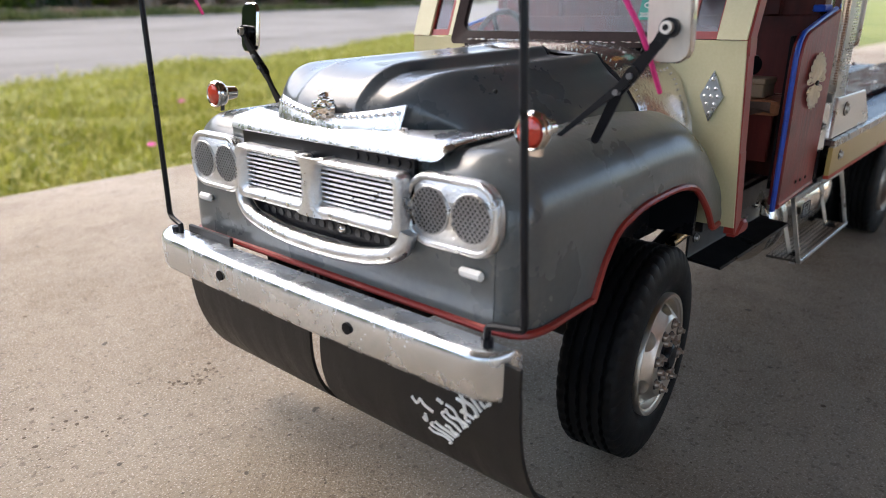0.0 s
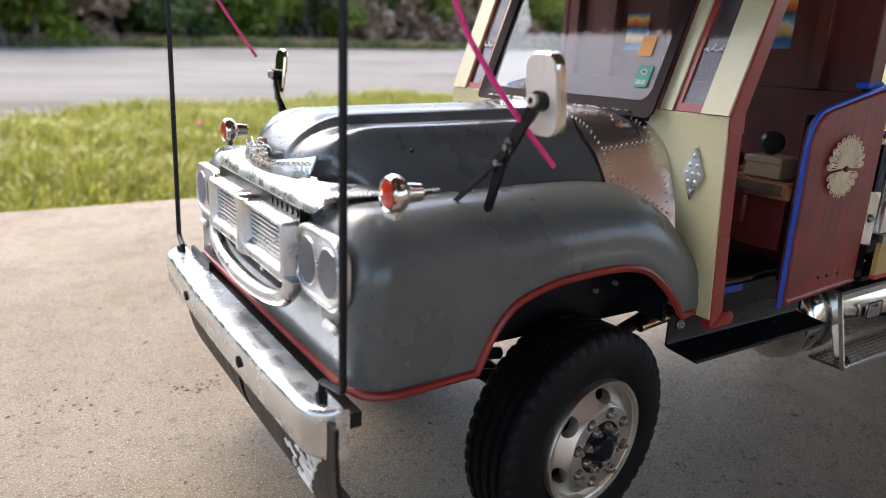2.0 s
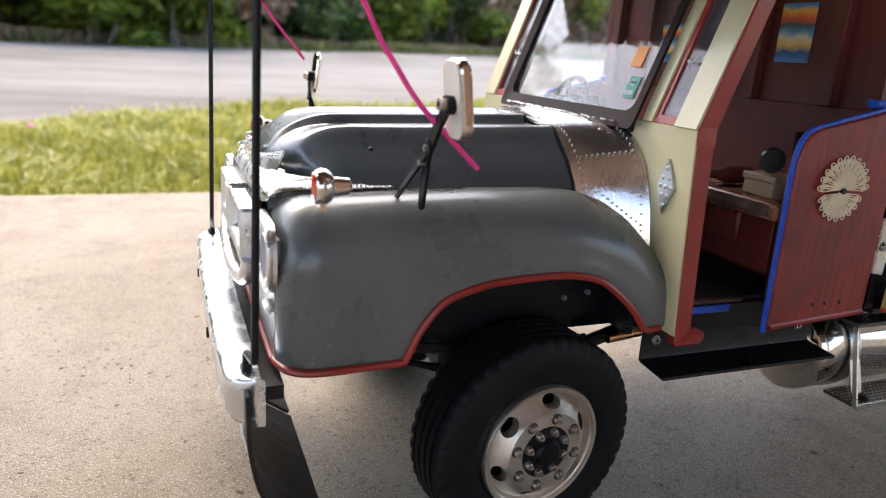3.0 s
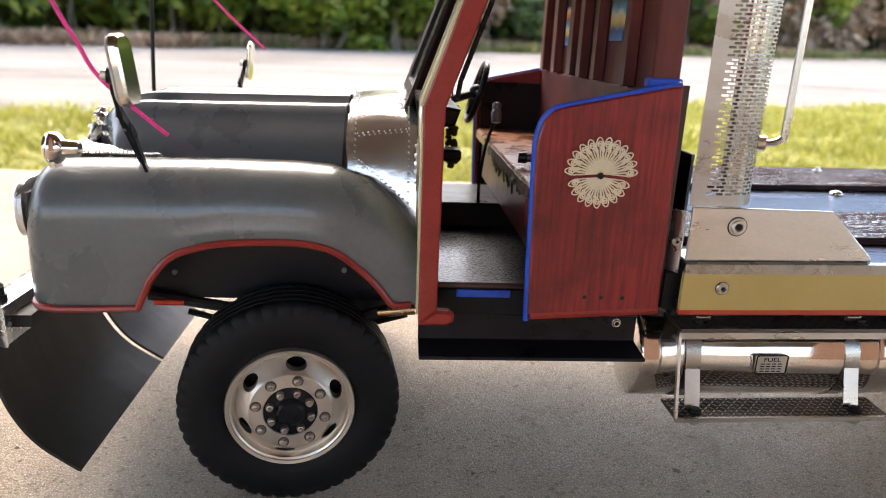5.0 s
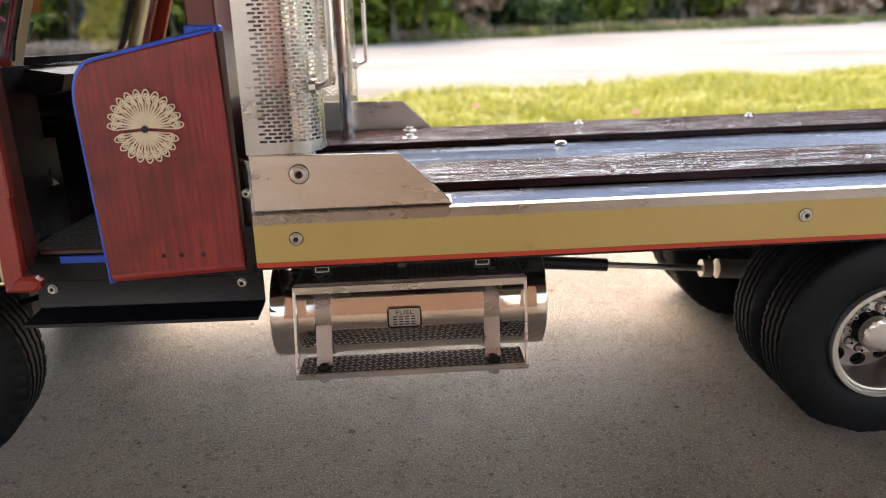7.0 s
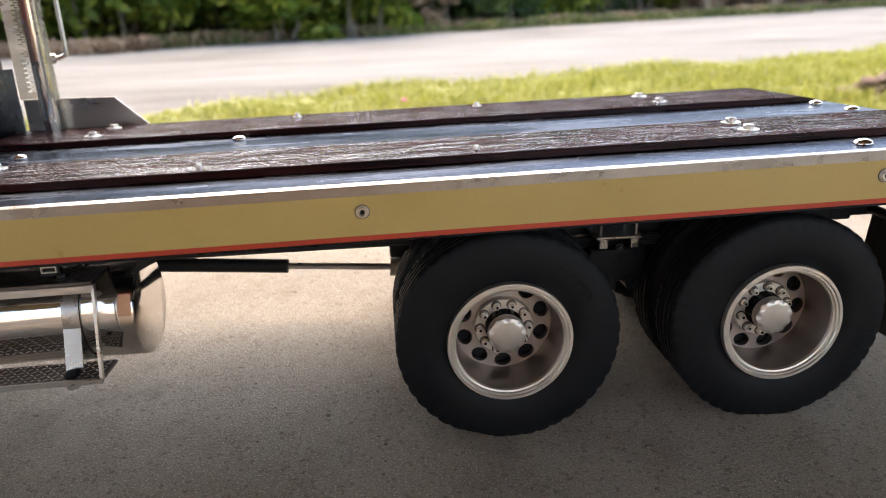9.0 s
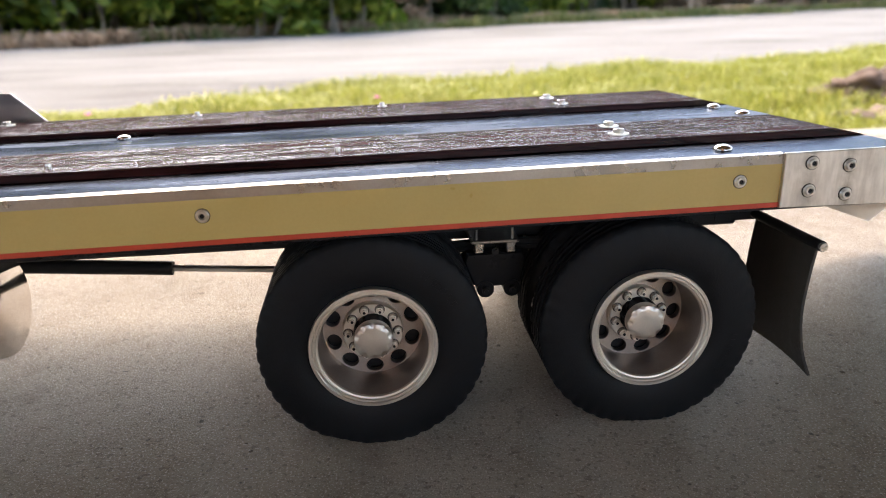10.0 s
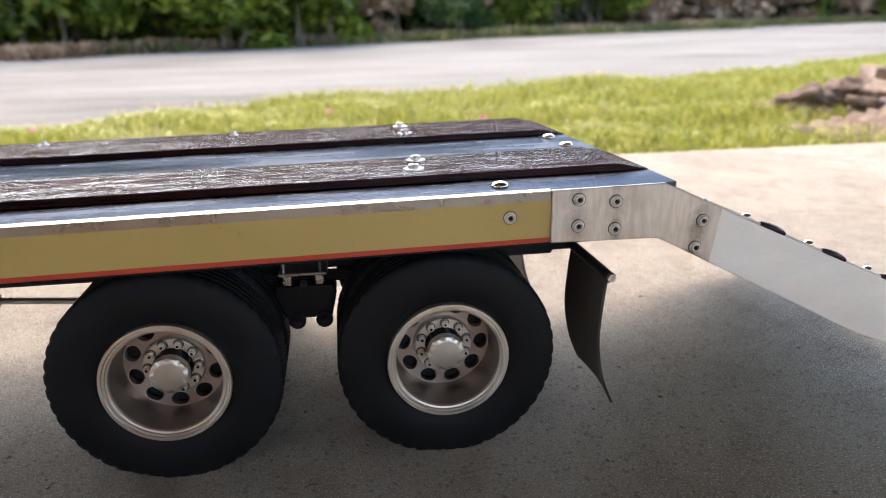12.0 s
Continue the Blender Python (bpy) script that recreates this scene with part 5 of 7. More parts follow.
# seat, levers, wheel
bm = nb()
bx(bm, 0.0860, 0.1215, -0.0890, 0.0880, 0.1215, 0.1275, 0.0012)
seat = part("bench_seat", bm, SEATTOP, truck, "worn orange-brown wooden bench seat", FRONT)
bm = nb()
bx(bm, 0.0895, 0.0925, -0.0860, 0.0860, 0.1010, 0.1215, 0.0004)
bx(bm, 0.0880, 0.0900, -0.0700, -0.0200, 0.1090, 0.1215, 0.0010)
part("seat_riser", bm, INNERWOOD, seat, "dark red riser", FRONT)
bm = nb()
tube(bm, smooth_path([(0.0798, 0.0091, 0.1005), (0.0797, 0.0085, 0.1120), (0.0815, 0.0060, 0.1290), (0.0845, 0.0032, 0.1400)], 5), 0.0008, 7)
rng = random.Random(31)
tear = nb()
ys = [-0.086 + 0.0026 * i for i in range(46)]
drop = [0.0008 + 0.0058 * rng.random() ** 4 for _ in ys]
rows = [[(0.0855 + 0.0006 * rng.random(), y, 0.1272), (0.0848 + 0.0008 * rng.random(), y, 0.1240), (0.0856 + 0.0016 * rng.random(), y, 0.1236 - d)] for y, d in zip(ys, drop)]
thick(tear, loft(tear, rows), 0.0005)
part("torn_cover", tear, TORN, seat, "torn grey-brown cover along the front edge", FRONT)
lever = part("gear_lever", bm, BLACK, truck, "bent black gear lever with a grey knob", FRONT)
bm = nb()
lathe(bm, [(0.0, -0.0045), (0.0022, -0.0040), (0.0025, 0.0005), (0.0018, 0.0020), (0.0022, 0.0035), (0.0018, 0.0050), (0.0, 0.0054)], 14, Matrix.Translation((0.0851, 0.0026, 0.1440)) @ Matrix.Rotation(radians(80), 4, "X"))
part("knob", bm, KNOB, lever, "grey rubber knob", FRONT)
bm = nb()
c = Vector((0.0815, 0.0560, 0.1500))
tm = Matrix.Translation(c) @ Matrix.Rotation(radians(-74), 4, "Y")
tube(bm, [tm @ Vector((0.0155 * math.cos(a), 0.0155 * math.sin(a), 0)) for a in np.linspace(0, 6.2832, 37)[:-1]], 0.0016, 8, True)
for a in (0.5, 2.6, 4.71):
    rod(bm, tm @ Vector((0, 0, 0)), tm @ Vector((0.015 * math.cos(a), 0.015 * math.sin(a), 0)), 0.0013, 6)
ball(bm, c, 0.0042, 10)
rod(bm, c, (0.0600, 0.0560, 0.1430), 0.0022, 8)
part("steering_wheel", bm, BLACK, truck, "black plastic steering wheel", FRONT)
bm = nb()
rng = random.Random(8)
for j in range(60):
    t = rng.random()
    p = (0.0640 + rng.gauss(0, 0.0012), -0.005 + rng.gauss(0, 0.0016), 0.1480 - 0.028 * t)
    ball(bm, p, rng.uniform(0.0008, 0.0019), 6, (1, 0.5, rng.uniform(0.5, 1.4)))
rod(bm, (0.0640, -0.005, 0.158), (0.0640, -0.005, 0.130), 0.0004, 5)
part("hanging_garland", bm, DRIED, truck, "dry dark flower garland hanging inside", FRONT)

bm = nb()
bx(bm, 0.0925, 0.1060, -0.0800, -0.0640, 0.1278, 0.1355, 0.0006)
bx(bm, 0.0918, 0.1062, -0.0805, -0.0635, 0.1335, 0.1362, 0.0005)
carton = new("small_carton", finish("small_carton", bm, CARD, FRONT))
carton.location = (0, 0.004, 0)
tagged(carton, "small cream card box lying on the bench seat", "box")
bm = nb()
lathe(bm, [(0.0, -0.0125), (0.0035, -0.0125), (0.0036, -0.0020), (0.0018, 0.0030), (0.0016, 0.0075)], 16, Matrix.Translation((0.0990, -0.0450, 0.1312)) @ Matrix.Rotation(radians(80), 4, "Z"))
bottle = new("toy_bottle", finish("toy_bottle", bm, INNERWOOD, FRONT))
bottle.location = (0, 0.004, 0)
tagged(bottle, "small dark red bottle lying on the bench seat", "bottle")
bm = nb()
lathe(bm, [(0.0016, 0.0070), (0.0022, 0.0074), (0.0022, 0.0105), (0.0, 0.0106)], 14, Matrix.Translation((0.0990, -0.0450, 0.1312)) @ Matrix.Rotation(radians(80), 4, "Z"))
part("bottle_cap", bm, BLACK, bottle, "black cap", FRONT)

bm = nb()
lathe(bm, [(0.0, -0.0030), (0.0042, -0.0030), (0.0048, -0.0015), (0.0048, 0.0015), (0.0040, 0.0028), (0.0028, 0.0024), (0.0, 0.0018)], 20, Matrix.Translation((0.0990, -0.0700, 0.1412)) @ Matrix.Rotation(radians(-40), 4, "Z"))
cap = new("black_cap", finish("black_cap", bm, BLACK, FRONT))
cap.location = (0, 0.004, 0)
tagged(cap, "small round black cap standing on the card box", "cap")

# sills and black side boxes under the cab


def cab_step(s):
    k = -s
    bm = nb()
    bx(bm, 0.0500, 0.1330, k * 0.0762 - 0.0018, k * 0.0762 + 0.0018, 0.0765, 0.0868, 0.0004)
    sill = part("cab_sill", bm, BLACK, truck, "black door sill with a blue strip", FRONT)
    bm = nb()
    bx(bm, 0.0560, 0.0900, k * 0.0770 - 0.0016, k * 0.0770 + 0.0016, 0.0870, 0.0894, 0.0006)
    part("sill_edge", bm, BROWN, sill, "dark brown folded floor edge", FRONT)
    bm = nb()
    bx(bm, 0.0630, 0.0832, k * 0.0785 - 0.0006, k * 0.0785 + 0.0006, 0.0838, 0.0868, 0.0003)
    part("blue_strip", bm, BLUE, sill, "blue tape", FRONT)
    bm = nb()
    prof = [(k * 0.0732, 0.0768), (k * 0.0732, 0.0653), (k * 0.0735, 0.0647), (k * 0.0742, 0.0644), (k * 0.0876, 0.0634), (k * 0.0878, 0.0622), (k * 0.0735, 0.0633), (k * 0.0722, 0.0640), (k * 0.0720, 0.0768)]
    prism(bm, prof, "x", 0.0495, 0.1345, 0.0002)
    bx(bm, 0.0500, 0.1340, k * 0.055 - 0.017, k * 0.055 + 0.017, 0.0755, 0.0844)
    st = part("cab_step", bm, BLACK, truck, "black folded sheet step under the cab", FRONT)
    for x in (0.0555, 0.1265):
        socket_screw("step_screw", st, x, k * 0.0732, 0.0722, k, 0.0019, FRONT)


both(cab_step)

# ---- flatbed ----
bm = nb()
bx(bm, 0.1390, 0.5660, -0.0985, 0.0985, 0.1030, 0.1055)
deck = part("bed_deck", bm, DECK, truck, "scratched bluish steel deck", BED)
for s in (1, -1):
    k = -s
    bm = nb()
    prism(bm, [(k * 0.0985, 0.1059), (k * 0.1004, 0.1054), (k * 0.1004, 0.1020), (k * 0.0985, 0.1020)], "x", 0.1390, 0.5195, 0.0002)
    part("edge_strip", bm, STRAP, deck, "bright worn edge strip", BED)
    bm = nb()
    bx(bm, 0.1390, 0.5195, k * 0.0992 - 0.0010, k * 0.0992 + 0.0010, 0.0886, 0.1020)
    rail = part("side_rail", bm, BAND, truck, "mustard-cream side rail with a red line", BED)
    bm = nb()
    bx(bm, 0.1390, 0.5195, k * 0.0992 - 0.0012, k * 0.0992 + 0.0012, 0.0869, 0.0886)
    part("red_line", bm, ORANGE, rail, "orange-red line", BED)
    for x in (0.1530, 0.3280, 0.5050):
        socket_screw("rail_screw", rail, x, k * 0.1001, 0.0967, k, 0.0022, BED)
    bm = nb()
    bx(bm, 0.1380, 0.5450, k * 0.0900 - 0.0060, k * 0.0900 + 0.0060, 0.0846, 0.0872, 0.0004)
    part("under_rail", bm, BLACK, rail, "black under-rail", BED)


def plank(y0, y1):
    bm = nb()
    x1 = 0.5655
    prism(bm, [(0.1410, 0.1055), (x1 + 0.001, 0.1056), (x1 - 0.012, 0.1086), (0.1410, 0.1086)], "y", y0, y1, 0.0003)
    p = part("deck_plank", bm, PLANKWOOD, deck, "glossy dark brown wooden runner", BED)
    return p


def washer_screw(parent, x, y, z, r=0.0035):
    bm = nb()
    lathe(bm, [(r * 1.15, 0), (r * 1.13, 0.0005), (r * 0.62, 0.0006), (r * 0.60, 0.0019), (r * 0.52, 0.0022), (r * 0.34, 0.0022), (r * 0.30, 0.0010), (0, 0.0010)], 20, Matrix.Translation((x, y, z)) @ Matrix.Rotation(radians(90), 4, "X"))
    return part("deck_screw", bm, STEEL, parent, "", BED)


p1, p2 = plank(-0.0745, -0.0300), plank(0.0330, 0.0920)
for x in (0.1850, 0.4760):
    washer_screw(p1, x, -0.0605, 0.1086)
    washer_screw(p1, x + 0.003, -0.0400, 0.1086)
    washer_screw(p2, x + 0.007, 0.0480, 0.1086)
    washer_screw(p2, x + 0.007, 0.0790, 0.1086)
for x in (0.2700, 0.3700):
    washer_screw(p1, x, -0.0650, 0.1080, 0.0016)
    washer_screw(p2, x + 0.02, 0.0800, 0.1086, 0.0022)
for x, y in ((0.2680, 0.0240), (0.5040, -0.0880), (0.5550, 0.0240), (0.1750, 0.0060), (0.5550, -0.005)):
    bm = nb()
    ball(bm, (x, y, 0.1058), 0.0034, 16, (1, 1, 0.55))
    part("dome_screw", bm, MIRRORED, deck, "", BED)

# front corner plates of the bed and the shiny bulkhead
for s in (1, -1):
    k = -s
    bm = nb()
    prism(bm, [(0.1395, 0.1062), (0.2060, 0.1062), (0.2048, 0.1082), (0.1885, 0.1240), (0.1395, 0.1252)], "y", k * 0.0970, k * 0.0985, 0.0003)
    bx(bm, 0.1395, 0.2060, k * 0.0915 - 0.006, k * 0.0915 + 0.006, 0.1058, 0.1066)
    cp = part("corner_plate", bm, STEEL, truck, "dull steel corner plate with a screw", BED)
    socket_screw("plate_screw", cp, 0.1555, k * 0.0985, 0.1185, k, 0.0031, BED)
bm = nb()
bx(bm, 0.1385, 0.1395, -0.0930, 0.0930, 0.1055, 0.1420)
bulk = part("bulkhead", bm, DECK, truck, "shiny steel bulkhead behind the cab", BED)
for k in (-1, 1):
    bm = nb()
    prism(bm, [(0.1345, k * 0.0900), (0.1352, k * 0.0900), (0.1388, k * 0.0955), (0.1382, k * 0.0960)], "z", 0.1010, 0.1230)
    part("bulkhead_gusset", bm, STEEL, bulk, "bent steel gusset", BED)
    bm = nb()
    bx(bm, 0.1346, 0.1388, k * 0.0920 - 0.003, k * 0.0920 + 0.003, 0.0870, 0.1005)
    part("bulkhead_foot", bm, BLACK, bulk, "black foot", BED)
socket_screw("bulkhead_bolt", bulk, 0.1368, -0.0945, 0.1120, -1, 0.0016, BED)


def slotted_shield(s):
    """Bent sheet with staggered slots, open towards the inside."""
    k = -s
    prof = [(0.1385, 0.0968), (0.1435, 0.0972), (0.1500, 0.0974), (0.1550, 0.0968), (0.1595, 0.0945), (0.1622, 0.0905), (0.1632, 0.0860), (0.1632, 0.0815)]
    path = smooth_path([(x, y, 0) for x, y in prof], 8)
    L = [0.0]
    for a, b in zip(path, path[1:]):
        L.append(L[-1] + (b - a).length)

    def at(u, z):
        u = min(max(u, 0), L[-1] - 1e-6)
        for i in range(len(L) - 1):
            if u <= L[i + 1]:
                p = path[i].lerp(path[i + 1], (u - L[i]) / (L[i + 1] - L[i]))
                return (p.x, k * p.y, z)
    bm = nb()
    seen = {}

    def vert(u, z):
        key = (round(u * 1e6), round(z * 1e6))
        if key not in seen:
            seen[key] = bm.verts.new(at(u, z))
        return seen[key]
    pitch, slot, step = 0.0032, 0.0024, 0.00125
    u0, n = 0.0050, 8
    rowz = 0.1290
    cuts = sorted({0.0, 0.0025, *[u0 + j * pitch / 2 for j in range(2 * n + 1)], *[u0 + j * pitch / 2 + slot for j in range(2 * n)], *[u0 + j * pitch / 2 + slot - pitch / 2 for j in range(1, 2 * n)]})
    tidy = []
    for c in cuts + [L[-1]]:
        if c <= L[-1] and (not tidy or c - tidy[-1] > 2e-5):
            tidy.append(c)
    cuts = tidy
    fs = []
    zs = [0.1252, 0.1275]
    z = rowz
    r = 0
    while z < 0.2440:
        zs_pair = (z, z + 0.00075)
        zs += [zs_pair[0], zs_pair[1]]
        z += step * 1.0
        r += 1
    zs.append(0.2460)
    row = 0
    for i in range(len(zs) - 1):
        za, zb = zs[i], zs[i + 1]
        is_slot = i >= 2 and i % 2 == 0 and i < len(zs) - 2
        for c0, c1 in zip(cuts, cuts[1:]):
            hole = False
            if is_slot:
                off = u0 + (pitch / 2 if row % 2 else 0)
                mid = (c0 + c1) / 2 - off
                j = math.floor(mid / pitch)
                hole = 0 <= j < n and mid - j * pitch < slot and c1 < L[-1] - 0.001
            if not hole:
                fs.append(bm.faces.new((vert(c0, za), vert(c1, za), vert(c1, zb), vert(c0, zb))))
        if is_slot:
            row += 1
    bmesh.ops.solidify(bm, geom=fs, thickness=0.0004)
    sh = part("exhaust_shield", bm, STEEL, truck, "slotted steel exhaust shield", BED, 60)
    bm = nb()
    rod(bm, (0.1560, k * 0.0885, 0.1055), (0.1560, k * 0.0885, 0.2480), 0.0042, 24)
    pipe = part("exhaust_pipe", bm, MIRRORED, sh, "bright exhaust pipe", BED)
    for z in (0.1130, 0.1440):
        bm = nb()
        rod(bm, (0.1560, k * 0.0845, z), (0.1560, k * 0.0832, z), 0.0020, 12)
        part("pipe_bolt", bm, MIRRORED, sh, "", BED)
    bm = nb()
    tube(bm, smooth_path([(0.1618, k * 0.0920, 0.1462), (0.1650, k * 0.0935, 0.1465), (0.1675, k * 0.0945, 0.1480), (0.1682, k * 0.0948, 0.1515), (0.1682, k * 0.0948, 0.1900), (0.1682, k * 0.0948, 0.2400)], 4), 0.0012, 8)
    rod(bm, (0.1610, k * 0.0920, 0.1462), (0.1632, k * 0.0928, 0.1462), 0.0026, 10)
    part("grab_rod", bm, STEEL, sh, "bent steel rod with a nut", BED)


both(slotted_shield)


# fuel tanks in their step baskets
def fuel_tank(s):
    k = -s
    m = BED if s == 1 else BED
    cy, cz = k * 0.0600, 0.0565
    R = 0.0195
    bm = nb()
    ax = Matrix.Translation((0, cy, cz)) @ Matrix.Rotation(radians(-90), 4, "Z")
    lathe(bm, [(0.0, 0.1362), (R * 0.90, 0.1363), (R * 0.98, 0.1367), (R, 0.1376), (R, 0.1508), (R * 0.99, 0.1511), (R * 0.99, 0.2320), (R, 0.2323), (R, 0.2421), (R * 0.98, 0.2430), (R * 0.90, 0.2436), (0.0, 0.2437)], 56, ax)
    t = part("fuel_tank", bm, MIRRORED, truck, "mirror-polished steel fuel tank with a label", m)
    for x in (0.1570, 0.2215):
        bm = nb()
        rows = []
        for a in np.linspace(radians(-10), radians(190), 40):
            rows.append([(x - 0.0030, cy + k * (R + 0.0004) * math.sin(a) * 1.0, cz + (R + 0.0004) * math.cos(a)), (x + 0.0030, cy + k * (R + 0.0004) * math.sin(a), cz + (R + 0.0004) * math.cos(a))])
        thick(bm, loft(bm, rows), 0.0004)
        part("tank_strap", bm, STRAP, t, "steel strap", m)
    # step basket
    bm = nb()
    prism(bm, [(k * 0.0830, 0.0735), (k * 0.0850, 0.0735), (k * 0.0930, 0.0400), (k * 0.0910, 0.0400)], "x", 0.1472, 0.1482)
    prism(bm, [(k * 0.0830, 0.0735), (k * 0.0850, 0.0735), (k * 0.0930, 0.0400), (k * 0.0910, 0.0400)], "x", 0.2330, 0.2340)
    bx(bm, 0.1472, 0.2340, k * 0.0848 - 0.0006, k * 0.0848 + 0.0006, 0.0708, 0.0738, 0.0002)
    bx(bm, 0.1472, 0.2340, k * 0.0926 - 0.0006, k * 0.0926 + 0.0006, 0.0396, 0.0416, 0.0002)
    b = part("step_basket", bm, STEEL, t, "steel step basket with tread plates", m)
    for nm, y0, y1, z, rows, mat in (("lower_tread", 0.0758, 0.0922, 0.0408, 7, RIMMETAL), ("upper_tread", 0.0640, 0.0845, 0.0748, 9, TREADBASE)):
        bm = nb()
        bx(bm, 0.1480, 0.2332, min(k * y0, k * y1), max(k * y0, k * y1), z - 0.0012, z)
        tr = part(nm, bm, TREADBASE, b, "diamond tread plate", m)
        bm = nb()
        for i in range(37):
            for j in range(rows):
                x, y = 0.1492 + i * 0.00228, k * (y0 + (j + 0.5) * (y1 - y0) / rows)
                d = 0.0010 if (i + j) % 2 else -0.0010
                a, c = Vector((x - d, y - 0.0009, z)), Vector((x + d, y + 0.0009, z))
                n = Vector((c.y - a.y, a.x - c.x, 0)).normalized() * 0.00038
                up = Vector((0, 0, 0.00035))
                top = (a + c) / 2 + up
                vs = [bm.verts.new(p) for p in (a, (a + c) / 2 + n, c, (a + c) / 2 - n, top)]
                for q in range(4):
                    bm.faces.new((vs[q], vs[(q + 1) % 4], vs[4]))
        tagged(part("tread_pattern", bm, mat, tr, "raised bars", m), kind="stuff")
    for x in (0.1570, 0.2215):
        bm = nb()
        prism(bm, [(k * 0.0796, 0.0560), (k * 0.0800, 0.0560), (k * 0.0846, 0.0412), (k * 0.0842, 0.0412)], "x", x - 0.0030, x + 0.0030)
        part("strap_end", bm, STRAP, t, "steel strap end", m)
        for z, y in ((0.0410, 0.0872), (0.0750, 0.0790)):
            bm = nb()
            rod(bm, (x, k * y, z - 0.0004), (x, k * y, z + 0.0004), 0.0026, 14)
            rod(bm, (x, k * y, z), (x, k * y, z + 0.0018), 0.0017, 6)
            bb = part("basket_bolt", bm, DARKMETAL, t, "dark bolt", m)
            bm = nb()
            rod(bm, (x, k * y, z - 0.0048), (x, k * y, z - 0.0012), 0.0024, 6)
            part("nut", bm, STEEL, bb, "", m)
    for x in (0.1580, 0.2180):
        bm = nb()
        bx(bm, x - 0.0034, x + 0.0034, k * 0.0780 - 0.0012, k * 0.0780 + 0.0012, 0.0760, 0.0830, 0.0003)
        clip = part("tank_clip", bm, DARKMETAL, t, "black strap clip", m)
        bm = nb()
        for z in (0.0777, 0.0796):
            bx(bm, x - 0.0026, x + 0.0026, k * 0.0796 - 0.0004, k * 0.0796 + 0.0004, z - 0.0002, z + 0.0002)
        for dx in (-0.0024, 0.0024):
            bx(bm, x + dx - 0.0002, x + dx + 0.0002, k * 0.0796 - 0.0004, k * 0.0796 + 0.0004, 0.0779, 0.0794)
        part("clip_edge", bm, STEEL, clip, "bright worn edge", m)
    bm = nb()
    lathe(bm, [(0.0, 0.0052), (0.0022, 0.0050), (0.0028, 0.0040), (0.0028, 0.0018), (0.0022, 0.0012), (0.0022, -0.0012)], 16, Matrix.Translation((0.1875, k * 0.0690, 0.0762)) @ Matrix.Rotation(radians(90), 4, "X"))
    part("filler_cap", bm, TREADBASE, t, "dark filler cap", m)
    if s == 1:
        bm = nb()
        prism(bm, rounded(0.1880, 0.0580, 0.0064, 0.0041, 0.0010, 4), "y", cy - R - 0.0004, cy - R - 0.0012, 0.0001)
        lb = part("tank_label", bm, STEEL, t, "small engraved steel label", m)
        bm = nb()
        tube(bm, [(y, cy - R - 0.0012, z) for y, z in rounded(0.1880, 0.0580, 0.0062, 0.0039, 0.0009, 4)], 0.00035, 4, True)
        for j in range(4):
            for q in range(4):
                bx(bm, 0.1836 + q * 0.0023, 0.1836 + q * 0.0023 + 0.0016, cy - R - 0.0014, cy - R - 0.0011, 0.0550 + j * 0.00105, 0.0550 + j * 0.00105 + 0.00035)
        part("label_lines", bm, BLACK, t, "dark engraved lines", m)
        text_mesh("label_word", "FUEL", 0.0024, BLACK, t, BED @ Matrix.Translation((0.1880, cy - R - 0.0013, 0.0600)) @ Matrix.Rotation(radians(90), 4, "X") @ Matrix.Diagonal((1.35, 1, 1, 1)))


fuel_tank(1)

# ---- wheels ----
TR, TZ = 0.0413, 0.0413


def tyre_mesh(width, name, depth):
    bm = nb()
    w = width / 2
    prof = [(0.0232, -w * 0.78), (0.0262, -w * 0.93), (0.0285, -w * 0.985), (0.0312, -w * 1.0), (0.0340, -w * 0.99), (0.0363, -w * 0.96), (0.0376, -w * 0.935), (0.0392, -w * 0.89), (0.0404, -w * 0.83), (0.0411, -w * 0.74)]
    groove = []
    for t in (-0.5, -0.17, 0.17, 0.5):
        groove += [(0.0411, w * t - 0.0009), (0.0390, w * t - 0.0007), (0.0390, w * t + 0.0007), (0.0411, w * t + 0.0009)]
    seg = 176
    rings = []
    for r, h in prof + groove + [(r, -h) for r, h in reversed(prof)]:
        wv = 0.00025 if abs(h) < w * 0.6 else 0.0
        cut = depth if abs(h) > w * 0.6 and r > 0.0374 else 0.0
        ring = []
        for j in range(seg):
            a = 2 * math.pi * j / seg
            q = r - (cut if j % 4 == 0 else 0.0)
            hh = h * (0.985 if cut and j % 4 == 0 else 1.0) + wv * math.sin(44 * a)
            ring.append(bm.verts.new((q * math.cos(a), hh, q * math.sin(a))))
        rings.append(ring)
    for A, B in zip(rings, rings[1:]):
        for j in range(seg):
            bm.faces.new((A[j], A[(j + 1) % seg], B[(j + 1) % seg], B[j]))
    return finish(name, bm, RUBBER, None, 30)


def mesh_of(name, build, material, angle=35):
    bm = nb()
    build(bm)
    return finish(name, bm, material, None, angle)


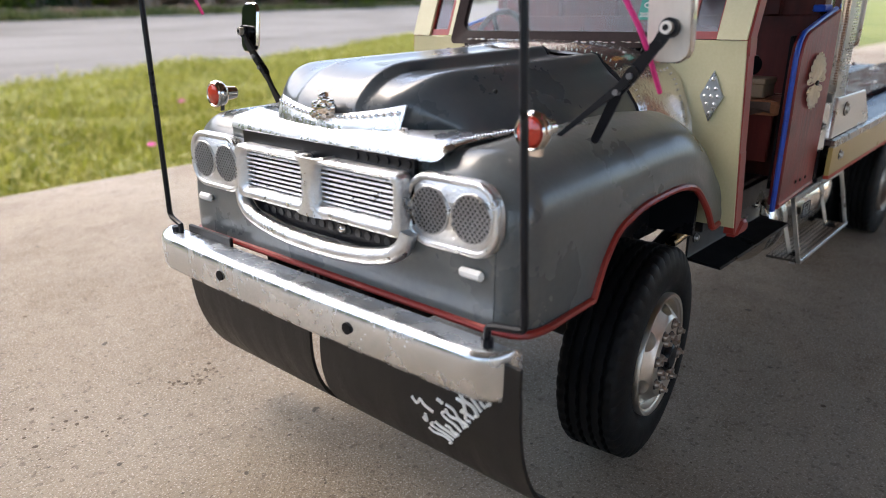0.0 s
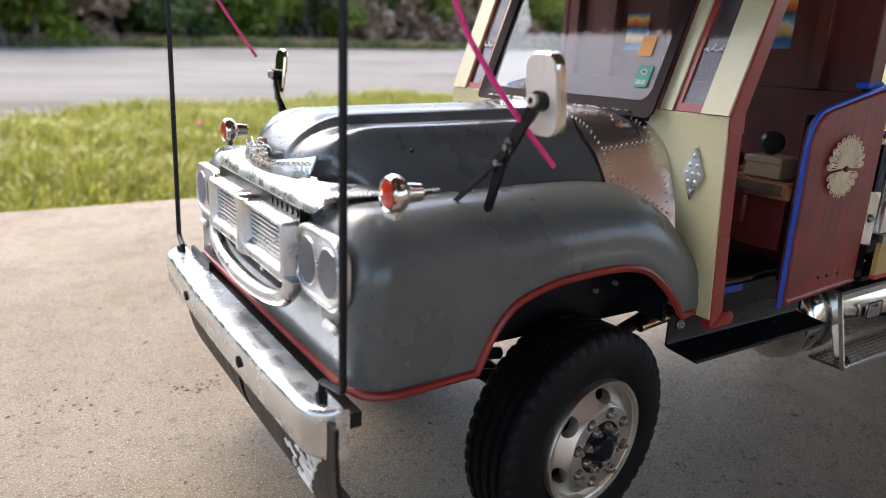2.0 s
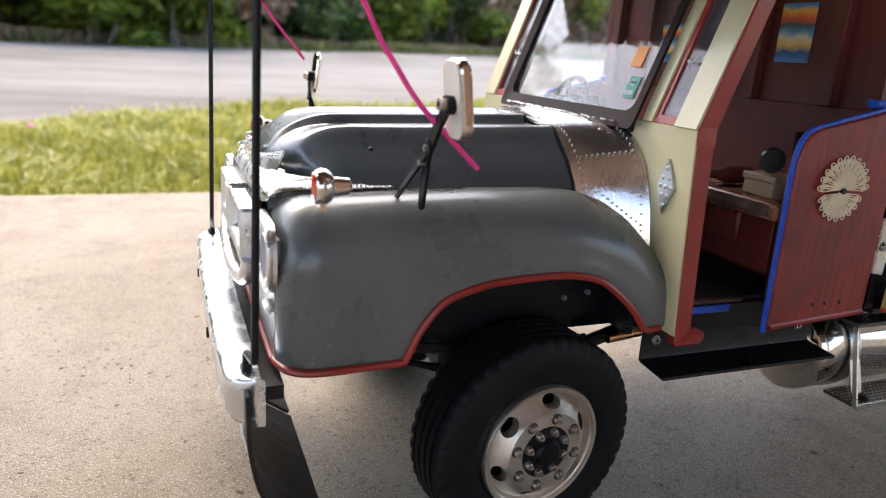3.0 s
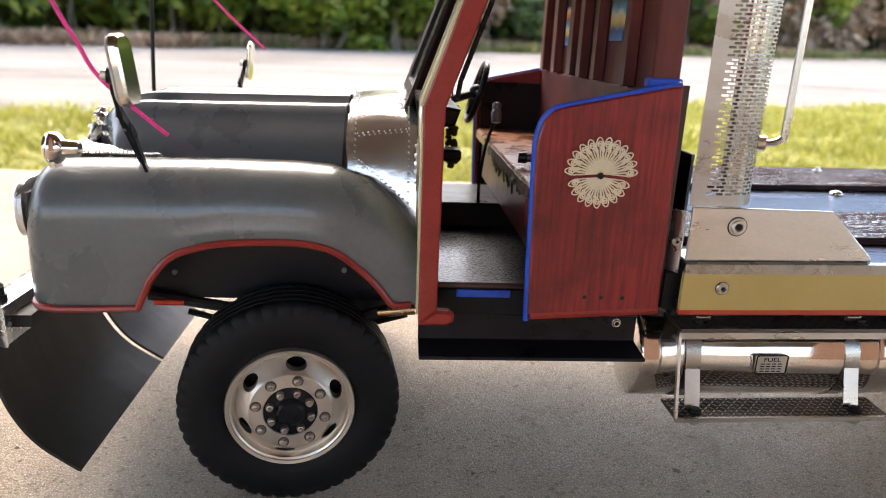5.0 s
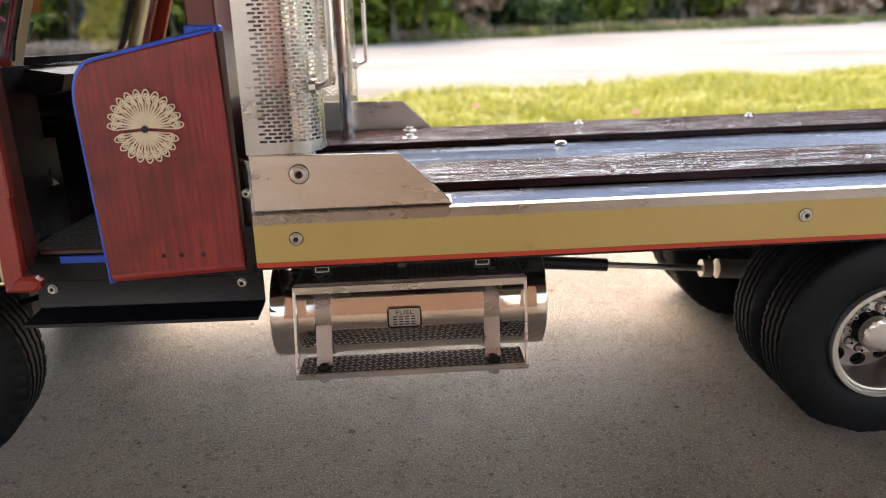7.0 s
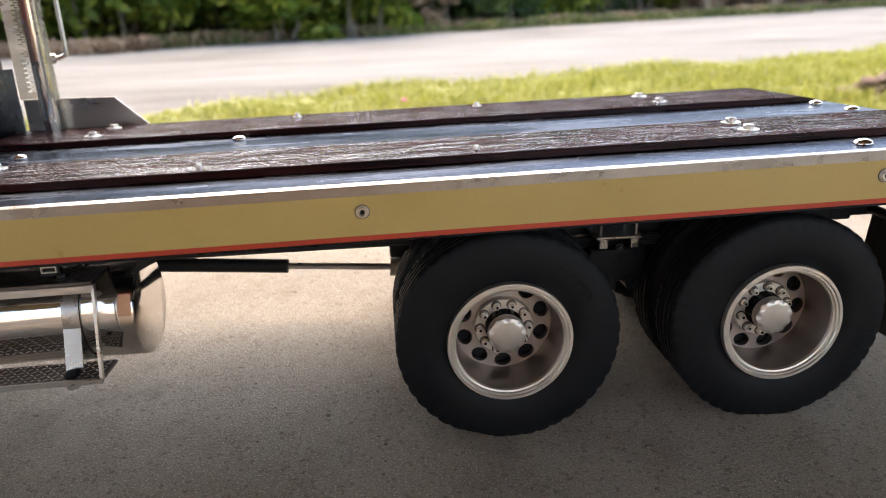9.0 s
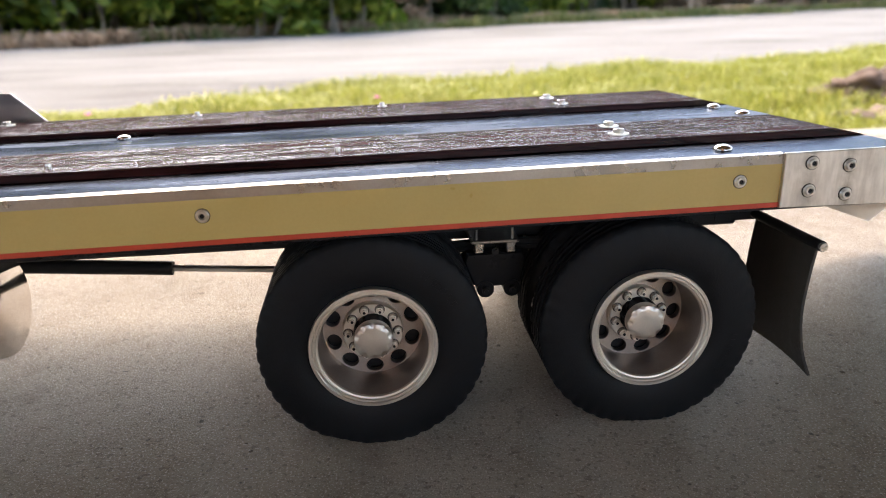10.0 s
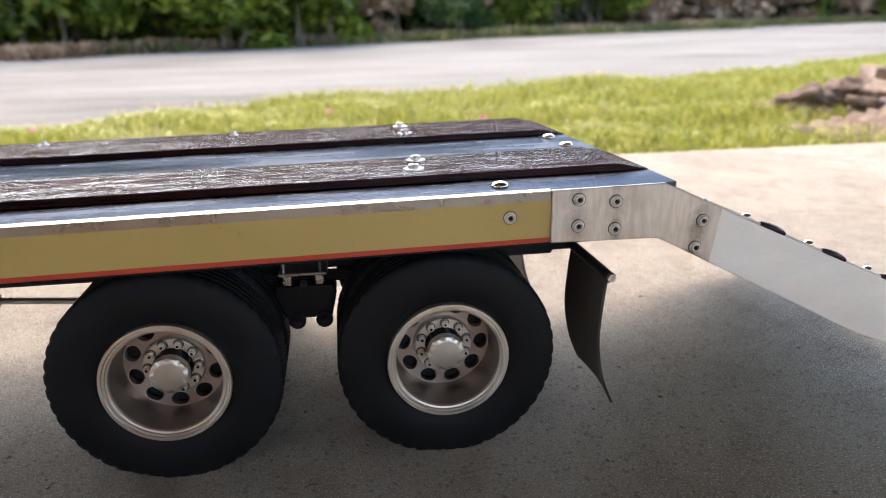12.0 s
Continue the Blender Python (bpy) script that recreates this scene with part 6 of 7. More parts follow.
def disc_with_holes(bm, r_in, r_out, y_in, y_out, y_back, holes, hr, hw, rc, seg_arc=10):
    """A ring plate with a row of openings; each opening has a short wall behind it."""
    for j in range(holes):
        a0 = 2 * math.pi * j / holes
        span = math.pi / holes
        ells = []
        quad = []
        for q in range(4 * seg_arc):
            t = 2 * math.pi * q / (4 * seg_arc)
            # outline point on a rounded sector border
            cx, sx = math.cos(t), math.sin(t)
            mx = max(abs(cx), abs(sx))
            u, v = cx / mx, sx / mx
            rr = (r_in + r_out) / 2 + u * (r_out - r_in) / 2
            aa = a0 + v * span
            y = y_in + (y_out - y_in) * (rr - r_in) / (r_out - r_in)
            quad.append(bm.verts.new((rr * math.cos(aa), y, rr * math.sin(aa))))
            er, ea = rc + hr * cx, a0 + hw * sx / rc
            y = y_in + (y_out - y_in) * (er - r_in) / (r_out - r_in)
            ells.append(((er * math.cos(ea), y, er * math.sin(ea)), (er * math.cos(ea), y + y_back, er * math.sin(ea))))
        e1 = [bm.verts.new(p) for p, _ in ells]
        e2 = [bm.verts.new(p) for _, p in ells]
        n = len(quad)
        for q in range(n):
            w = (q + 1) % n
            bm.faces.new((quad[q], quad[w], e1[w], e1[q]))
            bm.faces.new((e1[q], e1[w], e2[w], e2[q]))
    bmesh.ops.remove_doubles(bm, verts=bm.verts, dist=1e-6)


def front_rim(bm):
    # y is negative on the outer face; the disc bulges out past the lip
    disc_with_holes(bm, 0.0154, 0.0204, -0.0146, -0.0092, 0.004, 6, 0.0020, 0.0038, 0.0180)
    lathe(bm, [(0.0204, -0.0092), (0.0209, -0.0090), (0.0213, -0.0098), (0.0215, -0.0118), (0.0222, -0.0122), (0.0224, -0.0128), (0.0236, -0.0130), (0.0240, -0.0120), (0.0236, -0.0080), (0.0220, 0.0)], 72)
    lathe(bm, [(0.0154, -0.0146), (0.0150, -0.0150), (0.0100, -0.0150), (0.0098, -0.0146), (0.0096, -0.0120)], 56)


def rear_rim(bm):
    disc_with_holes(bm, 0.0120, 0.0194, 0.0066, 0.0068, 0.003, 10, 0.0029, 0.0034, 0.0160)
    lathe(bm, [(0.0194, 0.0068), (0.0196, 0.0050), (0.0199, -0.0060), (0.0201, -0.0084), (0.0203, -0.0094)], 64)
    lathe(bm, [(0.0120, 0.0066), (0.0098, 0.0062), (0.0066, 0.0060)], 48)


TYRE_F = tyre_mesh(0.0255, "tyre", 0.0008)
TYRE_R = tyre_mesh(0.0225, "tyre", 0.0005)
for vert in TYRE_R.vertices:
    far = math.hypot(vert.co.x, vert.co.z)
    grow = 1.0 + 0.0018 * max(0.0, far - 0.0232) / 0.0179 / far
    vert.co.x, vert.co.z = vert.co.x * grow, max(-0.0411, vert.co.z * grow)
RIM_F = mesh_of("wheel", front_rim, RIMMETAL)
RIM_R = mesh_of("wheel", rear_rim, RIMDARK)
RING_R = mesh_of("rim_ring", lambda b: lathe(b, [(0.0203, -0.0094), (0.0206, -0.0104), (0.0213, -0.0106), (0.0215, -0.0112), (0.0223, -0.0112), (0.0226, -0.0118), (0.0237, -0.0118), (0.0240, -0.0108), (0.0236, -0.0060), (0.0225, 0.0060)], 64), RIMMETAL)
FLANGE_R = mesh_of("hub_flange", lambda b: lathe(b, [(0.0118, 0.0069), (0.0118, 0.0040), (0.0114, 0.0035), (0.0076, 0.0035), (0.0074, 0.0060)], 48), RIMMETAL)
NUT_R = mesh_of("wheel_nut", lambda b: (rod(b, (0, 0, 0), (0, -0.0018, 0), 0.0015, 8), rod(b, (0, -0.0016, 0), (0, -0.0029, 0), 0.0010, 8)), RIMMETAL)
SOCKET = mesh_of("socket", lambda b: rod(b, (0, -0.0026, 0), (0, -0.0031, 0), 0.0006, 6), BLACK)
NUT = mesh_of("wheel_nut", lambda b: (lathe(b, [(0.0, -0.0019), (0.0008, -0.0019), (0.0012, -0.0017), (0.00145, -0.0011), (0.0016, 0.0)], 12), rod(b, (0, -0.0018, 0), (0, -0.0027, 0), 0.0008, 8)), RIMDARK)
WASHER = mesh_of("nut_washer", lambda b: lathe(b, [(0.0013, -0.0005), (0.0019, -0.0005), (0.0021, -0.0003), (0.0021, 0.0002)], 16), TREADBASE)
HUB_F = mesh_of("hub", lambda b: lathe(b, [(0.0099, -0.0110), (0.0099, -0.0146), (0.0062, -0.0148), (0.0056, -0.0150), (0.0050, -0.0166), (0.0042, -0.0172), (0.0, -0.0173)], 36), BLACK)


DRUM_F = mesh_of("brake_drum", lambda b: lathe(b, [(0.0, -0.0052), (0.0204, -0.0046), (0.0208, 0.004), (0.0, 0.004)], 40), BLACK)


def fluted_hub(bm):
    rings = []
    for r, y in ((0.0072, 0.0060), (0.0070, -0.0006), (0.0066, -0.0018)):
        rings.append([bm.verts.new(((r + 0.0005 * math.cos(8 * a)) * math.cos(a), y, (r + 0.0005 * math.cos(8 * a)) * math.sin(a))) for a in (2 * math.pi * j / 64 for j in range(64))])
    for A, B in zip(rings, rings[1:]):
        for j in range(64):
            bm.faces.new((A[j], A[(j + 1) % 64], B[(j + 1) % 64], B[j]))
    bm.faces.new(rings[-1])


def hub_cap(bm):
    rings = []
    for r, y, k in ((0.0073, -0.0014, 0), (0.0073, -0.0046, 0), (0.0071, -0.0053, 1), (0.0062, -0.0056, 1), (0.0055, -0.0057, 0)):
        rings.append([bm.verts.new(((r - 0.0011 * k * max(0.0, math.cos(10 * a))) * math.cos(a), y, (r - 0.0011 * k * max(0.0, math.cos(10 * a))) * math.sin(a))) for a in (2 * math.pi * j / 60 for j in range(60))])
    for A, B in zip(rings, rings[1:]):
        for j in range(60):
            bm.faces.new((A[j], A[(j + 1) % 60], B[(j + 1) % 60], B[j]))
    bm.faces.new(rings[-1])


HUB_R = mesh_of("hub", fluted_hub, BLACK)
CAP_R = mesh_of("hub_cap", hub_cap, RIMMETAL)


def piece(name, mesh, parent, m=None, label=""):
    o = new(name, mesh)
    o.parent = parent
    if m is not None:
        o.matrix_basis = m
    return tagged(o, label)


def sidewall_mark(body, size, radius, mid, out):
    """Raised characters bent round the sidewall; mid is the angle of their middle."""
    cu = bpy.data.curves.new("size_mark", "FONT")
    cu.body, cu.size, cu.align_x, cu.extrude = body, size, "CENTER", 0.00018
    tmp = bpy.data.objects.new("size_mark_tmp", cu)
    me = bpy.data.meshes.new_from_object(tmp)
    bpy.data.objects.remove(tmp)
    for vert in me.vertices:
        r, a = radius + vert.co.y, radians(mid) - vert.co.x / radius
        vert.co = Vector((r * math.cos(a), out - vert.co.z, r * math.sin(a)))
    me.materials.clear()
    me.materials.append(RUBBER)
    return me


MARK = sidewall_mark("11.00/22.5", 0.0042, 0.0322, 42, -0.0112)


def front_wheel(s):
    m = Matrix.Translation((0.001, -s * 0.0745, TZ)) @ Matrix.Rotation(radians(7 if s == 1 else 187), 4, "Z") @ Matrix.Rotation(radians(-22), 4, "Y")
    w = piece("wheel", RIM_F, truck, m, "satin metal front wheel with six oval holes")
    piece("tyre", TYRE_F, w, None, "black treaded rubber tyre")
    piece("hub", HUB_F, w, None, "black hub")
    piece("brake_drum", DRUM_F, w, None, "black drum")
    for j in range(8):
        a = radians(10 + 45 * j)
        piece("wheel_nut", NUT, w, Matrix.Translation((0.0128 * math.cos(a), -0.0149, 0.0128 * math.sin(a))))
        piece("nut_washer", WASHER, w, Matrix.Translation((0.0128 * math.cos(a), -0.0149, 0.0128 * math.sin(a))))
        a = radians(5 + 45 * j)
        piece("wheel_nut", NUT, w, Matrix.Translation((0.0078 * math.cos(a), -0.0146, 0.0078 * math.sin(a))))


def rear_wheel(x, s):
    turn = Matrix.Identity(4) if s == 1 else Matrix.Rotation(radians(180), 4, "Z")
    m = Matrix.Translation((x, -s * 0.0738, TZ)) @ turn @ Matrix.Rotation(radians(18 if x < 0.45 else 4), 4, "Y")
    w = piece("wheel", RIM_R, truck, m, "deep-dished satin metal rear wheel with dual tyres")
    piece("rim_ring", RING_R, w, None, "polished rim ring")
    piece("tyre", TYRE_R, w, None, "black treaded rubber tyre")
    if s == 1:
        piece("size_mark", MARK, w, Matrix.Rotation(radians(-18 if x < 0.45 else 60), 4, "Y"), "raised black size figures")
    piece("tyre", TYRE_R, w, Matrix.Translation((0, 0.0262, 0)), "black inner dual tyre")
    piece("hub_flange", FLANGE_R, w, None, "raised bolt flange")
    piece("hub", HUB_R, w, None, "black fluted hub")
    piece("hub_cap", CAP_R, w, None, "notched silver hub cap")
    for j in range(10):
        a = radians(90 + 36 * j)
        spot = Matrix.Translation((0.0096 * math.cos(a), 0.0036, 0.0096 * math.sin(a)))
        piece("wheel_nut", NUT_R, w, spot)
        piece("nut_washer", WASHER, w, spot @ Matrix.Diagonal((0.95, 0.6, 0.95, 1)))
        if s == 1:
            piece("socket", SOCKET, w, spot)
    bm = nb()
    lathe(bm, [(0.0, 0.0104), (0.0186, 0.0104), (0.0188, 0.018), (0.0, 0.018)], 32)
    me = finish("brake_drum", bm, BLACK)
    piece("brake_drum", me, w, None, "black drum")


both(front_wheel)
for ax_x in (0.3790, 0.4850):
    for s in (1, -1):
        rear_wheel(ax_x, s)

# ---- chassis ----
bm = nb()
for y in (-0.034, 0.034):
    bx(bm, -0.0850, 0.5400, y - 0.0035, y + 0.0035, 0.0660, 0.0840, 0.0008)
for x in (-0.06, 0.06, 0.14, 0.25, 0.33, 0.432, 0.53):
    bx(bm, x - 0.005, x + 0.005, -0.034, 0.034, 0.0680, 0.0820, 0.0005)
chassis = part("chassis", bm, DARKMETAL, truck, "black ladder chassis")
bm = nb()
rod(bm, (0.001, -0.062, 0.0413), (0.001, 0.062, 0.0413), 0.0048, 14)
bx(bm, -0.008, 0.010, -0.012, 0.012, 0.032, 0.051, 0.003)
part("front_axle", bm, DARKMETAL, chassis, "black front axle")
for y in (-0.040, 0.040):
    bm = nb()
    for j in range(3):
        L = 0.046 - 0.012 * j
        tube(bm, smooth_path([(-L, y, 0.0600 - 0.003 * j), (0, y, 0.0500 - 0.0025 * j), (L, y, 0.0600 - 0.003 * j)], 6), 0.0014, 6)
    part("leaf_spring", bm, DARKMETAL, chassis, "black leaf spring")
    sgn = 1 if y > 0 else -1
    bm = nb()
    rod(bm, (-0.054, y * 1.55, 0.0760), (-0.022, y * 1.50, 0.0700), 0.0022, 10)
    part("steering_link", bm, DARKMETAL, chassis, "black steering link")
    bm = nb()
    rod(bm, (0.026, y * 1.65, 0.0690), (0.048, y * 1.65, 0.0760), 0.0026, 10)
    part("drag_link", bm, DARKMETAL, chassis, "black drag link")
    bm = nb()
    rod(bm, (0.034, y * 1.80, 0.0742), (0.048, y * 1.80, 0.0758), 0.0022, 12)
    part("damper", bm, GOLD, chassis, "brass damper")
    for x, z in ((0.0305, 0.0885), (0.0205, 0.0870), (-0.0440, 0.0850)):
        bm = nb()
        rod(bm, (x, y * 1.50, z), (x, y * 1.54, z), 0.0010, 10)
        part("arch_bolt", bm, KNOB, chassis, "")
bm = nb()
rod(bm, (-0.0500, -0.069, 0.0757), (-0.0400, -0.066, 0.0745), 0.0012, 12)
part("servo_link", bm, REDLENS, chassis, "red anodised link")
for x in (0.3790, 0.4850):
    bm = nb()
    rod(bm, (x, -0.070, TZ), (x, 0.070, TZ), 0.0052, 14)
    ball(bm, (x, -0.004, TZ), 0.0135, 18, (1, 0.9, 1))
    part("rear_axle", bm, DARKMETAL, chassis, "black rear axle with its gear housing")
bm = nb()
rod(bm, (0.2150, 0.0, 0.0525), (0.2880, 0.0, 0.0470), 0.0033, 14)
shaft = part("propeller_shaft", bm, DARKMETAL, chassis, "dark propeller shaft")
bm = nb()
rod(bm, (0.2870, 0.0, 0.0471), (0.3400, 0.0, 0.0432), 0.0016, 10)
part("shaft_rod", bm, STEEL, shaft, "thin steel rod")
bm = nb()
rod(bm, (0.3360, 0.0, 0.0435), (0.3410, 0.0, 0.0432), 0.0045, 12)
rod(bm, (0.3440, 0.0, 0.0430), (0.3650, 0.0, 0.0420), 0.0050, 12)
part("shaft_yoke", bm, RIMMETAL, shaft, "bright joint")
for y in (-0.045, 0.045):
    bm = nb()
    prism(bm, [(0.4185, 0.0640), (0.4175, 0.0600), (0.4212, 0.0500), (0.4240, 0.0490), (0.4385, 0.0490), (0.4410, 0.0500), (0.4432, 0.0600), (0.4420, 0.0640)], "y", y - 0.006, y + 0.006, 0.0008)
    for x in (0.4262, 0.4374):
        rod(bm, (x, y - 0.0068, 0.0482), (x, y + 0.0068, 0.0482), 0.0036, 16)
    hang = part("spring_hanger", bm, BLACK, chassis, "black suspension hanger")
    bm = nb()
    for j in range(4):
        L = 0.046 - 0.008 * j
        tube(bm, smooth_path([(0.430 - L, y, 0.0630 + 0.0012 * j), (0.430, y, 0.0640 + 0.0012 * j), (0.430 + L, y, 0.0630 + 0.0012 * j)], 6), 0.0011, 6)
    part("leaf_spring", bm, DARKMETAL, chassis, "black leaf spring")
    bm = nb()
    bx(bm, 0.4200, 0.4400, y - 0.0085, y + 0.0085, 0.0686, 0.0702, 0.0005)
    for x in (0.4215, 0.4345):
        bx(bm, x, x + 0.0040, y - 0.0078, y - 0.0030, 0.0642, 0.0690, 0.0005)
    part("clamp_plate", bm, STRAP, hang, "worn steel clamp plate")
    for x in (0.4222, 0.4370):
        bm = nb()
        tube(bm, smooth_path([(x, y - 0.0072, 0.0672), (x, y - 0.0072, 0.0830), (x, y, 0.0850), (x, y + 0.0072, 0.0830), (x, y + 0.0072, 0.0672)], 4), 0.0006, 8)
        part("u_bolt", bm, STEEL, hang, "thin steel u-bolt")
    for x, z in ((0.4262, 0.0482), (0.4374, 0.0482), (0.4300, 0.0655)):
        bm = nb()
        rod(bm, (x, y - 0.0066, z), (x, y - 0.0088, z), 0.0017, 6)
        rod(bm, (x, y - 0.0086, z), (x, y - 0.0098, z), 0.0009, 10)
        part("hanger_bolt", bm, DARKMETAL, hang, "")


# ---- tail of the bed ----
for s in (1, -1):
    k = -s
    bm = nb()
    prism(bm, [(0.5195, 0.1058), (0.5608, 0.1058), (0.5830, 0.0950), (0.5798, 0.0748), (0.5590, 0.0858), (0.5195, 0.0868)], "y", k * 0.1000, k * 0.1018, 0.0003)
    tp = part("tail_plate", bm, TAILSTEEL, truck, "bent steel tail plate with socket screws", BED)
    bm = nb()
    prism(bm, [(0.5798, 0.0962), (0.6560, 0.0605), (0.7250, 0.0280), (0.7080, 0.0150), (0.6480, 0.0382), (0.5775, 0.0758)], "y", k * 0.0982, k * 0.0998, 0.0003)
    part("ramp_side", bm, RAMPSTEEL, tp, "plain steel ramp side", BED)
    bm = nb()
    prism(bm, [(0.5800, 0.0961), (0.7250, 0.0280), (0.7250, 0.0290), (0.5800, 0.0971)], "y", min(k * 0.0930, k * 0.0984), max(k * 0.0930, k * 0.0984), 0.0002)
    part("ramp_edge", bm, STEEL, tp, "folded steel ramp edge", BED)
    for x, z in ((0.5290, 0.1020), (0.5290, 0.0925), (0.5425, 0.1005), (0.5425, 0.0905), (0.5755, 0.0912), (0.5735, 0.0812)):
        socket_screw("tail_screw", tp, x, k * 0.1018, z, k, 0.0022, BED)
bm = nb()
prism(bm, [(0.5640, 0.1006), (0.5640, 0.1030), (0.7240, 0.0266), (0.7230, 0.0246)], "y", -0.0980, 0.0980)
rdeck = part("ramp_deck", bm, DECK, truck, "sloping steel tail ramp", BED)
for y0, y1 in ((-0.0745, -0.0300), (0.0330, 0.0920)):
    bm = nb()
    prism(bm, [(0.5690, 0.0985), (0.5740, 0.0985), (0.7180, 0.0298), (0.7180, 0.0271)], "y", y0, y1, 0.0003)
    part("deck_plank", bm, PLANKWOOD, rdeck, "glossy dark brown ramp runner", BED)
for j in range(5):
    x = 0.5960 + 0.027 * j
    z = 0.0971 - 0.4697 * (x - 0.58)
    bm = nb()
    ball(bm, (x, -0.0957, z), 0.0022, 14, (1, 1, 0.7))
    part("dome_screw", bm, MIRRORED, rdeck, "", BED)
    bm = nb()
    ball(bm, (0, 0, 0), 0.0066, 16, (1, 0.30, 0.26))
    slope = BED @ Matrix.Translation((x + 0.010, -0.0976, z - 0.0050)) @ Matrix.Rotation(math.atan(0.4697), 4, "Y")
    part("cleat", bm, PLANKWOOD, rdeck, "rounded dark brown cleat", slope)


def rear_flap(s):
    k = -s
    bm = nb()
    rod(bm, (0.5490, k * 0.0852, 0.0712), (0.5480, k * 0.0300, 0.0705), 0.0021, 12)
    bx(bm, 0.5300, 0.5500, k * 0.034 - 0.004, k * 0.034 + 0.004, 0.0680, 0.0780)
    bar = part("flap_bar", bm, DARKMETAL, chassis, "black flap bar")
    bm = nb()
    rod(bm, (0.5490, k * 0.0852, 0.0712), (0.5490, k * 0.0866, 0.0712), 0.0017, 8)
    part("bar_bolt", bm, STEEL, bar, "bright bolt end")
    bm = nb()
    rows = []
    for p in smooth_path([(0.5485, 0, 0.0700), (0.5470, 0, 0.0560), (0.5465, 0, 0.0420), (0.5490, 0, 0.0270), (0.5535, 0, 0.0155)], 4):
        rows.append([(p.x + 0.002 * math.sin(j * 0.5), k * (0.0840 - 0.0440 * j / 6), p.z) for j in range(7)])
    thick(bm, loft(bm, rows), 0.0010)
    part("rear_flap", bm, FLAPWORN, bar, "scuffed black rubber mud flap")


both(rear_flap)

# ---- the place ----


def thing(name, bm, material, label="", category="", kind="", group="", angle=35):
    return tagged(new(name, finish(name, bm, material, None, angle)), label, category, group, kind)


bm = nb()
bx(bm, -7.0, 8.0, -6.6, 0.512, -0.26, 0.0, 0.004)
slab = thing("floor", bm, CONCRETE, "speckled warm grey concrete porch slab", "floor", "structure")

GZ = -0.22
bm = nb()
bmesh.ops.create_grid(bm, x_segments=8, y_segments=8, size=400.0, matrix=Matrix.Translation((0, 0, GZ - 0.02)))
thing("ground", bm, SOIL, "grassy soil reaching the horizon", "ground", "structure")


def near_edge(x):
    return 2.95 + 0.38 * x + 0.10 * math.sin(x * 1.7) + 0.06 * math.sin(x * 4.3 + 1)


def far_edge(x):
    return 10.0 + 0.50 * x + 0.20 * math.sin(x * 0.8)


bm = nb()
rows = []
for x in np.linspace(-30, 60, 181):
    a, b = near_edge(x), far_edge(x)
    if b < a + 2:
        b = a + 2
    rows.append([(x, a + (b - a) * t, GZ - 0.012 + 0.006 * math.sin(9 * t + x)) for t in np.linspace(0, 1, 9)])
loft(bm, rows)
thing("road", bm, ROAD, "pale dusty dirt road", "road", "structure")

# porch roof, an unseen pier added to shade the floor, an unseen yard wall
# added unseen wall: closes the yard, limits and warms the light from behind
bm = nb()
bx(bm, -18.0, 18.0, -14.15, -14.0, GZ - 0.04, 1.50)
thing("wall_south", bm, WALLPAINT, "plain unseen yard wall added behind the camera", "wall", "structure")
# added out of view: blocks light from behind onto the floor by the truck
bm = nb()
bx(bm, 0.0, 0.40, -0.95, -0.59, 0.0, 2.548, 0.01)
thing("shade_pier", bm, PIERPAINT, "unseen brown pier added to shade the floor", "wall", "structure")
bm = nb()
bx(bm, -6.5, 7.5, -6.20, 1.62, 2.55, 2.65)
thing("ceiling", bm, CEILPAINT, "plain porch ceiling", "ceiling", "structure")


def blade_mesh(name, n, place, h0, h1, w, lean, material, seed):
    rng = np.random.default_rng(seed)
    x, y = place(rng, n)
    h = rng.uniform(h0, h1, n)
    h = h * (0.55 + 0.75 * (0.5 + 0.5 * np.sin(x * 5.3 + 2 * np.sin(y * 3.1)) * np.sin(y * 6.1 + 1.7 * np.sin(x * 2.3))))
    a = rng.uniform(0, 2 * math.pi, n)
    b = rng.uniform(0, 2 * math.pi, n)
    ln = rng.uniform(0, lean, n) * h
    z = np.full(n, GZ - 0.02)
    dx, dy = np.cos(a) * w * rng.uniform(0.6, 1.4, n), np.sin(a) * w * rng.uniform(0.6, 1.4, n)
    lx, ly = np.cos(b) * ln, np.sin(b) * ln
    v = np.empty((n, 5, 3))
    v[:, 0] = np.stack([x - dx, y - dy, z], 1)
    v[:, 1] = np.stack([x + dx, y + dy, z], 1)
    v[:, 2] = np.stack([x + dx * 0.8 + lx * 0.4, y + dy * 0.8 + ly * 0.4, z + h * 0.6], 1)
    v[:, 3] = np.stack([x - dx * 0.8 + lx * 0.4, y - dy * 0.8 + ly * 0.4, z + h * 0.6], 1)
    v[:, 4] = np.stack([x + lx, y + ly, z + h * (1 - 0.25 * lean)], 1)
    me = bpy.data.meshes.new(name)
    idx = np.arange(n)[:, None] * 5
    faces = [tuple(f) for f in (idx + np.array([0, 1, 2, 3])).tolist()] + [tuple(f) for f in (idx + np.array([3, 2, 4])).tolist()]
    me.from_pydata(v.reshape(-1, 3).tolist(), [], faces)
    me.materials.append(material)
    return me


def lawn_place(rng, n):
    x = rng.uniform(-2.6, 6.0, n)
    t = rng.beta(1.0, 1.0, n)
    e = 2.95 + 0.38 * x + 0.10 * np.sin(x * 1.7) + 0.06 * np.sin(x * 4.3 + 1)
    return x, 0.55 + (e + rng.normal(0, 0.06, n) - 0.55) * t


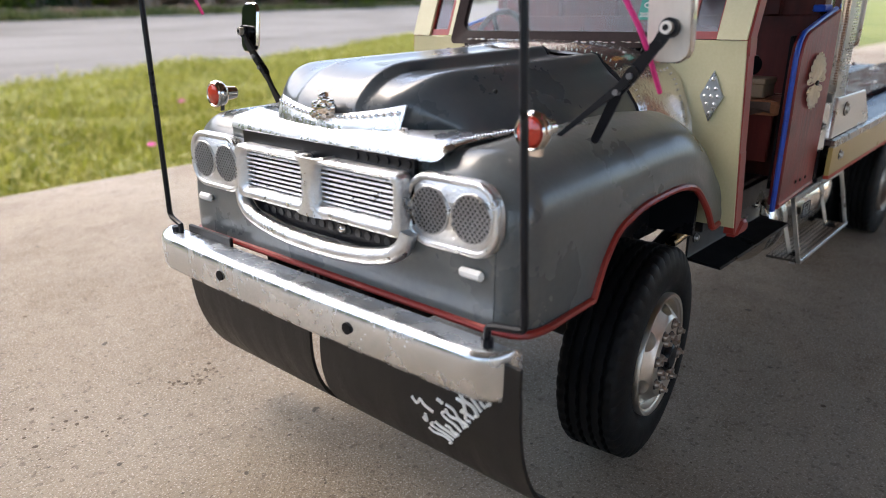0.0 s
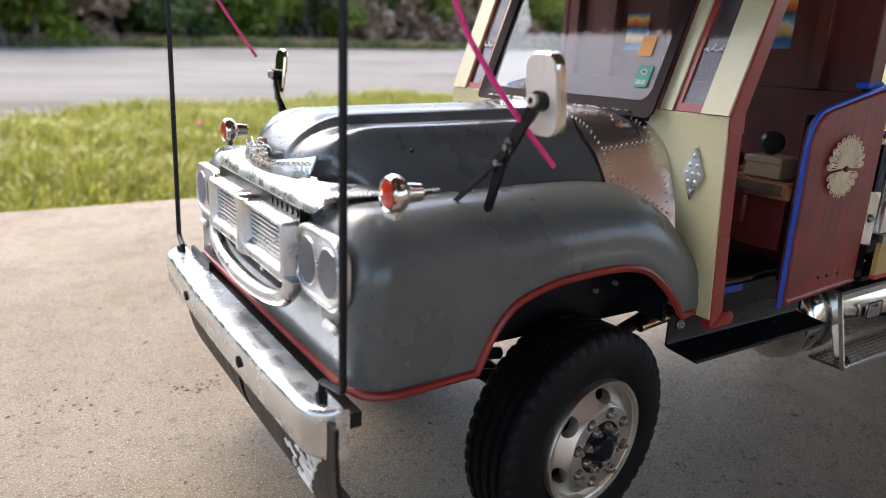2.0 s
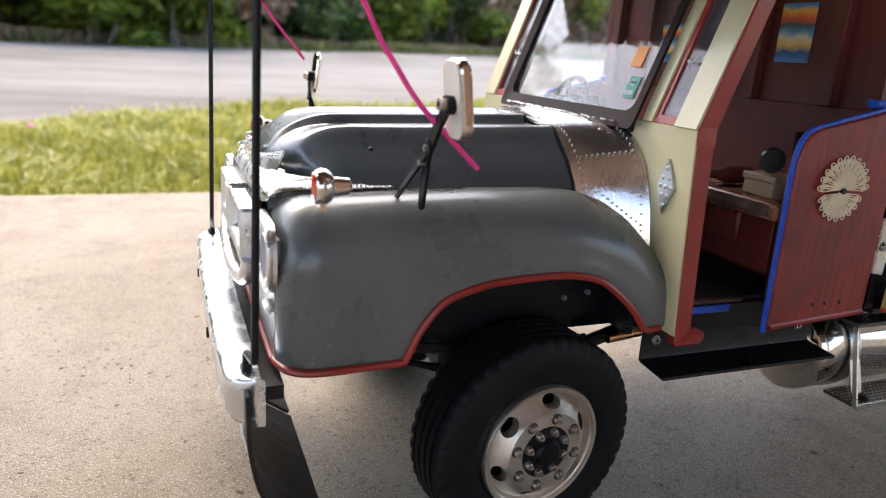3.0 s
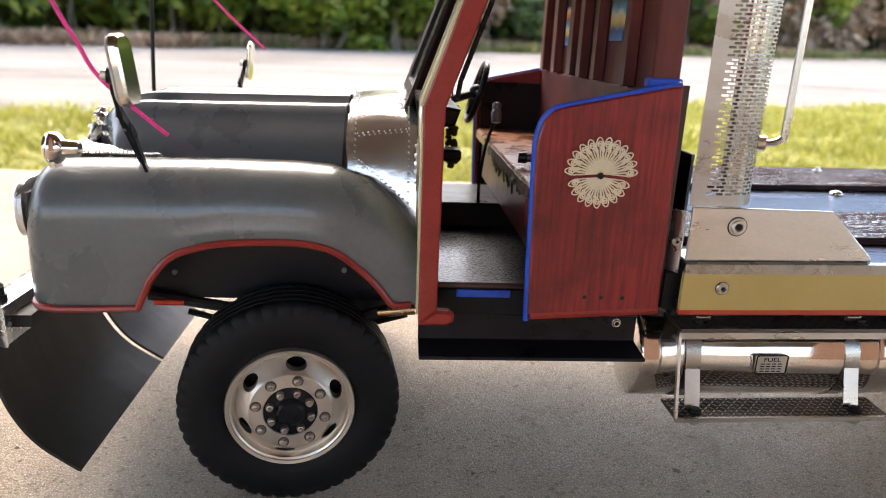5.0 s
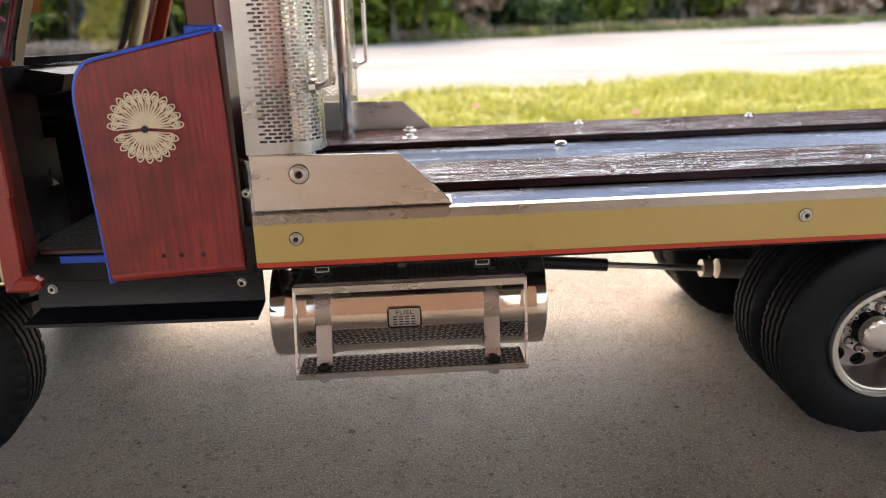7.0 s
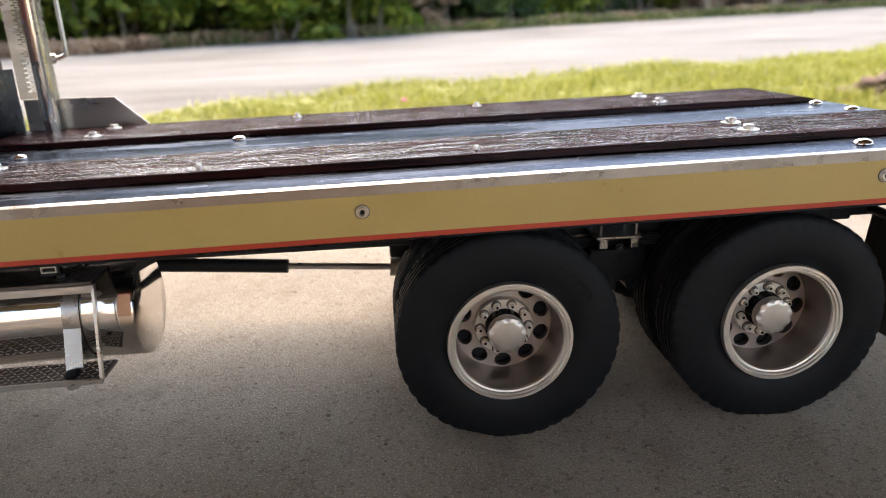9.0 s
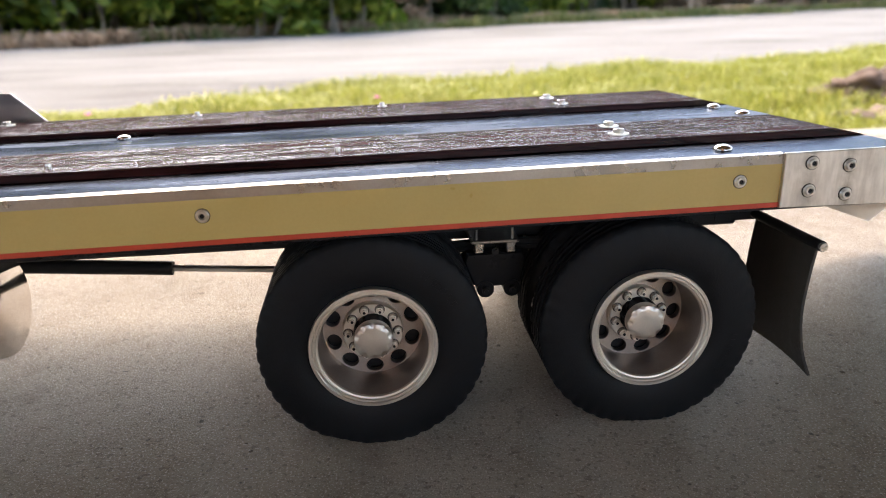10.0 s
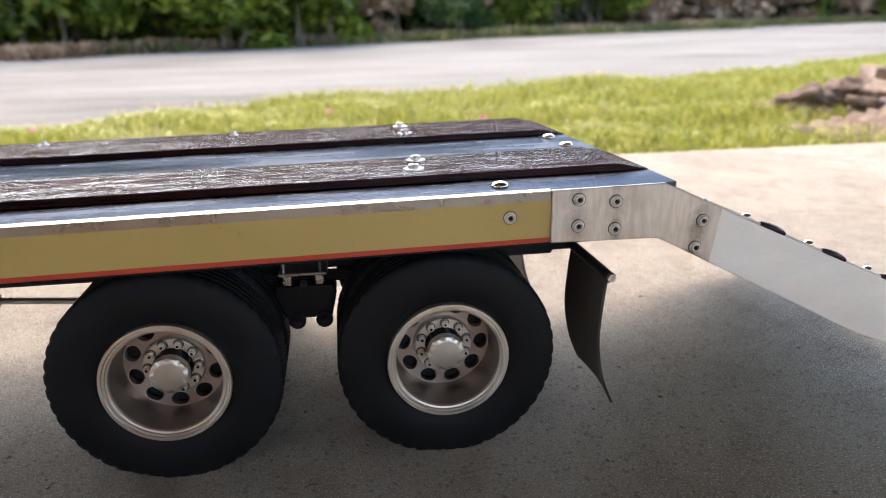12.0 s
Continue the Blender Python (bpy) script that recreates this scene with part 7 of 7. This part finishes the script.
def verge_place(rng, n):
    x = np.where(rng.random(n) < 0.88, rng.uniform(1.6, 30, n), rng.uniform(-8, 1.6, n))
    x = x + 0.40 * np.sin(x * 1.9) + 0.22 * np.sin(x * 4.1 + 1.0)
    e = 10.0 + 0.50 * x + 0.20 * np.sin(x * 0.8)
    lap = 0.45 * np.sin(x * 1.3) * np.sin(x * 0.47 + 1) + 0.22 * np.sin(x * 3.7)
    return x, e - 0.18 - np.maximum(0, lap) + np.abs(rng.normal(0, 0.42, n))


def brush_place(rng, n):
    x = rng.uniform(-9, 32, n)
    e = 10.0 + 0.50 * x + 0.20 * np.sin(x * 0.8)
    back = np.clip((x - 1.0) / 2.0, 0, 1) * 0.45
    lap = 0.4 * np.sin(x * 1.1 + 2) * np.sin(x * 0.6) + 0.2 * np.sin(x * 4.4)
    return x, e - 0.08 - np.maximum(0, lap) + back + np.abs(rng.normal(0, 0.55, n))


tagged(new("lawn_grass", blade_mesh("lawn_grass", 200000, lawn_place, 0.025, 0.10, 0.0030, 1.1, GRASS, 1)), "bright yellow-green weedy lawn grass", "grass", "", "stuff")
tagged(new("verge_grass", blade_mesh("verge_grass", 34000, verge_place, 0.04, 0.22, 0.011, 0.9, VERGE, 2)), "green verge grass beyond the road", "grass", "", "stuff")


def flower(x, y, h):
    f = new("pink_flower")
    f.location = (x, y, GZ - 0.02)
    bm = nb()
    tube(bm, [(0, 0, 0), (0.004, 0.002, h * 0.6), (0, 0, h)], 0.0014, 5)
    part("stem", bm, GRASS, f, "thin green stem")
    bm = nb()
    for j in range(9):
        a = j * 2 * math.pi / 9
        ball(bm, (0.006 * math.cos(a), 0.006 * math.sin(a), h + 0.002), 0.005, 7, (1, 1, 0.5))
    ball(bm, (0, 0, h + 0.003), 0.005, 8)
    part("bloom", bm, PETAL, f, "round bright pink bloom")
    return tagged(f, "small bright pink flower standing in the lawn", "flower", "flowers in the lawn")


for x, y, h in ((0.423, 2.21, 0.088), (-0.474, 2.02, 0.09), (0.916, 1.97, 0.085), (0.846, 1.59, 0.088), (0.505, 1.352, 0.09)):
    flower(x, y, h)


# rubble and boards beside the slab
def stone(x, y, z, r, seed, squash):
    bm = nb()
    bmesh.ops.create_icosphere(bm, subdivisions=4, radius=r)
    for v in bm.verts:
        d = noise.noise(v.co * (1.6 / r) + Vector((seed, 0, 0))) * 0.34 + noise.noise(v.co * (4 / r) + Vector((0, seed, 0))) * 0.20 + noise.noise(v.co * (11 / r) + Vector((0, 0, seed))) * 0.08
        v.co = Vector((v.co.x * squash[0], v.co.y * squash[1], v.co.z * squash[2])) * (1 + d)
    ob = thing("rubble_stone", bm, STONE, "rough brown lump of rubble beside the slab", "stone", "", "rubble pile", 60)
    ob.location = (x, y, z)
    return ob


stone(2.16, 2.12, GZ + 0.04, 0.085, 3.0, (1.3, 0.9, 0.85))
stone(2.36, 2.20, GZ + 0.05, 0.085, 7.0, (1.1, 1.0, 0.9))
stone(2.62, 2.42, GZ + 0.04, 0.09, 8.0, (1.3, 1.0, 0.7))
rs = random.Random(51)
for k in range(12):
    stone(rs.uniform(1.95, 2.75), rs.uniform(1.75, 2.35), GZ + rs.uniform(-0.01, 0.03), rs.uniform(0.03, 0.075), 20.0 + k, (1.3, 1.0, 0.7))
stone(1.86, 1.78, GZ + 0.0, 0.045, 12.0, (1.2, 1.0, 0.6))
stone(1.35, 2.05, GZ - 0.01, 0.05, 15.0, (1.3, 1.0, 0.5))


def board(x, y, z, L, w, t, rz, ry):
    bm = nb()
    bx(bm, -L / 2, L / 2, -w / 2, w / 2, -t / 2, t / 2, 0.006)
    ob = thing("broken_board", bm, ROTWOOD, "weathered brown board on the rubble", "board", "", "rubble pile")
    ob.matrix_basis = pose(x, y, z, 4, ry, rz)


board(2.95, 2.35, GZ + 0.17, 0.95, 0.10, 0.07, 22, -5)
board(2.55, 2.20, GZ + 0.10, 0.40, 0.16, 0.05, 62, -10)
board(2.38, 2.05, GZ + 0.05, 0.45, 0.10, 0.03, 40, 8)
board(3.00, 2.10, GZ + 0.10, 0.85, 0.12, 0.04, 14, -4)
board(2.72, 2.25, GZ + 0.13, 0.75, 0.09, 0.035, 24, -8)
board(2.62, 2.02, GZ + 0.08, 0.80, 0.11, 0.03, 12, -6)
board(2.45, 1.86, GZ + 0.04, 0.70, 0.12, 0.025, 18, -4)


def sheet(x, y, z, rz):
    bm = nb()
    rows = []
    for a in np.linspace(-0.45, 0.45, 46):
        rows.append([(a, b, 0.012 * math.sin(a * 70) + 0.01 * math.sin(b * 9)) for b in np.linspace(-0.22, 0.22, 8)])
    thick(bm, loft(bm, rows), 0.004)
    ob = thing("roof_sheet", bm, ROTWOOD, "old corrugated roofing sheet lying in the grass", "sheet", "", "rubble pile")
    ob.matrix_basis = pose(x, y, z, 4, -3, rz)


sheet(2.30, 1.62, GZ + 0.04, 20)


# trees and bushes beyond the road
def leaf_cloud(bm_pts, n, leaf, rng):
    """Quads scattered on clumps: bm_pts is a list of (centre, radius)."""
    vs, fs = [], []
    for i in range(n):
        c, r = bm_pts[rng.integers(len(bm_pts))]
        d = rng.normal(0, 1, 3)
        d /= np.linalg.norm(d)
        p = np.array(c) + d * r * rng.uniform(0.45, 1.05) * np.array([1, 1, 0.8])
        a = rng.normal(0, 1, 3)
        a /= np.linalg.norm(a)
        b = np.cross(a, rng.normal(0, 1, 3))
        b /= np.linalg.norm(b)
        L = leaf * rng.uniform(0.6, 1.4)
        k = len(vs)
        vs += [tuple(p - a * L), tuple(p + b * L * 0.45), tuple(p + a * L), tuple(p - b * L * 0.45)]
        fs.append((k, k + 1, k + 2, k + 3))
    return vs, fs


def cloud_mesh(name, clumps, n, leaf, material, seed):
    rng = np.random.default_rng(seed)
    vs, fs = leaf_cloud(clumps, n, leaf, rng)
    me = bpy.data.meshes.new(name)
    me.from_pydata(vs, [], fs)
    me.materials.append(material)
    return me


def bush_meshes():
    out = []
    for seed, mt, n, leaf in ((1, LEAF, 3400, 0.075), (2, LEAFLIGHT, 2900, 0.08), (3, LEAF, 3400, 0.10), (4, TWIG, 2300, 0.10)):
        r = random.Random(seed)
        cl = [((r.uniform(-0.9, 0.9), r.uniform(-0.5, 0.5), r.uniform(0.05, 1.2)), r.uniform(0.22, 0.5)) for _ in range(17)]
        out.append(cloud_mesh("foliage", cl, n, leaf, mt, seed))
    return out


BUSH = bush_meshes()


def twig_mesh(seed):
    rng = random.Random(seed)
    bm = nb()
    for j in range(14):
        x, y = rng.uniform(-0.8, 0.8), rng.uniform(-0.3, 0.3)
        tube(bm, [(x, y, 0), (x + rng.uniform(-0.2, 0.2), y + rng.uniform(-0.2, 0.2), rng.uniform(0.3, 0.7)), (x + rng.uniform(-0.6, 0.6), y + rng.uniform(-0.4, 0.4), rng.uniform(0.6, 1.3))], rng.uniform(0.008, 0.02), 5)
    return finish("stem", bm, BARK)


STEMS = [twig_mesh(s) for s in (21, 22)]
rng = random.Random(77)
LABELS = ("dark green leafy bush beyond the road", "light yellow-green bush beyond the road", "dense broad-leaved green bush beyond the road", "dry brown brush beyond the road")
j = 0
x = -9.0
while x < 34:
    y = far_edge(x) + rng.uniform(0.9, 2.2)
    kind = rng.choice((0, 2, 2, 1, 1, 3))
    b = new("bush")
    b.matrix_basis = Matrix.LocRotScale((x, y, GZ - 0.05), Euler((0, 0, rng.uniform(0, 6.28))), Vector((rng.uniform(0.9, 1.5),) * 2 + (rng.uniform(0.7, 1.5),)))
    piece("foliage", BUSH[kind], b)
    piece("stem", STEMS[j % 2], b)
    tagged(b, LABELS[kind], "bush", "bushes beyond the road")
    x += rng.uniform(0.45, 0.85) * (1 + max(0, x) * 0.04)
    j += 1
# low dry brush along the foot of the bushes
tagged(new("brush_litter", blade_mesh("brush_litter", 52000, brush_place, 0.04, 0.26, 0.013, 2.0, TWIG, 5)), "dry brown brush and fallen twigs", "brush", "", "stuff")


def crown_mesh(seed, mt):
    r = random.Random(seed)
    cl = [((r.gauss(0, 1.3), r.gauss(0, 1.3), r.uniform(-1.2, 1.6)), r.uniform(0.5, 1.0)) for _ in range(22)]
    return cloud_mesh("crown", cl, 3600, 0.17, mt, seed)


CROWNS = [crown_mesh(31, LEAF), crown_mesh(32, LEAFLIGHT), crown_mesh(33, LEAF)]


def trunk_mesh(seed):
    r = random.Random(seed)
    bm = nb()
    p = [Vector((0, 0, 0)), Vector((r.uniform(-0.1, 0.1), 0, 1.3)), Vector((r.uniform(-0.2, 0.2), r.uniform(-0.2, 0.2), 2.6)), Vector((0, 0, 4.0))]
    rows = []
    for i, q in enumerate(p):
        rad = (0.14, 0.11, 0.09, 0.05)[i]
        rows.append([q + Vector((rad * math.cos(a), rad * math.sin(a), 0)) for a in np.linspace(0, 6.2832, 11)])
    loft(bm, rows)
    for i in range(5):
        a = r.uniform(0, 6.28)
        z0 = r.uniform(1.8, 3.2)
        tube(bm, [(0, 0, z0), (0.6 * math.cos(a), 0.6 * math.sin(a), z0 + 0.6), (1.4 * math.cos(a), 1.4 * math.sin(a), z0 + 1.1)], 0.035, 6)
    return finish("trunk", bm, BARK)


TRUNKS = [trunk_mesh(s) for s in (41, 42, 43)]
x = -10.0
j = 0
while x < 40:
    y = far_edge(x) + rng.uniform(1.5, 4.5)
    t = new("tree")
    sc = rng.uniform(0.42, 0.68)
    t.matrix_basis = Matrix.LocRotScale((x, y, GZ - 0.05), Euler((0, 0, rng.uniform(0, 6.28))), Vector((sc, sc, sc)))
    piece("trunk", TRUNKS[j % 3], t)
    piece("crown", CROWNS[j % 3], t, Matrix.Translation((0, 0, 3.9)))
    tagged(t, "leafy green tree with a slim grey-brown trunk", "tree", "trees beyond the road")
    x += rng.uniform(1.2, 2.4) * (1 + max(0, x) * 0.03)
    j += 1
# woods closing the distance
bm = nb()
vs, fs = leaf_cloud([((-16 + i * 1.5 + rng.uniform(-0.4, 0.4), 10 + 0.5 * (-16 + i * 1.5) + 5.5 + rng.uniform(-0.5, 0.8), rng.uniform(0.1, 1.9)), rng.uniform(0.7, 1.1)) for i in range(44) for _ in range(5)], 60000, 0.20, np.random.default_rng(9))
me = bpy.data.meshes.new("far_woods")
me.from_pydata(vs, [], fs)
me.materials.append(LEAF)
tagged(new("far_woods", me), "dense dark green woods", "woods", "", "stuff")

# dense thicket behind, one lumpy leafy bank
bm = nb()
rows = []
for x in np.linspace(-30, 62, 150):
    row = []
    for t in np.linspace(0, 1, 14):
        p = Vector((x, 10 + 0.5 * x + 6.6 + 2.2 * t ** 2, -0.3 + 4.6 * t))
        d = noise.noise(p * 0.9) * 0.55 + noise.noise(p * 2.7) * 0.25
        row.append((p.x, p.y + d, p.z + d * 0.4))
    rows.append(row)
loft(bm, rows)
thing("thicket", bm, THICKET, "dense dark green thicket behind the trees", "thicket", "stuff", "", 80)


def crumbs(name, spots, label):
    """Bits of dirt lying on the slab; spots are (x, y, radius)."""
    vs, fs = [], []
    r = random.Random(91)
    for x, y, q in spots:
        k = len(vs)
        h = q * r.uniform(0.25, 0.6)
        n = 6
        for ring, (f, z) in enumerate(((1.0, 0.0), (0.8, 0.55))):
            for j in range(n):
                a = 2 * math.pi * (j + 0.5 * ring) / n
                w = q * f * r.uniform(0.65, 1.25)
                vs.append((x + w * math.cos(a), y + w * math.sin(a), h * z))
        vs.append((x, y, h))
        for j in range(n):
            fs.append((k + j, k + (j + 1) % n, k + n + j))
            fs.append((k + (j + 1) % n, k + n + (j + 1) % n, k + n + j))
            fs.append((k + n + j, k + n + (j + 1) % n, k + 2 * n))
    me = bpy.data.meshes.new(name)
    me.from_pydata(vs, [], fs)
    me.materials.append(SOILDARK)
    return tagged(new(name, me), label, "dirt", "", "stuff")


r = random.Random(17)
crumbs("slab_grit", [(r.uniform(-0.35, 1.1), r.uniform(-0.28, 0.48), 0.0004 + 0.0009 * r.random() ** 3) for _ in range(700)], "dark crumbs of dirt scattered over the slab")
crumbs("dirt_smudge", [(-0.091 + r.gauss(0, 0.007), 0.099 + r.gauss(0, 0.005), 0.0003 + 0.0009 * r.random() ** 2) for _ in range(55)] + [(-0.152 + r.gauss(0, 0.010), 0.097 + r.gauss(0, 0.010), 0.0004 + 0.0009 * r.random() ** 2) for _ in range(22)], "small heap of dark crumbled dirt on the slab")
